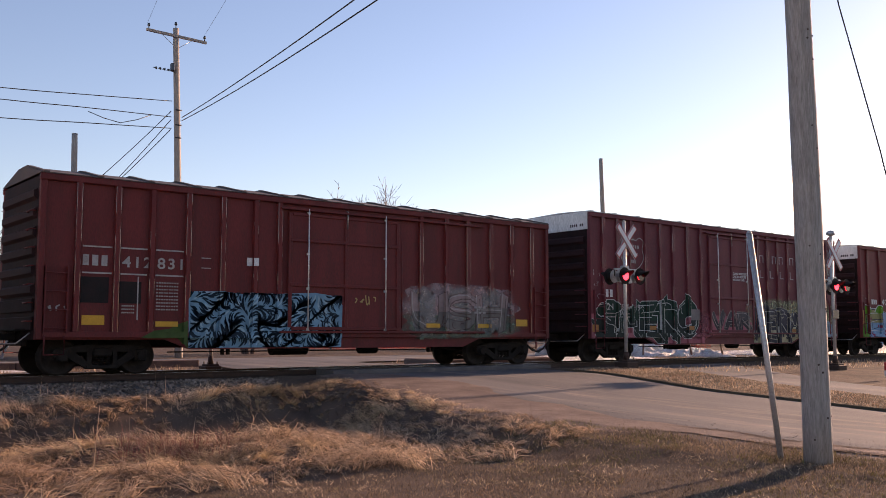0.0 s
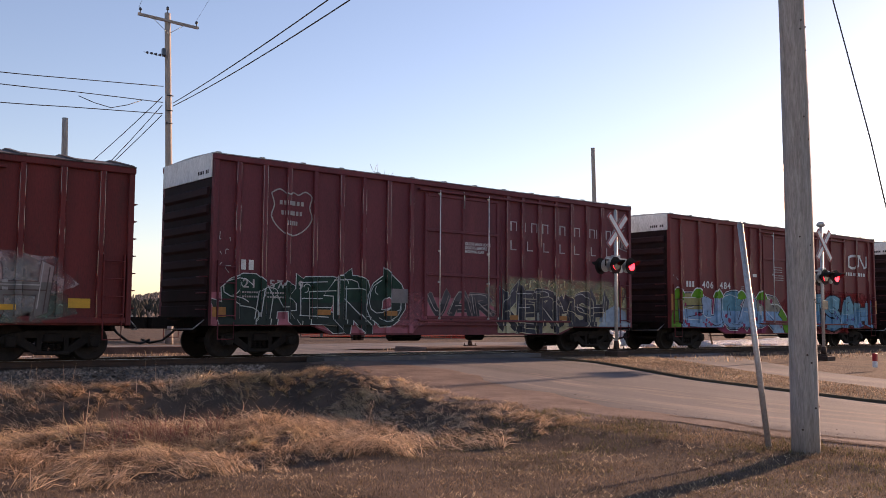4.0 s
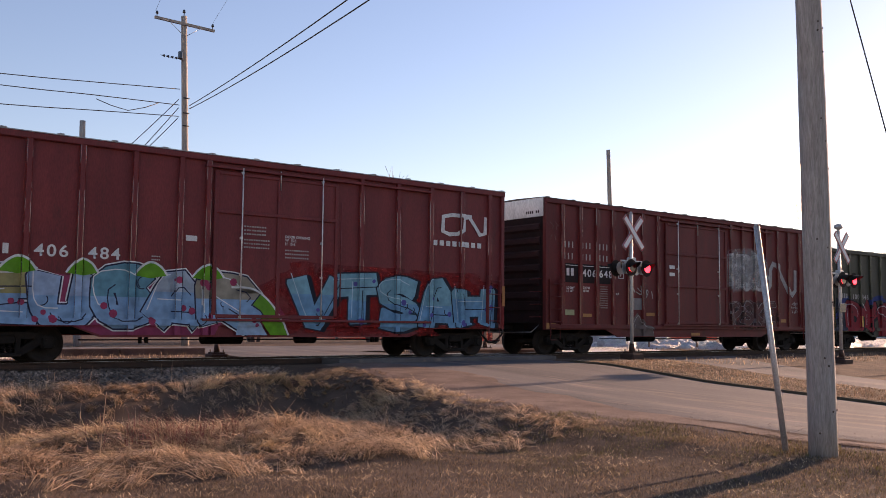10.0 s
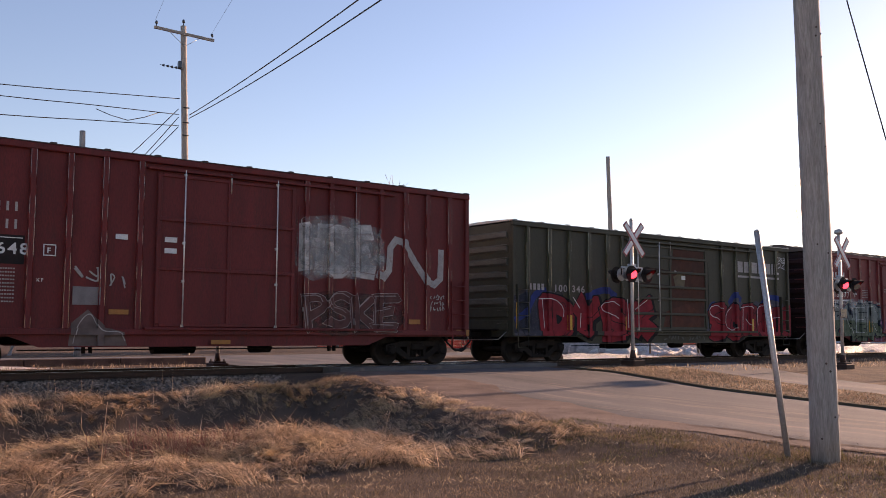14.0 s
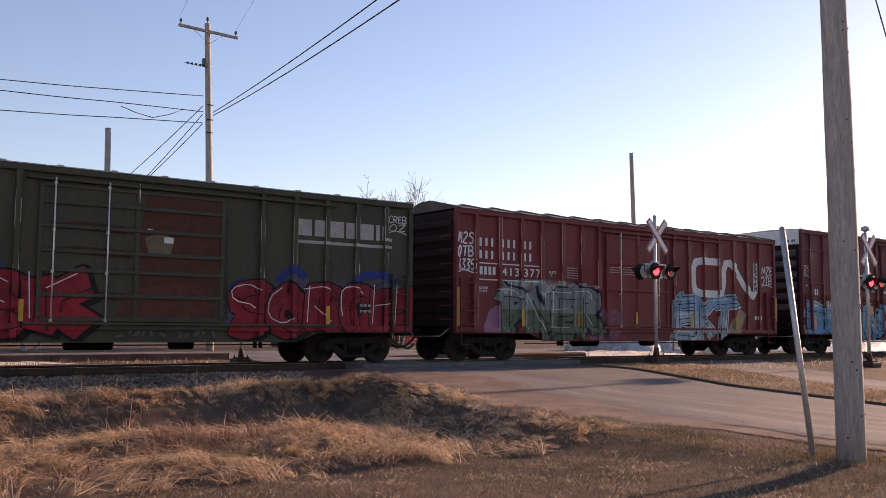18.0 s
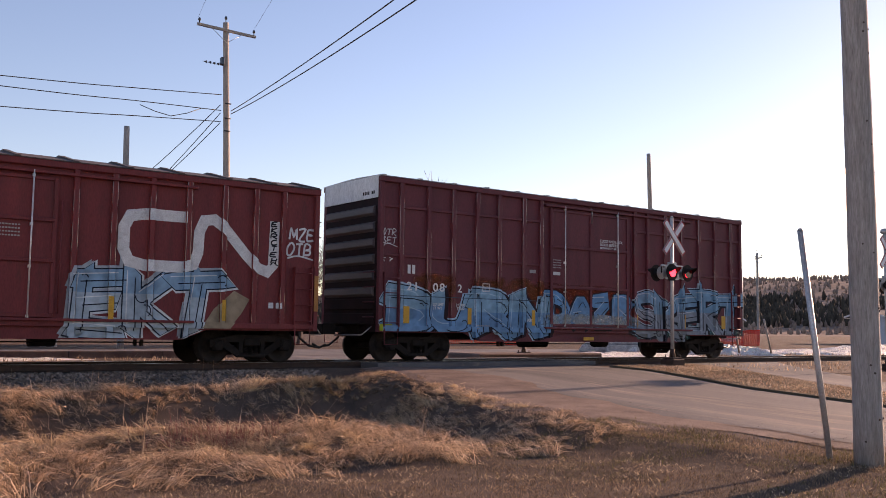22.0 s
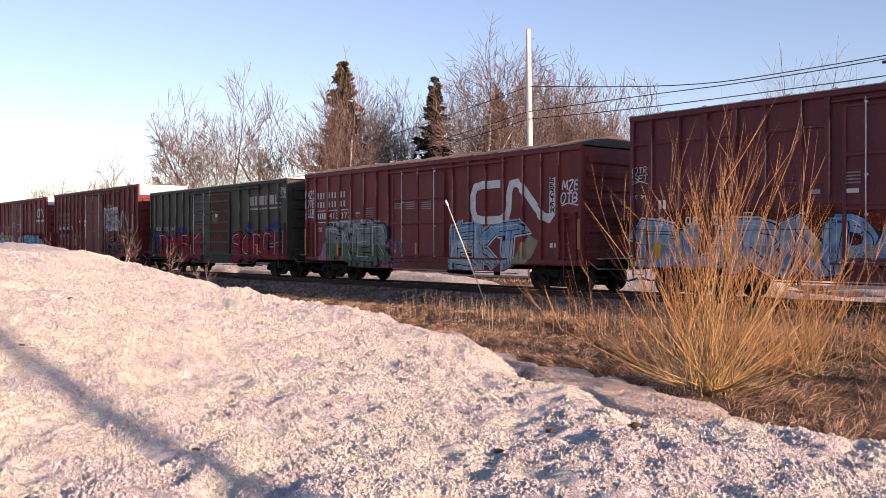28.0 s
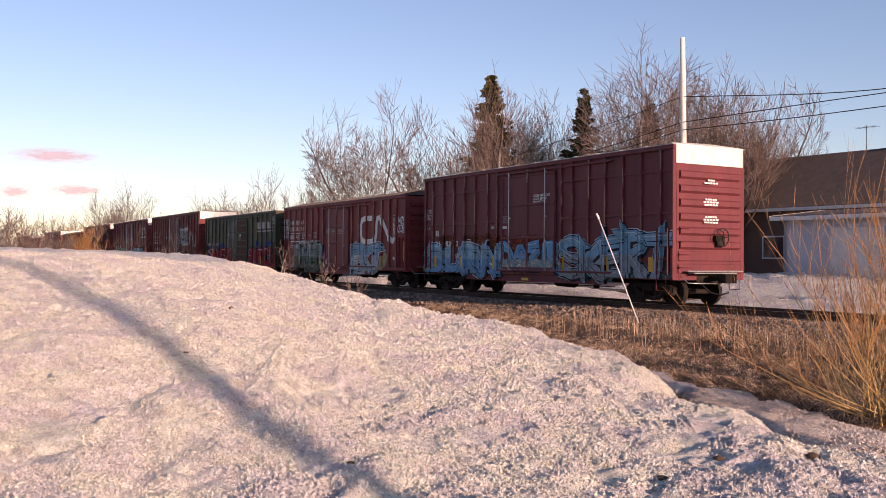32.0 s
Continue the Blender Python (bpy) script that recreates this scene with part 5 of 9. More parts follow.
FORMS = {          # angular letter skeletons for sprayed pieces
    "A": [[(0.05, 0), (0.38, 1), (0.62, 1), (0.95, 0)], [(0.28, 0.34), (0.74, 0.34)]],
    "B": [[(0.14, 0), (0.14, 1)], [(0.0, 0.95), (0.72, 0.97), (0.84, 0.74), (0.4, 0.54)], [(0.4, 0.54), (0.95, 0.36), (0.78, 0.04), (0.0, 0.06)]],
    "C": [[(0.92, 0.78), (0.7, 1), (0.2, 0.94), (0.06, 0.5), (0.2, 0.06), (0.7, 0), (0.95, 0.24)]],
    "D": [[(0.14, 0), (0.14, 0.96)], [(0.0, 0.97), (0.6, 1), (0.94, 0.66), (0.88, 0.24), (0.5, 0.02), (0.0, 0.05)]],
    "E": [[(0.14, 0), (0.12, 1)], [(0.05, 0.95), (0.95, 1)], [(0.14, 0.5), (0.78, 0.54)], [(0.05, 0.04), (0.98, 0.0)]],
    "F": [[(0.14, 0), (0.12, 1)], [(0.05, 0.95), (0.98, 1)], [(0.14, 0.5), (0.8, 0.54)]],
    "G": [[(0.92, 0.84), (0.66, 1), (0.18, 0.92), (0.06, 0.46), (0.22, 0.04), (0.75, 0), (0.9, 0.42), (0.5, 0.44)]],
    "H": [[(0.12, 0), (0.1, 1)], [(0.86, 0), (0.9, 1)], [(0.12, 0.5), (0.86, 0.54)]],
    "I": [[(0.5, 0), (0.48, 1)]],
    "K": [[(0.14, 0), (0.12, 1)], [(0.9, 1), (0.24, 0.48), (0.96, 0)]],
    "M": [[(0.06, 0), (0.12, 1), (0.5, 0.36), (0.86, 1), (0.95, 0)]],
    "N": [[(0.1, 0), (0.1, 1)], [(0.1, 0.98), (0.86, 0.02)], [(0.88, 0), (0.9, 1)]],
    "O": [[(0.5, 1), (0.1, 0.76), (0.08, 0.26), (0.5, 0), (0.92, 0.26), (0.9, 0.76), (0.5, 1)]],
    "P": [[(0.14, 0), (0.14, 1)], [(0.0, 0.95), (0.76, 1), (0.92, 0.7), (0.3, 0.42)]],
    "R": [[(0.14, 0), (0.14, 1)], [(0.0, 0.95), (0.76, 1), (0.9, 0.72), (0.34, 0.48)], [(0.38, 0.5), (0.98, 0.0)]],
    "S": [[(0.95, 0.82), (0.6, 1), (0.1, 0.86), (0.16, 0.58), (0.84, 0.44), (0.88, 0.12), (0.44, 0), (0.02, 0.16)]],
    "T": [[(0.0, 0.93), (1.0, 1)], [(0.5, 0.96), (0.46, 0)]],
    "U": [[(0.1, 1), (0.12, 0.26), (0.34, 0.02), (0.68, 0.02), (0.88, 0.26), (0.9, 1)]],
    "V": [[(0.04, 1), (0.4, 0), (0.56, 0), (0.96, 1)]],
    "Y": [[(0.06, 1), (0.46, 0.5), (0.9, 1)], [(0.46, 0.52), (0.42, 0)]],
    "Z": [[(0.04, 0.95), (0.94, 1), (0.08, 0.04), (0.98, 0)]],
}


def corners(pts, f=0.24):
    """A line with its inner corners cut."""
    out = [pts[0]]
    for a, b, c in zip(pts[:-2], pts[1:-1], pts[2:]):
        out += [(b[0] + f * (a[0] - b[0]), b[1] + f * (a[1] - b[1])), (b[0] + f * (c[0] - b[0]), b[1] + f * (c[1] - b[1]))]
    return out + [pts[-1]]


def below(tris, level):
    """The part of the triangles below a height."""
    return [[(p[0], -p[1]) for p in t] for t in above([[(p[0], -p[1]) for p in t] for t in tris], -level)]


def wild(side, word, x0, x1, z0, z1, body, rim, high, width, seed, second=None, edge=0.035, deep=None, shift=(0.07, -0.07), halo=0.0, dots=None, lines=None, spikes=0.5, lap=1.14):
    """A sprayed piece: wedge-shaped interlocking letters with a drawn outline, a cast block shade, colour bands and thin light lines."""
    r = random.Random(seed)
    n = len(word)
    cw = (x1 - x0) / n
    lines = lines or rim
    second = second or tuple(min(1.3 * v + 0.03, 0.8) for v in body)
    H = z1 - z0 - width
    shapes = []
    for i, ch in enumerate(word):
        dz, grow, lean = r.uniform(-0.04, 0.05) * H, r.uniform(0.92, 1.08), r.uniform(-0.1, 0.12)
        own = []
        for pts in FORMS[ch]:
            q = [(x0 + (i + 0.5 + (px + r.uniform(-0.05, 0.05) - 0.5 + lean * (pz - 0.5)) * lap * (1 - width / cw * 0.45)) * cw, z0 + dz + width / 2 + H * grow * (pz + r.uniform(-0.04, 0.04))) for px, pz in pts]
            q = corners(q)
            m = len(q)
            fat = [width * (1 + 0.3 * abs(2 * k / (m - 1) - 1) ** 2 - 0.14 + r.uniform(-0.08, 0.08)) for k in range(m)]
            own.append((q, fat))
        shapes.append(own)

    def body_of(own, extra, seed2):
        rr = random.Random(seed2)
        tris = []
        for q, fat in own:
            tris += stroke(q, [f + 2 * extra for f in fat])
            for e, d, f in ((q[0], q[1], fat[0]), (q[-1], q[-2], fat[-1])):
                ux, uz = e[0] - d[0], e[1] - d[1]
                k = math.hypot(ux, uz) or 1
                ux, uz, half = ux / k, uz / k, f / 2 + extra
                bend, reach = rr.choice((-1, 1)) * half * rr.uniform(0.5, 1.0), f * spikes * rr.uniform(0.3, 1.0) + extra
                tris.append([(e[0] - uz * half, e[1] + ux * half), (e[0] + uz * half, e[1] - ux * half), (e[0] + ux * reach - uz * bend, e[1] + uz * reach + ux * bend)])
        return tris

    for i, own in enumerate(shapes):
        key = seed * 31 + i
        if halo:
            side.lay(body_of(own, edge + halo, key), high, 0.7, "graffiti_halo", stuff=True)
        if deep:
            rims = body_of(own, edge, key)
            side.lay([[(p[0] + shift[0] * k, p[1] + shift[1] * k) for p in t] for k in (0.5, 1.0) for t in rims], deep, 0.9, "graffiti_block_shade", stuff=True)
    fine, bright, spots = [], [], []
    for i, own in enumerate(shapes):
        key, base = seed * 31 + i, 1.2 + 0.45 * i
        fills = body_of(own, 0.0, key)
        side.lay(body_of(own, edge, key), rim, base, "graffiti_outline")
        side.lay(fills, body, base + 0.12, "graffiti_letter")
        mid = z0 + (z1 - z0) * r.uniform(0.5, 0.66)
        side.lay(above(fills, mid), second[i % len(second)] if isinstance(second, list) else second, base + 0.2, "graffiti_upper_band", stuff=True)
        for q, fat in own:
            m = len(q)
            a = r.randint(0, max(m // 3, 0))
            fine += stroke([(p[0] + width * 0.2, p[1] - width * 0.16) for p in q[a: a + m // 2 + 1]], 0.026)
            bright += stroke([(p[0] - width * 0.34, p[1] + width * 0.3) for p in q[: max(2, m * 2 // 3)]], 0.024)
            for _ in range(2 if dots else 0):
                p, rad = q[r.randrange(m)], r.uniform(0.05, 0.1)
                c = (p[0] + r.uniform(-0.2, 0.2) * width, p[1] + r.uniform(-0.2, 0.2) * width)
                ring = [(c[0] + rad * math.cos(k * 0.785), c[1] + rad * math.sin(k * 0.785)) for k in range(8)]
                spots += [[ring[0], ring[k], ring[k + 1]] for k in range(1, 7)]
        for _ in range(2):
            q, fat = r.choice(own)
            p = q[r.randrange(len(q))]
            rad, a0 = r.uniform(0.08, 0.2), r.uniform(0, 6.28)
            fine += stroke([(p[0] + rad * (1 - k / 18) * math.cos(a0 + k * 0.3), p[1] + rad * (1 - k / 18) * math.sin(a0 + k * 0.3)) for k in range(9)], 0.024)
    over = 1.6 + 0.45 * n
    side.lay(fine, lines, over, "graffiti_line", stuff=True)
    side.lay(bright, high, over + 0.1, "graffiti_highlight", stuff=True)
    if spots:
        side.lay(spots, dots, over + 0.2, "graffiti_dot", stuff=True)


MIST = {}


def mist(side, x0, x1, z0, z1, rgb, seed, layer=0.1, alpha=0.34, name="graffiti_overspray"):
    """Soft overspray: thin uneven coats laid over one another, each reaching further out than the next."""
    r = random.Random(seed)
    if (rgb, alpha) not in MIST:
        m = material("spray_mist", rgb, tuple(0.85 * v for v in rgb), 0.75, 0, 2.0, (1, 1, 1), 0, 30, spec=0.1)
        n, l = m.node_tree.nodes, m.node_tree.links
        t, c, k = n.new("ShaderNodeTexNoise"), n.new("ShaderNodeTexCoord"), n.new("ShaderNodeMapRange")
        t.inputs["Scale"].default_value, t.inputs["Detail"].default_value = 3.5, 7
        k.inputs[1].default_value, k.inputs[2].default_value, k.inputs[4].default_value = 0.3, 0.65, 1.7 * alpha
        l.new(c.outputs["Object"], t.inputs["Vector"])
        l.new(t.outputs["Fac"], k.inputs[0])
        l.new(k.outputs[0], n["Principled BSDF"].inputs["Alpha"])
        MIST[(rgb, alpha)] = m
    cx, cz, rx, rz = (x0 + x1) / 2, (z0 + z1) / 2, (x1 - x0) / 2, (z1 - z0) / 2
    ph = [r.uniform(0, 6.28) for _ in range(4)]
    for c, size in enumerate((1.14, 1.0, 0.86, 0.7)):
        ring = []
        for k in range(44):
            a = 2 * math.pi * k / 44
            wob = size * (1 + 0.05 * math.sin(3 * a + ph[0]) + 0.05 * math.sin(7 * a + ph[1]) + 0.035 * math.sin(13 * a + ph[2]))
            ca, sa = math.cos(a), math.sin(a)
            ring.append((min(max(cx + rx * wob * math.copysign(abs(ca) ** 0.5, ca), 0.02), side.length - 0.02), cz + rz * wob * math.copysign(abs(sa) ** 0.6, sa)))
        side.lay([[(cx, cz), ring[k], ring[(k + 1) % 44]] for k in range(44)], MIST[(rgb, alpha)], layer + 0.16 * c, name, stuff=True)


def tag(side, words, x0, x1, z0, z1, colour, seed, w=0.035):
    """Rows of quick thin hand-drawn letters, leaning and uneven."""
    r = random.Random(seed)
    rows = len(words)
    for k, word in enumerate(words):
        h = (z1 - z0) / rows
        a = z1 - (k + 0.88) * h
        cw = (x1 - x0) / len(word)
        off = r.uniform(-0.08, 0.08) * (x1 - x0)
        for i, ch in enumerate(word):
            tris = []
            for pts in GLYPH[ch]:
                tris += stroke(curve([(x0 + off + (i + 0.82 * (px + r.uniform(-0.06, 0.06)) + 0.1 * pz) * cw, a + h * 0.8 * (pz + r.uniform(-0.06, 0.06))) for px, pz in pts], 4), w)
            side.lay(tris, colour, 5 + 0.1 * i, "tag_letter")
    side.lay(stroke(curve([(x0, z0 - 0.04), (x0 + 0.4 * (x1 - x0), z0 + 0.03), (x1, z0 - 0.05)], 4), w * 0.8), colour, 5, "tag_flourish")


def scrawl(side, x0, x1, z0, z1, colour, seed, rows=2, w=0.035):
    """A quick illegible tag of thin strokes."""
    r = random.Random(seed)
    tris = []
    for k in range(rows):
        a, b = z1 - (k + 0.9) * (z1 - z0) / rows, z1 - k * (z1 - z0) / rows
        m = max(2, int((x1 - x0) / ((b - a) * 0.7)))
        for i in range(m):
            cx = x0 + (x1 - x0) * i / m
            s = (x1 - x0) / m * 0.8
            tris += stroke(curve([(cx + s * r.random(), a + (b - a) * r.random()) for _ in range(r.choice((3, 4, 5)))], 4), w)
    side.lay(tris, colour, 5, "tag")


def text_mesh(words, height, width_scale=1.0):
    cu = bpy.data.curves.new("lettering", "FONT")
    cu.body, cu.size, cu.space_line, cu.offset = words, height / 0.69, 0.95, min(0.03 * height, 0.006)
    cu.space_character = 1.0 if width_scale == 1.0 else 1.22
    cu.align_x = "LEFT"
    tmp = bpy.data.objects.new("lettering", cu)
    scene.collection.objects.link(tmp)
    me = bpy.data.meshes.new_from_object(tmp.evaluated_get(bpy.context.evaluated_depsgraph_get()))
    bpy.data.objects.remove(tmp)
    bpy.data.curves.remove(cu)
    for v in me.vertices:
        v.co.x *= width_scale
    return me


def letters(side, words, x, z, height, mat="white", width_scale=1.0, proud=0.0):
    """Words on the side: x of their left end, z of their base line."""
    me = text_mesh(words, height, width_scale)
    me.materials.clear()
    me.materials.append(M[mat])
    y = next((s[2] for s in side.spans if s[0] <= x + 0.1 <= s[1]), -HALF) - 0.012 - proud
    ob = new("lettering", me)
    ob.parent = side.car
    ob.matrix_basis = pose(x, y, z, 90, 0, 0)


def bars(side, x, z, w, h, n, rows=1, mat="white", gap=0.35):
    """Writing too small or not to be lettered: rows of plain bars."""
    tris = []
    step = h * 1.55
    if h <= 0.1:
        n, h, gap, mat = int(n * 1.9), h * 0.62, 0.3, "grey_letter"
    for r in range(rows):
        zz = z - r * step
        for i in range(n):
            bar = rect(x + i * w / n, x + (i + 1 - gap) * w / n, zz, zz + h)
            if h > 0.1:
                side.lay(bar, mat, 6, "lettering_bar")
            else:
                tris += bar
    if tris:
        ob = side.lay(tris, mat, 6, "small_print")
        if ob:
            ob["kind"] = "stuff"


def patch(side, x, z, w, h, mat, name="reflector", layer=6):
    side.lay(rect(x, x + w, z, z + h), mat, layer, name)


def boxcar(label, start, length, eave, mat, posts, door=(6.1, 9.6), rods=(6.7, 9.05), roof="flat", top="endwhite", door_ribs=(3.5, 2.3), hribs=(), low=0.57, roofmat="roof", ribmat="darkrib", endmat="enddark"):
    """A fifty-foot boxcar. Its own space: x along the car from its leading end, z from the rail top."""
    car = thing("boxcar", label, "boxcar", pose(start, 0, 0), "boxcars of the train")
    L = length
    paintm = M[mat]
    outline = [(0.0, 0.80), (2.9, 0.80), (3.5, low), (L - 3.5, low), (L - 2.9, 0.80), (L, 0.80), (L, eave - 0.05), (0.0, eave - 0.05)]
    for s in (-1, 1):
        g = Geo()
        g.prism(outline, "y", s * HALF, s * (HALF - 0.06))
        part("side_wall", g, paintm, car)
        pm = Geo()
        h0, h1 = 0.98, eave - 0.14
        bend = [(0.068 - 0.022 + 0.022 * math.cos(w), POST - 0.022 + 0.022 * math.sin(w)) for w in np.linspace(0.15, math.pi / 2, 5)]
        arc = [(0.07, 0.0)] + bend + [(-x, y) for x, y in bend[::-1]][1:] + [(-0.07, 0.0)]
        arc = [(x, s * y) for x, y in arc]
        rows = [(x, y, z) for z in (h0, h1) for x, y in arc]
        for i0, i1, soft_ in ((0, 1, False), (1, 5, True), (5, 6, False), (6, 9, True), (9, 10, False)):
            strip_ = arc[i0: i1 + 1]
            m_ = len(strip_)
            pm.add([(x, y, z) for z in (h0, h1) for x, y in strip_], [(k, k + 1, m_ + k + 1, m_ + k) for k in range(m_ - 1)], soft_)
        pm.add(rows[:11], [tuple(range(11))])
        pm.add(rows[11:], [tuple(range(11))])
        me = pm.mesh("side_post")
        me.materials.append(paintm)
        me.materials.append(M[mat + "_post"])
        for f in me.polygons:
            f.material_index = 1 if f.use_smooth else 0
        for p in posts:
            part("side_post", me, M[mat + "_post"], car, at=pose(p, s * HALF, 0))
        g = Geo()
        a, b = sorted((s * (HALF - 0.02), s * (HALF + POST + 0.01)))
        g.box(-0.02, L + 0.02, a, b, eave - 0.15, eave, 0.02)
        part("top_chord", g, paintm, car)
        g = Geo()
        a, b = sorted((s * (HALF - 0.02), s * (HALF + POST)))
        g.box(0.0, 0.13, a, b, 0.80, eave - 0.15, 0.015)
        g.box(L - 0.13, L, a, b, 0.80, eave - 0.15, 0.015)
        g.box(0.13, L - 0.13, a, b - (0.02 if s > 0 else -0.0), 0.84, 0.98, 0.012)
        part("corner_post", g, paintm, car)
        for z in hribs:
            edges = [0.13] + [q for p in posts for q in (p - 0.07, p + 0.07)] + [L - 0.13]
            for k in range(0, len(edges), 2):
                if edges[k + 1] - edges[k] > 0.1 and not (edges[k] < door[0] + 0.3 < edges[k + 1] or door[0] < (edges[k] + edges[k + 1]) / 2 < door[1]):
                    a, b = sorted((s * HALF, s * (HALF + 0.05)))
                    g = Geo()
                    g.box(edges[k], edges[k + 1], a, b, z - 0.04, z + 0.04, 0.01)
                    part("side_rail", g, paintm, car)
        # door
        d = Geo()
        a, b = sorted((s * HALF, s * (HALF + 0.05)))
        zt = eave - 0.34
        d.box(door[0], door[1], a, b, 1.02, zt, 0.012)
        dr = part("door", d, paintm, car)
        for z in door_ribs:
            g = Geo()
            a, b = sorted((s * (HALF + 0.05), s * (HALF + 0.1)))
            g.box(door[0] + 0.04, door[1] - 0.04, a, b, z - 0.045, z + 0.045, 0.012)
            part("door_rib", g, paintm, dr)
        g = Geo()
        a, b = sorted((s * (HALF + 0.05), s * (HALF + 0.085)))
        mid = (door[0] + door[1]) / 2
        for q in (door[0] + 0.05, mid, door[1] - 0.05):
            g.box(q - 0.05, q + 0.05, a, b, 1.1, zt - 0.06, 0.01)
        g.box(door[0] + 0.1, door[1] - 0.1, a, b, zt - 0.1, zt - 0.02, 0.01)
        g.box(door[0] + 0.1, door[1] - 0.1, a, b, 1.03, 1.12, 0.01)
        part("door_frame", g, paintm, dr)
        for q in rods:
            g = Geo()
            yy = s * (HALF + 0.12)
            g.tube([(q, yy, 1.0), (q, yy, zt + 0.1)], 0.017, 10)
            for z in (1.05, 2.1, 3.0, zt - 0.02):
                g.box(q - 0.028, q + 0.028, min(yy, s * (HALF + 0.05)), max(yy, s * (HALF + 0.05)), z - 0.03, z + 0.03)
            g.tube([(q, yy - s * -0.02, 1.0), (q + 0.1, yy, 0.97), (q + 0.22, yy, 0.99)], 0.018, 6)
            part("lock_rod", g, "rodsteel", dr, "bright steel locking rod")
        g = Geo()
        yy = s * (HALF + 0.09)
        g.tube([(mid + 0.02, yy, zt - 0.35), (mid + 0.02, yy, zt + 0.12), (mid + 0.02, yy - s * 0.05, zt + 0.14)], 0.016, 6)
        part("door_hanger", g, "steel", dr)
        g = Geo()
        g.tube([(door[1] + 0.08, yy, 1.1), (door[1] + 0.08, yy, zt - 0.5)], 0.017, 6)
        part("door_guide", g, paintm, dr)
        for z, w in ((0.985, 0.1), (zt + 0.07, 0.07)):
            g = Geo()
            a, b = sorted((s * HALF, s * (HALF + w + 0.06)))
            g.box(door[0] - 0.25, min(door[1] + 3.1, L - 0.8), a, b, z - 0.03, z + 0.03, 0.008)
            part("door_track", g, paintm, car)
        # ladders
        for x0 in (0.16, L - 0.66):
            g = Geo()
            yy = s * (HALF + POST + 0.05)
            for z in (1.05, 1.45, 1.85, 2.25):
                g.tube([(x0, yy - s * 0.05, z), (x0, yy, z), (x0 + 0.46, yy, z), (x0 + 0.46, yy - s * 0.05, z)], 0.014, 5)
            g.box(x0 - 0.02, x0 + 0.01, min(yy, yy - s * 0.12), max(yy, yy - s * 0.12), 0.95, 2.4)
            g.box(x0 + 0.45, x0 + 0.48, min(yy, yy - s * 0.12), max(yy, yy - s * 0.12), 0.95, 2.4)
            part("side_ladder", g, paintm, car)
            g = Geo()
            g.tube([(x0, yy, 0.9), (x0, yy, 0.48), (x0 + 0.42, yy, 0.48), (x0 + 0.42, yy, 0.9)], 0.018, 5)
            part("stirrup_step", g, paintm, car)
    # roof
    g = Geo()
    rise = 0.3 if roof == "gable" else 0.045
    w = HALF + POST + 0.01
    g.prism([(-w, eave - 0.002), (-w, eave + 0.02), (-0.25, eave + rise), (0.25, eave + rise), (w, eave + 0.02), (w, eave - 0.002)], "x", -0.02, L + 0.02)
    n = 13
    for k in range(n + 1):
        x0 = 0.1 + (L - 0.2) * k / n
        g.prism([(-w - 0.01, eave + 0.01), (-w - 0.01, eave + 0.045), (-0.25, eave + rise + 0.045), (0.25, eave + rise + 0.045), (w + 0.01, eave + 0.045), (w + 0.01, eave + 0.01)], "x", x0 - 0.06, x0 + 0.06)
    part("roof", g, roofmat, car)
    # ends
    for e, x0 in ((0, 0.0), (1, L)):
        s = -1 if e == 0 else 1
        g = Geo()
        a, b = sorted((x0, x0 - s * 0.06))
        g.box(a, b, -HALF + 0.07, HALF - 0.07, 0.80, eave - 0.05)
        zt = eave - (0.62 if top else 0.15)
        k = 6
        ribs = []
        for i in range(k):
            za, zb = 1.75 + (zt - 1.75) * i / k, 1.75 + (zt - 1.75) * (i + 0.62) / k
            xs, xo = x0 - s * 0.0, x0 + s * 0.075
            prof = [(xs, za), (xo, za + 0.07), (xo, zb - 0.05), (xs, zb)]
            rib = Geo()
            rib.prism(prof if s > 0 else prof[::-1], "y", -1.3, 1.3)
            ribs.append(rib)
        for z in (1.0, 1.4):
            a, b = sorted((x0, x0 + s * 0.05))
            g.box(a, b, -1.35, 1.35, z, z + 0.3, 0.015)
        # leading ends use endmat and ribmat, trailing ends the body paint
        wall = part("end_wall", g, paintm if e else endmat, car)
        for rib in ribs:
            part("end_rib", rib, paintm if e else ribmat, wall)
        if top:
            g = Geo()
            a, b = sorted((x0 + s * 0.004, x0 + s * 0.03))
            g.box(a, b, -HALF + 0.02, HALF - 0.02, zt + 0.04, eave + 0.02, 0.008)
            part("end_band", g, top, car, "white painted band across the end")
            if not e:
                g = Geo()
                for j in range(7):
                    if j != 2:
                        g.box(-0.0335, -0.031, -1.28 + 0.09 * j, -1.22 + 0.09 * j, zt + 0.15, zt + 0.24)
                part("small_print", g, "blackpatch", car)["kind"] = "stuff"
        g = Geo()
        a, b = sorted((x0, x0 + s * 0.28))
        g.box(a, b, -0.95, 0.95, 1.0, 1.04, 0.005)
        for yy in (-0.8, 0.8):
            g.tube([(x0, yy, 1.0), (x0 + s * 0.25, yy, 1.02)], 0.02, 5)
        part("end_platform", g, "steel" if e else "black", car)
        for z in (1.2, 1.6, 2.0, 2.4, 2.8, 3.2, 3.6):
            if z < zt - 0.2 and (z < 2.6 or top is None):
                g = Geo()
                g.tube([(x0 + s * 0.03, -1.38, z), (x0 + s * 0.13, -1.38, z), (x0 + s * 0.13, -0.95, z), (x0 + s * 0.03, -0.95, z)], 0.013, 5)
                part("ladder_rung", g, paintm, wall)
        if e:
            g = Geo()
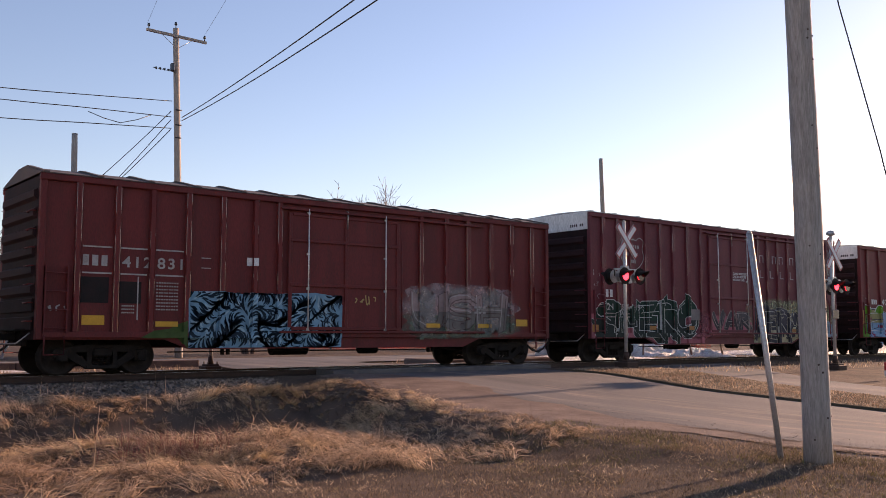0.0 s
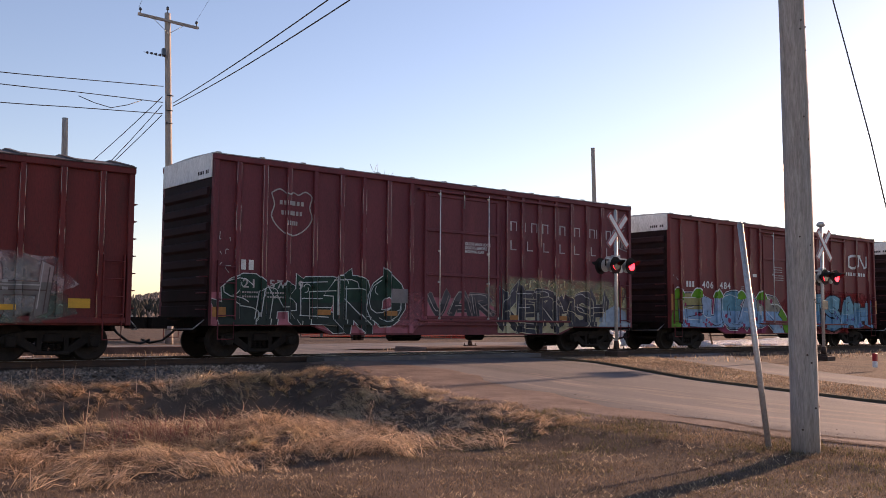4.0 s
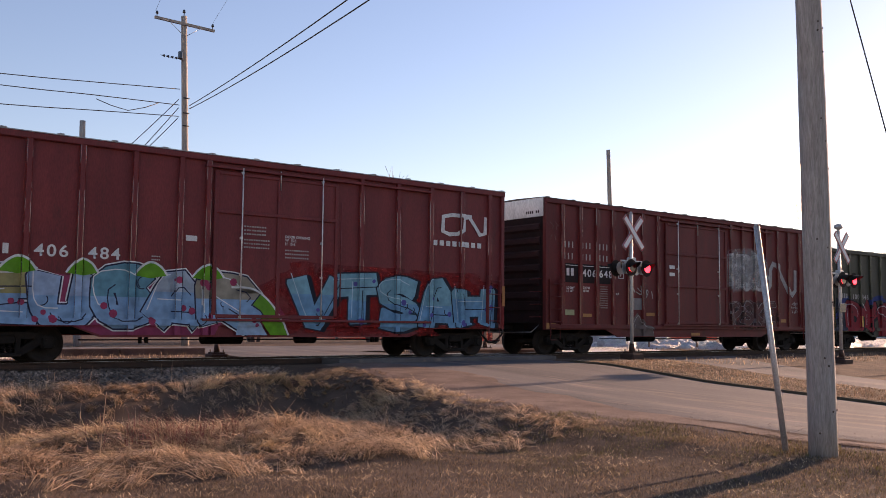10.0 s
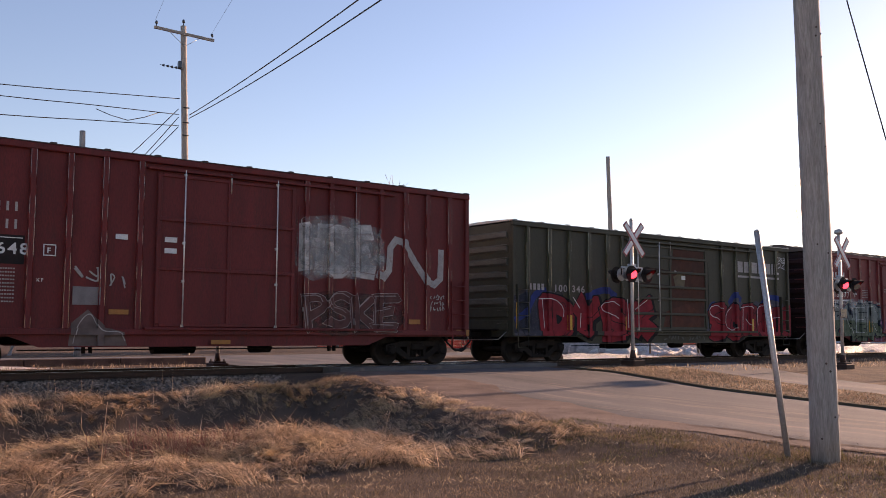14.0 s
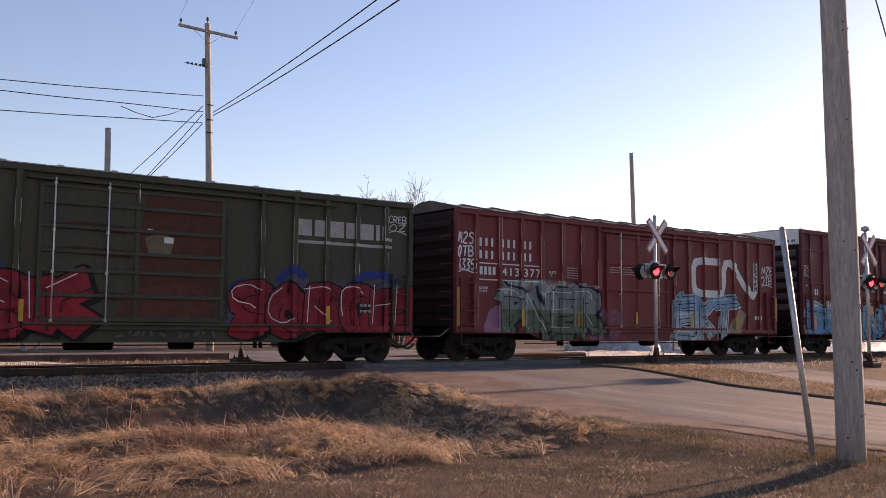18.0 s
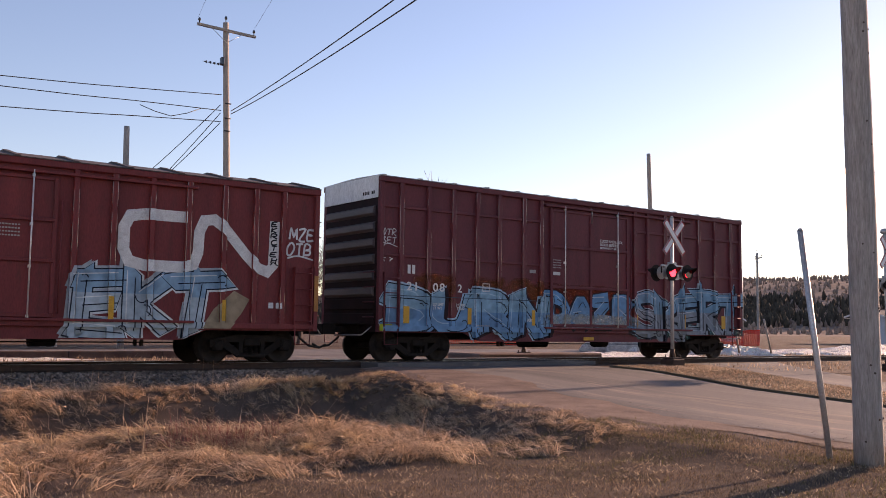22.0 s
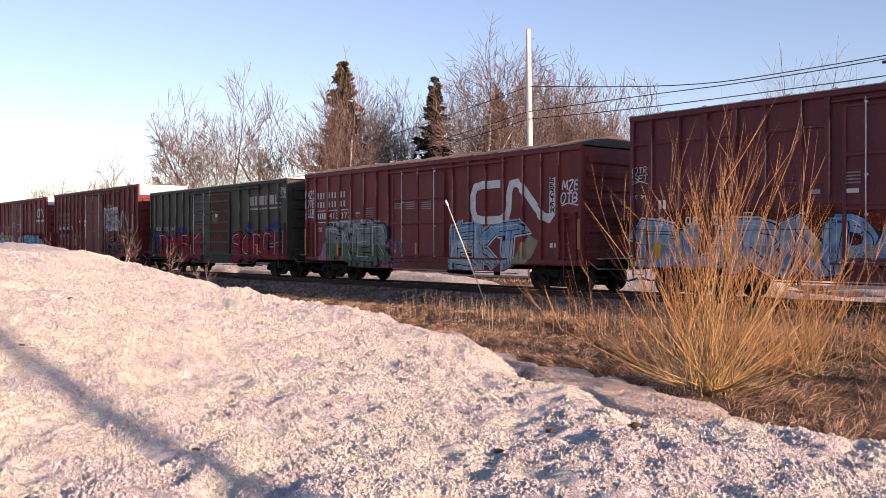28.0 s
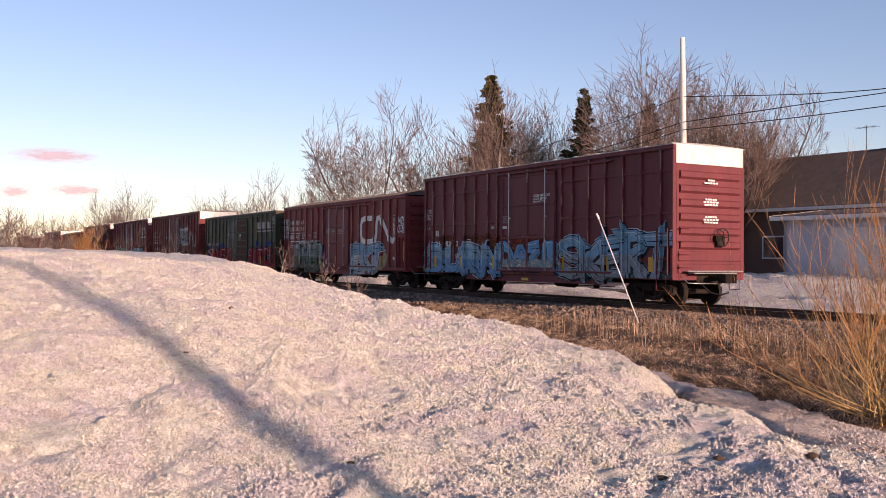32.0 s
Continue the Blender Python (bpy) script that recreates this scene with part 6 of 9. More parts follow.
            c = Vector((x0 + s * 0.22, 0.35, 2.15))
            ring = [(c.x, c.y + 0.28 * math.cos(t), c.z + 0.28 * math.sin(t)) for t in np.linspace(0, 2 * math.pi, 21)]
            g.tube(ring, 0.016, 5, caps=False)
            for t in np.linspace(0, 2 * math.pi, 6)[:5]:
                g.tube([c, (c.x, c.y + 0.28 * math.cos(t), c.z + 0.28 * math.sin(t))], 0.012, 4)
            g.box(x0, x0 + 0.2, 0.15, 0.5, 1.85, 2.2, 0.02)
            part("brake_wheel", g, "black", car)
        if top and e:
            g = Geo()
            for zc, rows_ in ((3.9, 2), (3.3, 3), (2.75, 3)):
                for q in range(rows_):
                    wd = (0.16, 0.3, 0.34)[q] if zc > 3.8 else (0.26, 0.34, 0.3)[q]
                    for j in range(5):
                        g.box(x0 + 0.078, x0 + 0.082, -wd + j * wd * 0.4, -wd + (j + 0.8) * wd * 0.4, zc - 0.085 * q, zc + 0.055 - 0.085 * q)
            part("small_print", g, "white", wall)["kind"] = "stuff"
            g = Geo()
            g.box(x0 + 0.02, x0 + 0.3, -1.2, 1.2, 1.06, 1.1, 0.005)
            part("end_walkway", g, "steel", car)
        part("coupler", shared("coupler", coupler_mesh), "black", car, at=pose(x0, 0, 0, 0, 0, 0 if e else 180))
        part("air_hose", shared("air_hose", hose_mesh), "cable", car, at=pose(x0, 0, 0, 0, 0, 0 if e else 180))
        g = Geo()
        a, b = sorted((x0 + s * 0.05, x0 + s * 0.62))
        g.tube([(x0 + s * 0.05, -1.3, 0.95), (x0 + s * 0.3, -1.2, 0.72), (x0 + s * 0.55, -0.2, 0.7)], 0.016, 5)
        part("uncoupling_lever", g, "steel", car)
    # underframe
    g = Geo()
    g.box(0.2, L - 0.2, -HALF + 0.07, HALF - 0.07, 0.92, 1.02)
    g.box(0.2, L - 0.2, -0.2, 0.2, 0.62, 0.93, 0.02)
    for x0 in np.linspace(3.8, L - 3.8, 7):
        g.box(x0 - 0.06, x0 + 0.06, -HALF + 0.08, HALF - 0.08, 0.7, 0.93)
    part("underframe", g, "black", car)
    g = Geo()
    g.tube([(L / 2 - 0.9, 0.7, 0.55), (L / 2 + 0.2, 0.7, 0.55)], 0.2, 14)
    part("air_reservoir", g, "black", car)
    g = Geo()
    g.tube([(L / 2 + 1.2, -0.55, 0.55), (L / 2 + 1.75, -0.55, 0.55)], 0.16, 12)
    part("brake_cylinder", g, "black", car)
    g = Geo()
    g.tube([(3.2, -0.9, 0.5), (L - 3.4, -0.9, 0.5)], 0.016, 5)
    for x0 in (4.6, L - 4.4):
        g.box(x0 - 0.03, x0 + 0.03, -1.0, -0.9, 0.42, 0.75)
        g.box(x0 + 0.12, x0 + 0.18, -1.0, -0.9, 0.42, 0.75)
    part("brake_rod", g, "black", car)
    truck(car, 1.6)
    truck(car, L - 1.55)
    TRAIN.append((car, start))
    return Side(car, L, posts, door, eave)


def even(a, b, n):
    return [a + (b - a) * i / (n - 1) for i in range(n)]


BLACK, CREAM, PINK = (0.02, 0.02, 0.024), (0.5, 0.46, 0.3), (0.42, 0.14, 0.17)
SKY, PALE = (0.17, 0.34, 0.47), (0.5, 0.55, 0.58)

# cars that have passed already, seen far off at the end
for k, (st, ev, mt, rf, tp) in enumerate(((-54.2, 5.0, "red_c", "flat", "endwhite"), (-36.2, 4.4, "red_a", "gable", None), (-17.9, 5.0, "red_b", "flat", "endwhite"))):
    sd = boxcar("rust-red boxcar further up the train", st, 15.6, ev, mt, even(0.8, 5.3, 6) + even(10.3, 14.8, 6), roof=rf, top=tp)
    letters(sd, "406 512", 1.0, 2.45, 0.24, width_scale=1.16)
    wild(sd, "RASE", 10.2, 14.6, 0.9, 1.9, SKY, BLACK, PALE, 0.22, 70 + k)

# dark red plate C car with a blue scroll piece
s = boxcar("dark red boxcar with a blue scrollwork graffiti panel", 0.0, 15.49, 4.42, "red_a", [0.83, 1.7, 2.52, 3.4, 4.29, 5.17, 5.85, 10.39, 11.32, 12.14, 13.05, 13.9, 14.76], rods=(6.66, 9.11), roof="gable", top=None, roofmat="rooftar", door_ribs=(3.35, 2.2))
for a, b in ((0.95, 1.6), (1.8, 2.42), (2.62, 3.3)):
    patch(s, a, 2.86, b - a, 0.035, "grey_letter", "lettering_bar")
    patch(s, a, 2.27, b - a, 0.035, "grey_letter", "lettering_bar")
bars(s, 0.95, 2.45, 0.62, 0.24, 3, 1, "grey_letter")
letters(s, "412", 1.84, 2.45, 0.24, "grey_letter", width_scale=1.16)
letters(s, "831", 2.66, 2.45, 0.24, "grey_letter", width_scale=1.16)
patch(s, 0.93, 1.62, 0.62, 0.58, "blackpatch", "stencil_field", 2)
patch(s, 1.8, 1.62, 0.5, 0.5, "blackpatch", "stencil_field", 2)
patch(s, 2.2, 1.25, 0.03, 0.98, "grey_letter", "lettering_bar")
bars(s, 2.65, 2.1, 0.55, 0.05, 5, 9, "grey_letter")
bars(s, 1.85, 1.55, 0.3, 0.05, 4, 3, "grey_letter")
for a, z, w in ((0.97, 1.13, 0.5), (2.65, 1.1, 0.55), (10.6, 1.12, 0.5), (12.55, 1.12, 0.45), (14.1, 1.18, 0.48)):
    patch(s, a, z, w, 0.21 if a in (0.97, 14.1) else 0.12, "yellow")
patch(s, 4.95, 2.62, 0.3, 0.2, "white", "placard")
for z in (2.5, 2.74):
    patch(s, 3.75, z, 0.24, 0.02, "grey_letter", "lettering_bar")
s.lay(fill([(3.45, 0.6), (3.42, 1.75), (3.6, 1.95), (4.3, 1.97), (5.0, 1.9), (5.9, 1.95), (6.9, 2.0), (7.55, 1.93), (7.75, 1.7), (7.72, 0.6)]), SKY, 0)
r = random.Random(5)
tris, pale = [], []
for row in range(15):
    for col in range(47):
        cx, cz = 3.5 + 0.09 * col + r.uniform(-0.04, 0.04), 0.65 + 0.09 * row + r.uniform(-0.04, 0.04)
        pts = [(cx, cz)]
        for _ in range(r.randint(3, 7)):
            x, z = pts[-1]
            way = 2.4 * math.sin(1.9 * x + 1.1 * math.sin(2.7 * z)) + 2.2 * math.sin(3.1 * z + 1.6 * math.sin(2.3 * x + 0.5)) + 1.2
            pts.append((min(max(x + 0.055 * math.cos(way), 3.46), 7.72), min(max(z + 0.055 * math.sin(way), 0.6), 1.93)))
        m = len(pts)
        (pale if r.random() < 0.16 else tris).extend(stroke(pts, [0.012 + 0.04 * math.sin(math.pi * k / (m - 1)) for k in range(m)]))
for _ in range(26):
    cx, cz, a0, rad, turn = r.uniform(3.6, 7.5), r.uniform(0.75, 1.8), r.uniform(0, 6.28), r.uniform(0.1, 0.2), r.choice((-1, 1))
    tris += stroke([(cx + rad * (1 - k / 20) * math.cos(a0 + turn * k * 0.33), cz + rad * (1 - k / 20) * math.sin(a0 + turn * k * 0.33)) for k in range(15)], 0.036)
s.lay(pale, (0.32, 0.5, 0.6), 1, "graffiti_line", stuff=True)
s.lay(tris, (0.012, 0.03, 0.05), 1.2, "graffiti_line", stuff=True)
s.lay(fill([(2.3, 0.85), (2.6, 1.0), (3.0, 1.05), (3.42, 1.25), (3.42, 0.6), (3.0, 0.75)]), (0.06, 0.1, 0.03), 0)
mist(s, 9.95, 13.85, 1.45, 2.3, (0.5, 0.36, 0.36), 81, 0.2, 0.4)
mist(s, 10.0, 13.85, 0.85, 1.55, (0.2, 0.24, 0.19), 82, 0.1, 0.42)
for a, b in ((10.15, 10.9), (11.35, 12.1), (12.75, 13.45)):
    mist(s, a, b, 1.0, 2.2, (0.42, 0.38, 0.36), 83 + int(a), 0.9, 0.4)
wild(s, "USH", 10.1, 13.7, 1.0, 2.15, (0.2, 0.18, 0.165), (0.1, 0.06, 0.055), (0.5, 0.46, 0.44), 0.24, 8, second=(0.36, 0.27, 0.26), edge=0.018)
scrawl(s, 8.05, 8.85, 1.7, 2.0, (0.5, 0.35, 0.15), 3, 1)
scrawl(s, 0.25, 0.7, 1.4, 1.6, "grey_letter", 4, 1)
bars(s, 12.4, 1.7, 0.5, 0.1, 2, 2, "white")

# maroon high-cube with a shield and wide-spaced lettering
s = boxcar("maroon high-cube boxcar with a white outlined shield", 17.45, 15.77, 5.02, "red_b", [0.68, 1.42, 2.11, 2.91, 3.74, 4.46, 5.3, 6.1, 9.87, 10.52, 11.26, 12.03, 12.77, 13.53, 14.27, 15.06], (6.58, 9.48), (7.1, 9.01), door_ribs=(3.6, 2.32))
shield = [(1.61, 4.2), (1.85, 4.32), (2.1, 4.2), (2.25, 4.26), (2.4, 4.2), (2.6, 4.3), (2.81, 4.18), (2.74, 3.9), (2.82, 3.6), (2.6, 3.3), (2.22, 3.13), (1.85, 3.3), (1.62, 3.6), (1.7, 3.9), (1.61, 4.2)]
s.lay(stroke(curve(shield, 3), 0.035), "grey_letter", 5, "emblem")
for z, a, b in ((3.92, 1.85, 2.6), (3.66, 1.9, 2.55), (3.4, 2.05, 2.4)):
    bars(s, a, z, b - a, 0.11, 6, 1, "grey_letter")
bars(s, 0.8, 2.2, 0.42, 0.25, 2)
letters(s, "21", 0.86, 1.76, 0.21, "grey_letter", width_scale=1.16)
letters(s, "57", 1.6, 1.76, 0.21, "grey_letter", width_scale=1.16)
letters(s, "9", 2.45, 1.76, 0.21, "grey_letter")
bars(s, 0.85, 1.62, 0.45, 0.07, 4, 2)
bars(s, 1.55, 1.62, 0.5, 0.07, 4, 2)
word_x = [10.0, 10.62, 10.9, 11.4, 12.2, 12.9, 13.65, 14.0, 14.48]
tris = []
for q in word_x:
    tris += rect(q, q + (0.04 if q in (10.62, 14.0) else 0.055), 3.8, 4.1)
    if q not in (10.62, 14.0):
        tris += rect(q + 0.24, q + 0.28, 3.8, 4.1) + rect(q, q + 0.28, 4.07, 4.1)
for q in (10.0, 10.72, 11.45, 12.2, 12.9, 13.72, 14.5):
    tris += rect(q, q + 0.05, 3.2, 3.5) + rect(q, q + 0.26, 3.2, 3.235)
s.lay(tris, (0.5, 0.45, 0.45), 6, "lettering_bar", stuff=True)
letters(s, "CLOSE AND LOCK\nDOORS BEFORE\nMOVING CAR", 8.1, 3.24, 0.085)
patch(s, 5.42, 1.46, 0.6, 0.4, "panelgrey", "placard")
s.lay(fill([(-0.0, 0.8), (0.0, 1.62), (1.2, 1.66), (3.6, 1.6), (5.3, 1.62), (6.2, 1.4), (6.6, 1.66), (9.3, 1.6), (9.3, 0.99), (6.5, 0.9), (6.2, 0.62), (3.6, 0.62), (2.9, 0.82)]), PINK, 0, "graffiti_cloud")
wild(s, "SMERO", 0.35, 5.8, 0.66, 2.1, (0.03, 0.042, 0.037), (0.6, 0.62, 0.6), (0.6, 0.62, 0.6), 0.5, 21, second=(0.02, 0.05, 0.036), edge=0.026, spikes=1.0, lines=(0.5, 0.54, 0.5))
mist(s, 5.3, 6.6, 0.8, 1.7, (0.42, 0.15, 0.17), 24, 0.5)
wild(s, "VAR", 6.7, 9.2, 1.05, 1.85, (0.055, 0.05, 0.055), (0.3, 0.22, 0.2), (0.45, 0.4, 0.36), 0.22, 22, edge=0.018)
mist(s, 9.4, 15.4, 1.4, 2.3, (0.5, 0.47, 0.3), 25, 0.1, 0.3)
top = [(9.45, 0.9)]
r = random.Random(9)
for i in range(15):
    top += [(9.45 + i * 0.42, 1.55 + r.uniform(0, 0.15)), (9.45 + i * 0.42 + 0.2, 1.9 + r.uniform(0, 0.3))]
s.lay(fill(top + [(15.65, 1.5), (15.65, 0.82), (12.8, 0.82), (12.2, 0.62), (9.5, 0.62)]), CREAM, 0, "graffiti_cloud")
wild(s, "KERMSH", 9.5, 14.5, 0.68, 1.95, (0.06, 0.06, 0.075), (0.56, 0.52, 0.38), (0.6, 0.6, 0.56), 0.36, 23, second=(0.09, 0.085, 0.1), edge=0.022, spikes=1.1)
s.lay(fill([(14.0, 0.82), (14.3, 1.3), (14.9, 1.55), (15.5, 1.35), (15.65, 1.0), (15.65, 0.82)]), (0.33, 0.42, 0.5), 4)
scrawl(s, 10.6, 12.6, 2.0, 2.3, CREAM, 12, 1)
tag(s, ("TEC", "OK", "MADAM"), 14.85, 15.6, 3.5, 4.6, (0.36, 0.33, 0.32), 13, 0.035)
scrawl(s, 0.1, 0.6, 2.0, 3.2, "grey_letter", 14, 3, 0.02)
for a, z in ((9.9, 1.03), (12.1, 1.03), (3.0, 1.1), (5.2, 1.1)):
    patch(s, a, z, 0.45, 0.14, "orange")
patch(s, 15.2, 1.5, 0.1, 0.72, "orange")
patch(s, 0.02, 1.02, 0.4, 0.24, "orange")

# red high-cube with a pale blue and green piece
s = boxcar("red high-cube boxcar with a pale blue bubble-letter piece", 35.42, 15.56, 4.97, "red_c", [0.72, 1.84, 2.96, 4.15, 5.26, 5.95, 10.38, 11.6, 12.76, 13.92, 14.98], (6.1, 9.62), (6.82, 9.11), door_ribs=(3.62,))
bars(s, 1.02, 2.33, 0.55, 0.22, 3)
letters(s, "406", 2.02, 2.32, 0.25, width_scale=1.16)
letters(s, "484", 3.16, 2.32, 0.25, width_scale=1.16)
bars(s, 4.6, 2.42, 0.22, 0.05, 3, 2)
logo = [(14.3, 4.12), (13.55, 4.12), (13.22, 4.05), (13.2, 3.62), (13.45, 3.55), (13.75, 3.57), (13.95, 3.7), (13.98, 4.05), (14.2, 4.1), (14.42, 3.85), (14.62, 3.6), (14.82, 3.65), (14.84, 4.15)]
s.lay(stroke(logo, 0.11), "white", 6, "emblem")
bars(s, 12.85, 3.2, 1.9, 0.15, 8)
bars(s, 6.9, 3.28, 0.62, 0.06, 5, 3)
bars(s, 6.9, 2.95, 0.72, 0.06, 6, 3)
letters(s, "DOOR OPENING\nW  15-6\nH  15-6", 8.05, 3.08, 0.065)
bars(s, 8.05, 2.75, 0.7, 0.06, 6, 3)
patch(s, 5.42, 2.85, 0.28, 0.13, "white", "placard")
patch(s, 0.0, 1.44, 0.12, 0.6, "orange")
patch(s, 15.45, 1.5, 0.1, 0.6, "orange")
MAG, GREEN2 = (0.3, 0.05, 0.11), (0.12, 0.3, 0.03)
s.lay(fill([(0.02, 0.82), (0.02, 1.2), (0.3, 1.9), (0.7, 2.1), (1.0, 2.0), (1.3, 1.0), (1.2, 0.82)]), GREEN2, 1)
s.lay(fill([(0.5, 0.82), (0.8, 1.7), (1.2, 2.1), (2.0, 2.0), (3.0, 1.9), (4.2, 2.0), (5.6, 2.1), (7.8, 1.5), (8.2, 1.0), (6.4, 1.0), (6.2, 0.62), (3.5, 0.62), (2.9, 0.82)]), MAG, 0, "graffiti_cloud")
wild(s, "EUGAR", 0.75, 7.2, 0.66, 2.15, (0.23, 0.4, 0.6), (0.03, 0.03, 0.06), (0.74, 0.76, 0.76), 0.62, 31, second=[(0.36, 0.32, 0.14), (0.33, 0.45, 0.62), (0.12, 0.3, 0.38), (0.36, 0.44, 0.52), (0.31, 0.28, 0.22)], edge=0.036, dots=(0.36, 0.05, 0.11), halo=0.03, spikes=0.25, lap=1.2)
for a, wd in ((0.15, 0.7), (1.3, 0.8), (2.7, 0.7), (4.2, 0.8), (5.6, 0.8)):
    hump = curve([(a, 1.98), (a + 0.22 * wd, 2.18), (a + 0.5 * wd, 2.3), (a + 0.8 * wd, 2.2), (a + wd, 2.0)], 4)
    s.lay(fill(hump + [(a + 0.5 * wd, 1.92)]), (0.12, 0.34, 0.02), 5, "graffiti_leaf")
    s.lay(stroke(hump, 0.05), (0.72, 0.75, 0.72), 5.2, "graffiti_line", stuff=True)
r = random.Random(3)
arch = curve([(6.6, 1.78), (7.2, 1.75), (7.7, 1.4), (8.05, 0.9), (8.2, 0.62)], 5)
s.lay(fill(arch + [(7.7, 0.62), (7.3, 1.1), (6.7, 1.3)]), (0.12, 0.34, 0.02), 3, "graffiti_leaf")
s.lay(stroke(arch, 0.05), (0.72, 0.75, 0.72), 5.2, "graffiti_line", stuff=True)
s.lay(fill([(6.75, 0.62), (6.85, 1.2), (7.3, 1.05), (7.6, 0.62)]), (0.33, 0.46, 0.6), 4)
mist(s, 7.9, 15.3, 0.7, 2.35, (0.36, 0.03, 0.028), 36, 0.1, 0.4)
wild(s, "VTSAH", 8.3, 15.1, 0.66, 2.25, (0.15, 0.34, 0.52), (0.015, 0.02, 0.035), (0.46, 0.62, 0.7), 0.5, 33, second=(0.19, 0.4, 0.48), edge=0.04, deep=(0.015, 0.02, 0.03), shift=(0.1, -0.02), dots=(0.1, 0.09, 0.32), spikes=0.2)
scrawl(s, 0.25, 0.6, 2.5, 2.75, "grey_letter", 15, 1, 0.02)

# weathered red high-cube with faded lettering and a white roller piece
s = boxcar("weathered red high-cube boxcar with a white block piece", 52.74, 15.45, 4.98, "red_a", [0.79, 1.63, 2.43, 3.23, 4.01, 4.78, 5.6, 9.98, 10.72, 11.54, 12.33, 13.16, 13.94, 14.74], (5.99, 9.63), (6.64, 9.09), roof="flat", top="endwhite", roofmat="rooftar", door_ribs=(3.54, 2.38))
for z, xs in ((3.46, (0.9, 1.72, 2.55)), (3.08, (0.88, 1.72, 2.55))):
    for a in xs:
        bars(s, a, z, 0.52, 0.2, 3, 1, "grey_letter", 0.7)
for a in (0.95, 1.72, 2.52):
    patch(s, a, 2.33, 0.6, 0.62, "blackpatch", "stencil_field", 2)
    patch(s, a, 2.88, 0.56, 0.02, "white", "lettering_bar", 4)
bars(s, 0.99, 2.55, 0.4, 0.24, 2)
letters(s, "406", 1.74, 2.55, 0.23, proud=0.004, width_scale=1.16)
letters(s, "648", 2.55, 2.55, 0.23, proud=0.004, width_scale=1.16)
letters(s, "LD LMT\nLT WT", 1.0, 2.12, 0.075)
letters(s, "216700\n60300", 1.77, 2.14, 0.075)
bars(s, 2.6, 2.22, 0.36, 0.05, 4, 10)
for z in (2.54, 2.77):
    patch(s, 3.5, z, 0.27, 0.025, "white", "lettering_bar")
for q in (3.5, 3.745):
    patch(s, q, 2.54, 0.025, 0.25, "white", "lettering_bar")
letters(s, "F", 3.58, 2.6, 0.12)
letters(s, "X F", 3.38, 1.98, 0.07)
patch(s, 0.93, 1.27, 0.42, 0.18, (0.42, 0.45, 0.25), "placard")
for a, z, w, h in ((1.72, 1.22, 0.45, 0.11), (4.95, 1.3, 0.45, 0.11), (0.0, 0.83, 0.5, 0.18), (7.4, 0.62, 0.5, 0.1), (13.3, 1.15, 0.4, 0.13), (15.0, 0.83, 0.43, 0.17)):
    patch(s, a, z, w, h, "orange")
patch(s, 4.15, 1.5, 0.58, 0.4, "panelgrey", "placard")
for z in (2.74, 3.0):
    patch(s, 6.18, z, 0.3, 0.12, "white", "placard")
patch(s, 5.05, 3.0, 0.28, 0.12, "white", "placard")
s.lay(fill([(4.1, 0.6), (4.15, 1.1), (4.5, 1.4), (4.9, 1.0), (5.3, 0.9), (5.4, 0.6)]), (0.16, 0.12, 0.11), 0)
s.lay(stroke(curve([(4.2, 0.65), (4.3, 1.05), (4.55, 1.3), (4.8, 0.95), (5.2, 0.9), (5.35, 0.7)], 5), 0.02), "grey_letter", 3, "graffiti_line")
scrawl(s, 4.1, 4.75, 2.0, 2.35, "grey_letter", 41, 1, 0.04)
scrawl(s, 4.95, 5.45, 1.85, 2.3, "grey_letter", 42, 1, 0.03)
scrawl(s, 0.2, 0.7, 3.6, 4.3, (0.2, 0.08, 0.07), 43, 2, 0.03)
mist(s, 9.8, 12.2, 2.4, 3.85, (0.52, 0.5, 0.48), 45, 0.6, 0.36)
wild(s, "HSE", 9.85, 12.15, 2.35, 3.85, (0.52, 0.5, 0.48), (0.3, 0.22, 0.21), (0.62, 0.6, 0.58), 0.34, 46, second=(0.6, 0.58, 0.56), edge=0.018, spikes=0.2)
mist(s, 9.8, 12.2, 2.5, 3.7, (0.52, 0.5, 0.48), 47, 3.2, 0.2)
half = [(12.2, 2.5), (12.45, 2.42), (12.62, 2.62), (12.66, 3.25), (12.85, 3.48), (13.12, 3.42), (13.5, 2.9), (13.95, 2.35), (14.2, 2.28), (14.42, 2.45), (14.45, 3.3)]
s.lay(stroke(half, 0.2), "grey_letter", 3, "emblem")
mist(s, 10.0, 12.9, 0.9, 1.9, (0.16, 0.1, 0.09), 48, 0.1, 0.36)
wild(s, "PSKE", 9.95, 12.9, 0.95, 1.95, (0.13, 0.06, 0.055), (0.42, 0.36, 0.34), (0.34, 0.28, 0.27), 0.2, 49, second=(0.12, 0.05, 0.045), edge=0.014, spikes=0.8, lines=(0.13, 0.06, 0.055))
scrawl(s, 14.05, 14.6, 1.5, 2.0, "grey_letter", 44, 3, 0.025)

# olive green car with red pieces
s = boxcar("olive green boxcar with large red graffiti letters", 69.95, 15.28, 4.37, "green", [0.65, 1.6, 2.52, 3.44, 4.34, 5.08, 10.75, 11.66, 12.59, 13.5, 14.41], (5.5, 9.75), (5.81, 6.96), roof="flat", top=None, roofmat="roof", ribmat="greyrib", endmat="green", door_ribs=(3.61, 3.09, 2.56, 2.14, 1.6))
bars(s, 0.72, 2.26, 0.72, 0.2, 4, 1, "grey_letter")
letters(s, "100", 1.82, 2.24, 0.21, "grey_letter", width_scale=1.16)
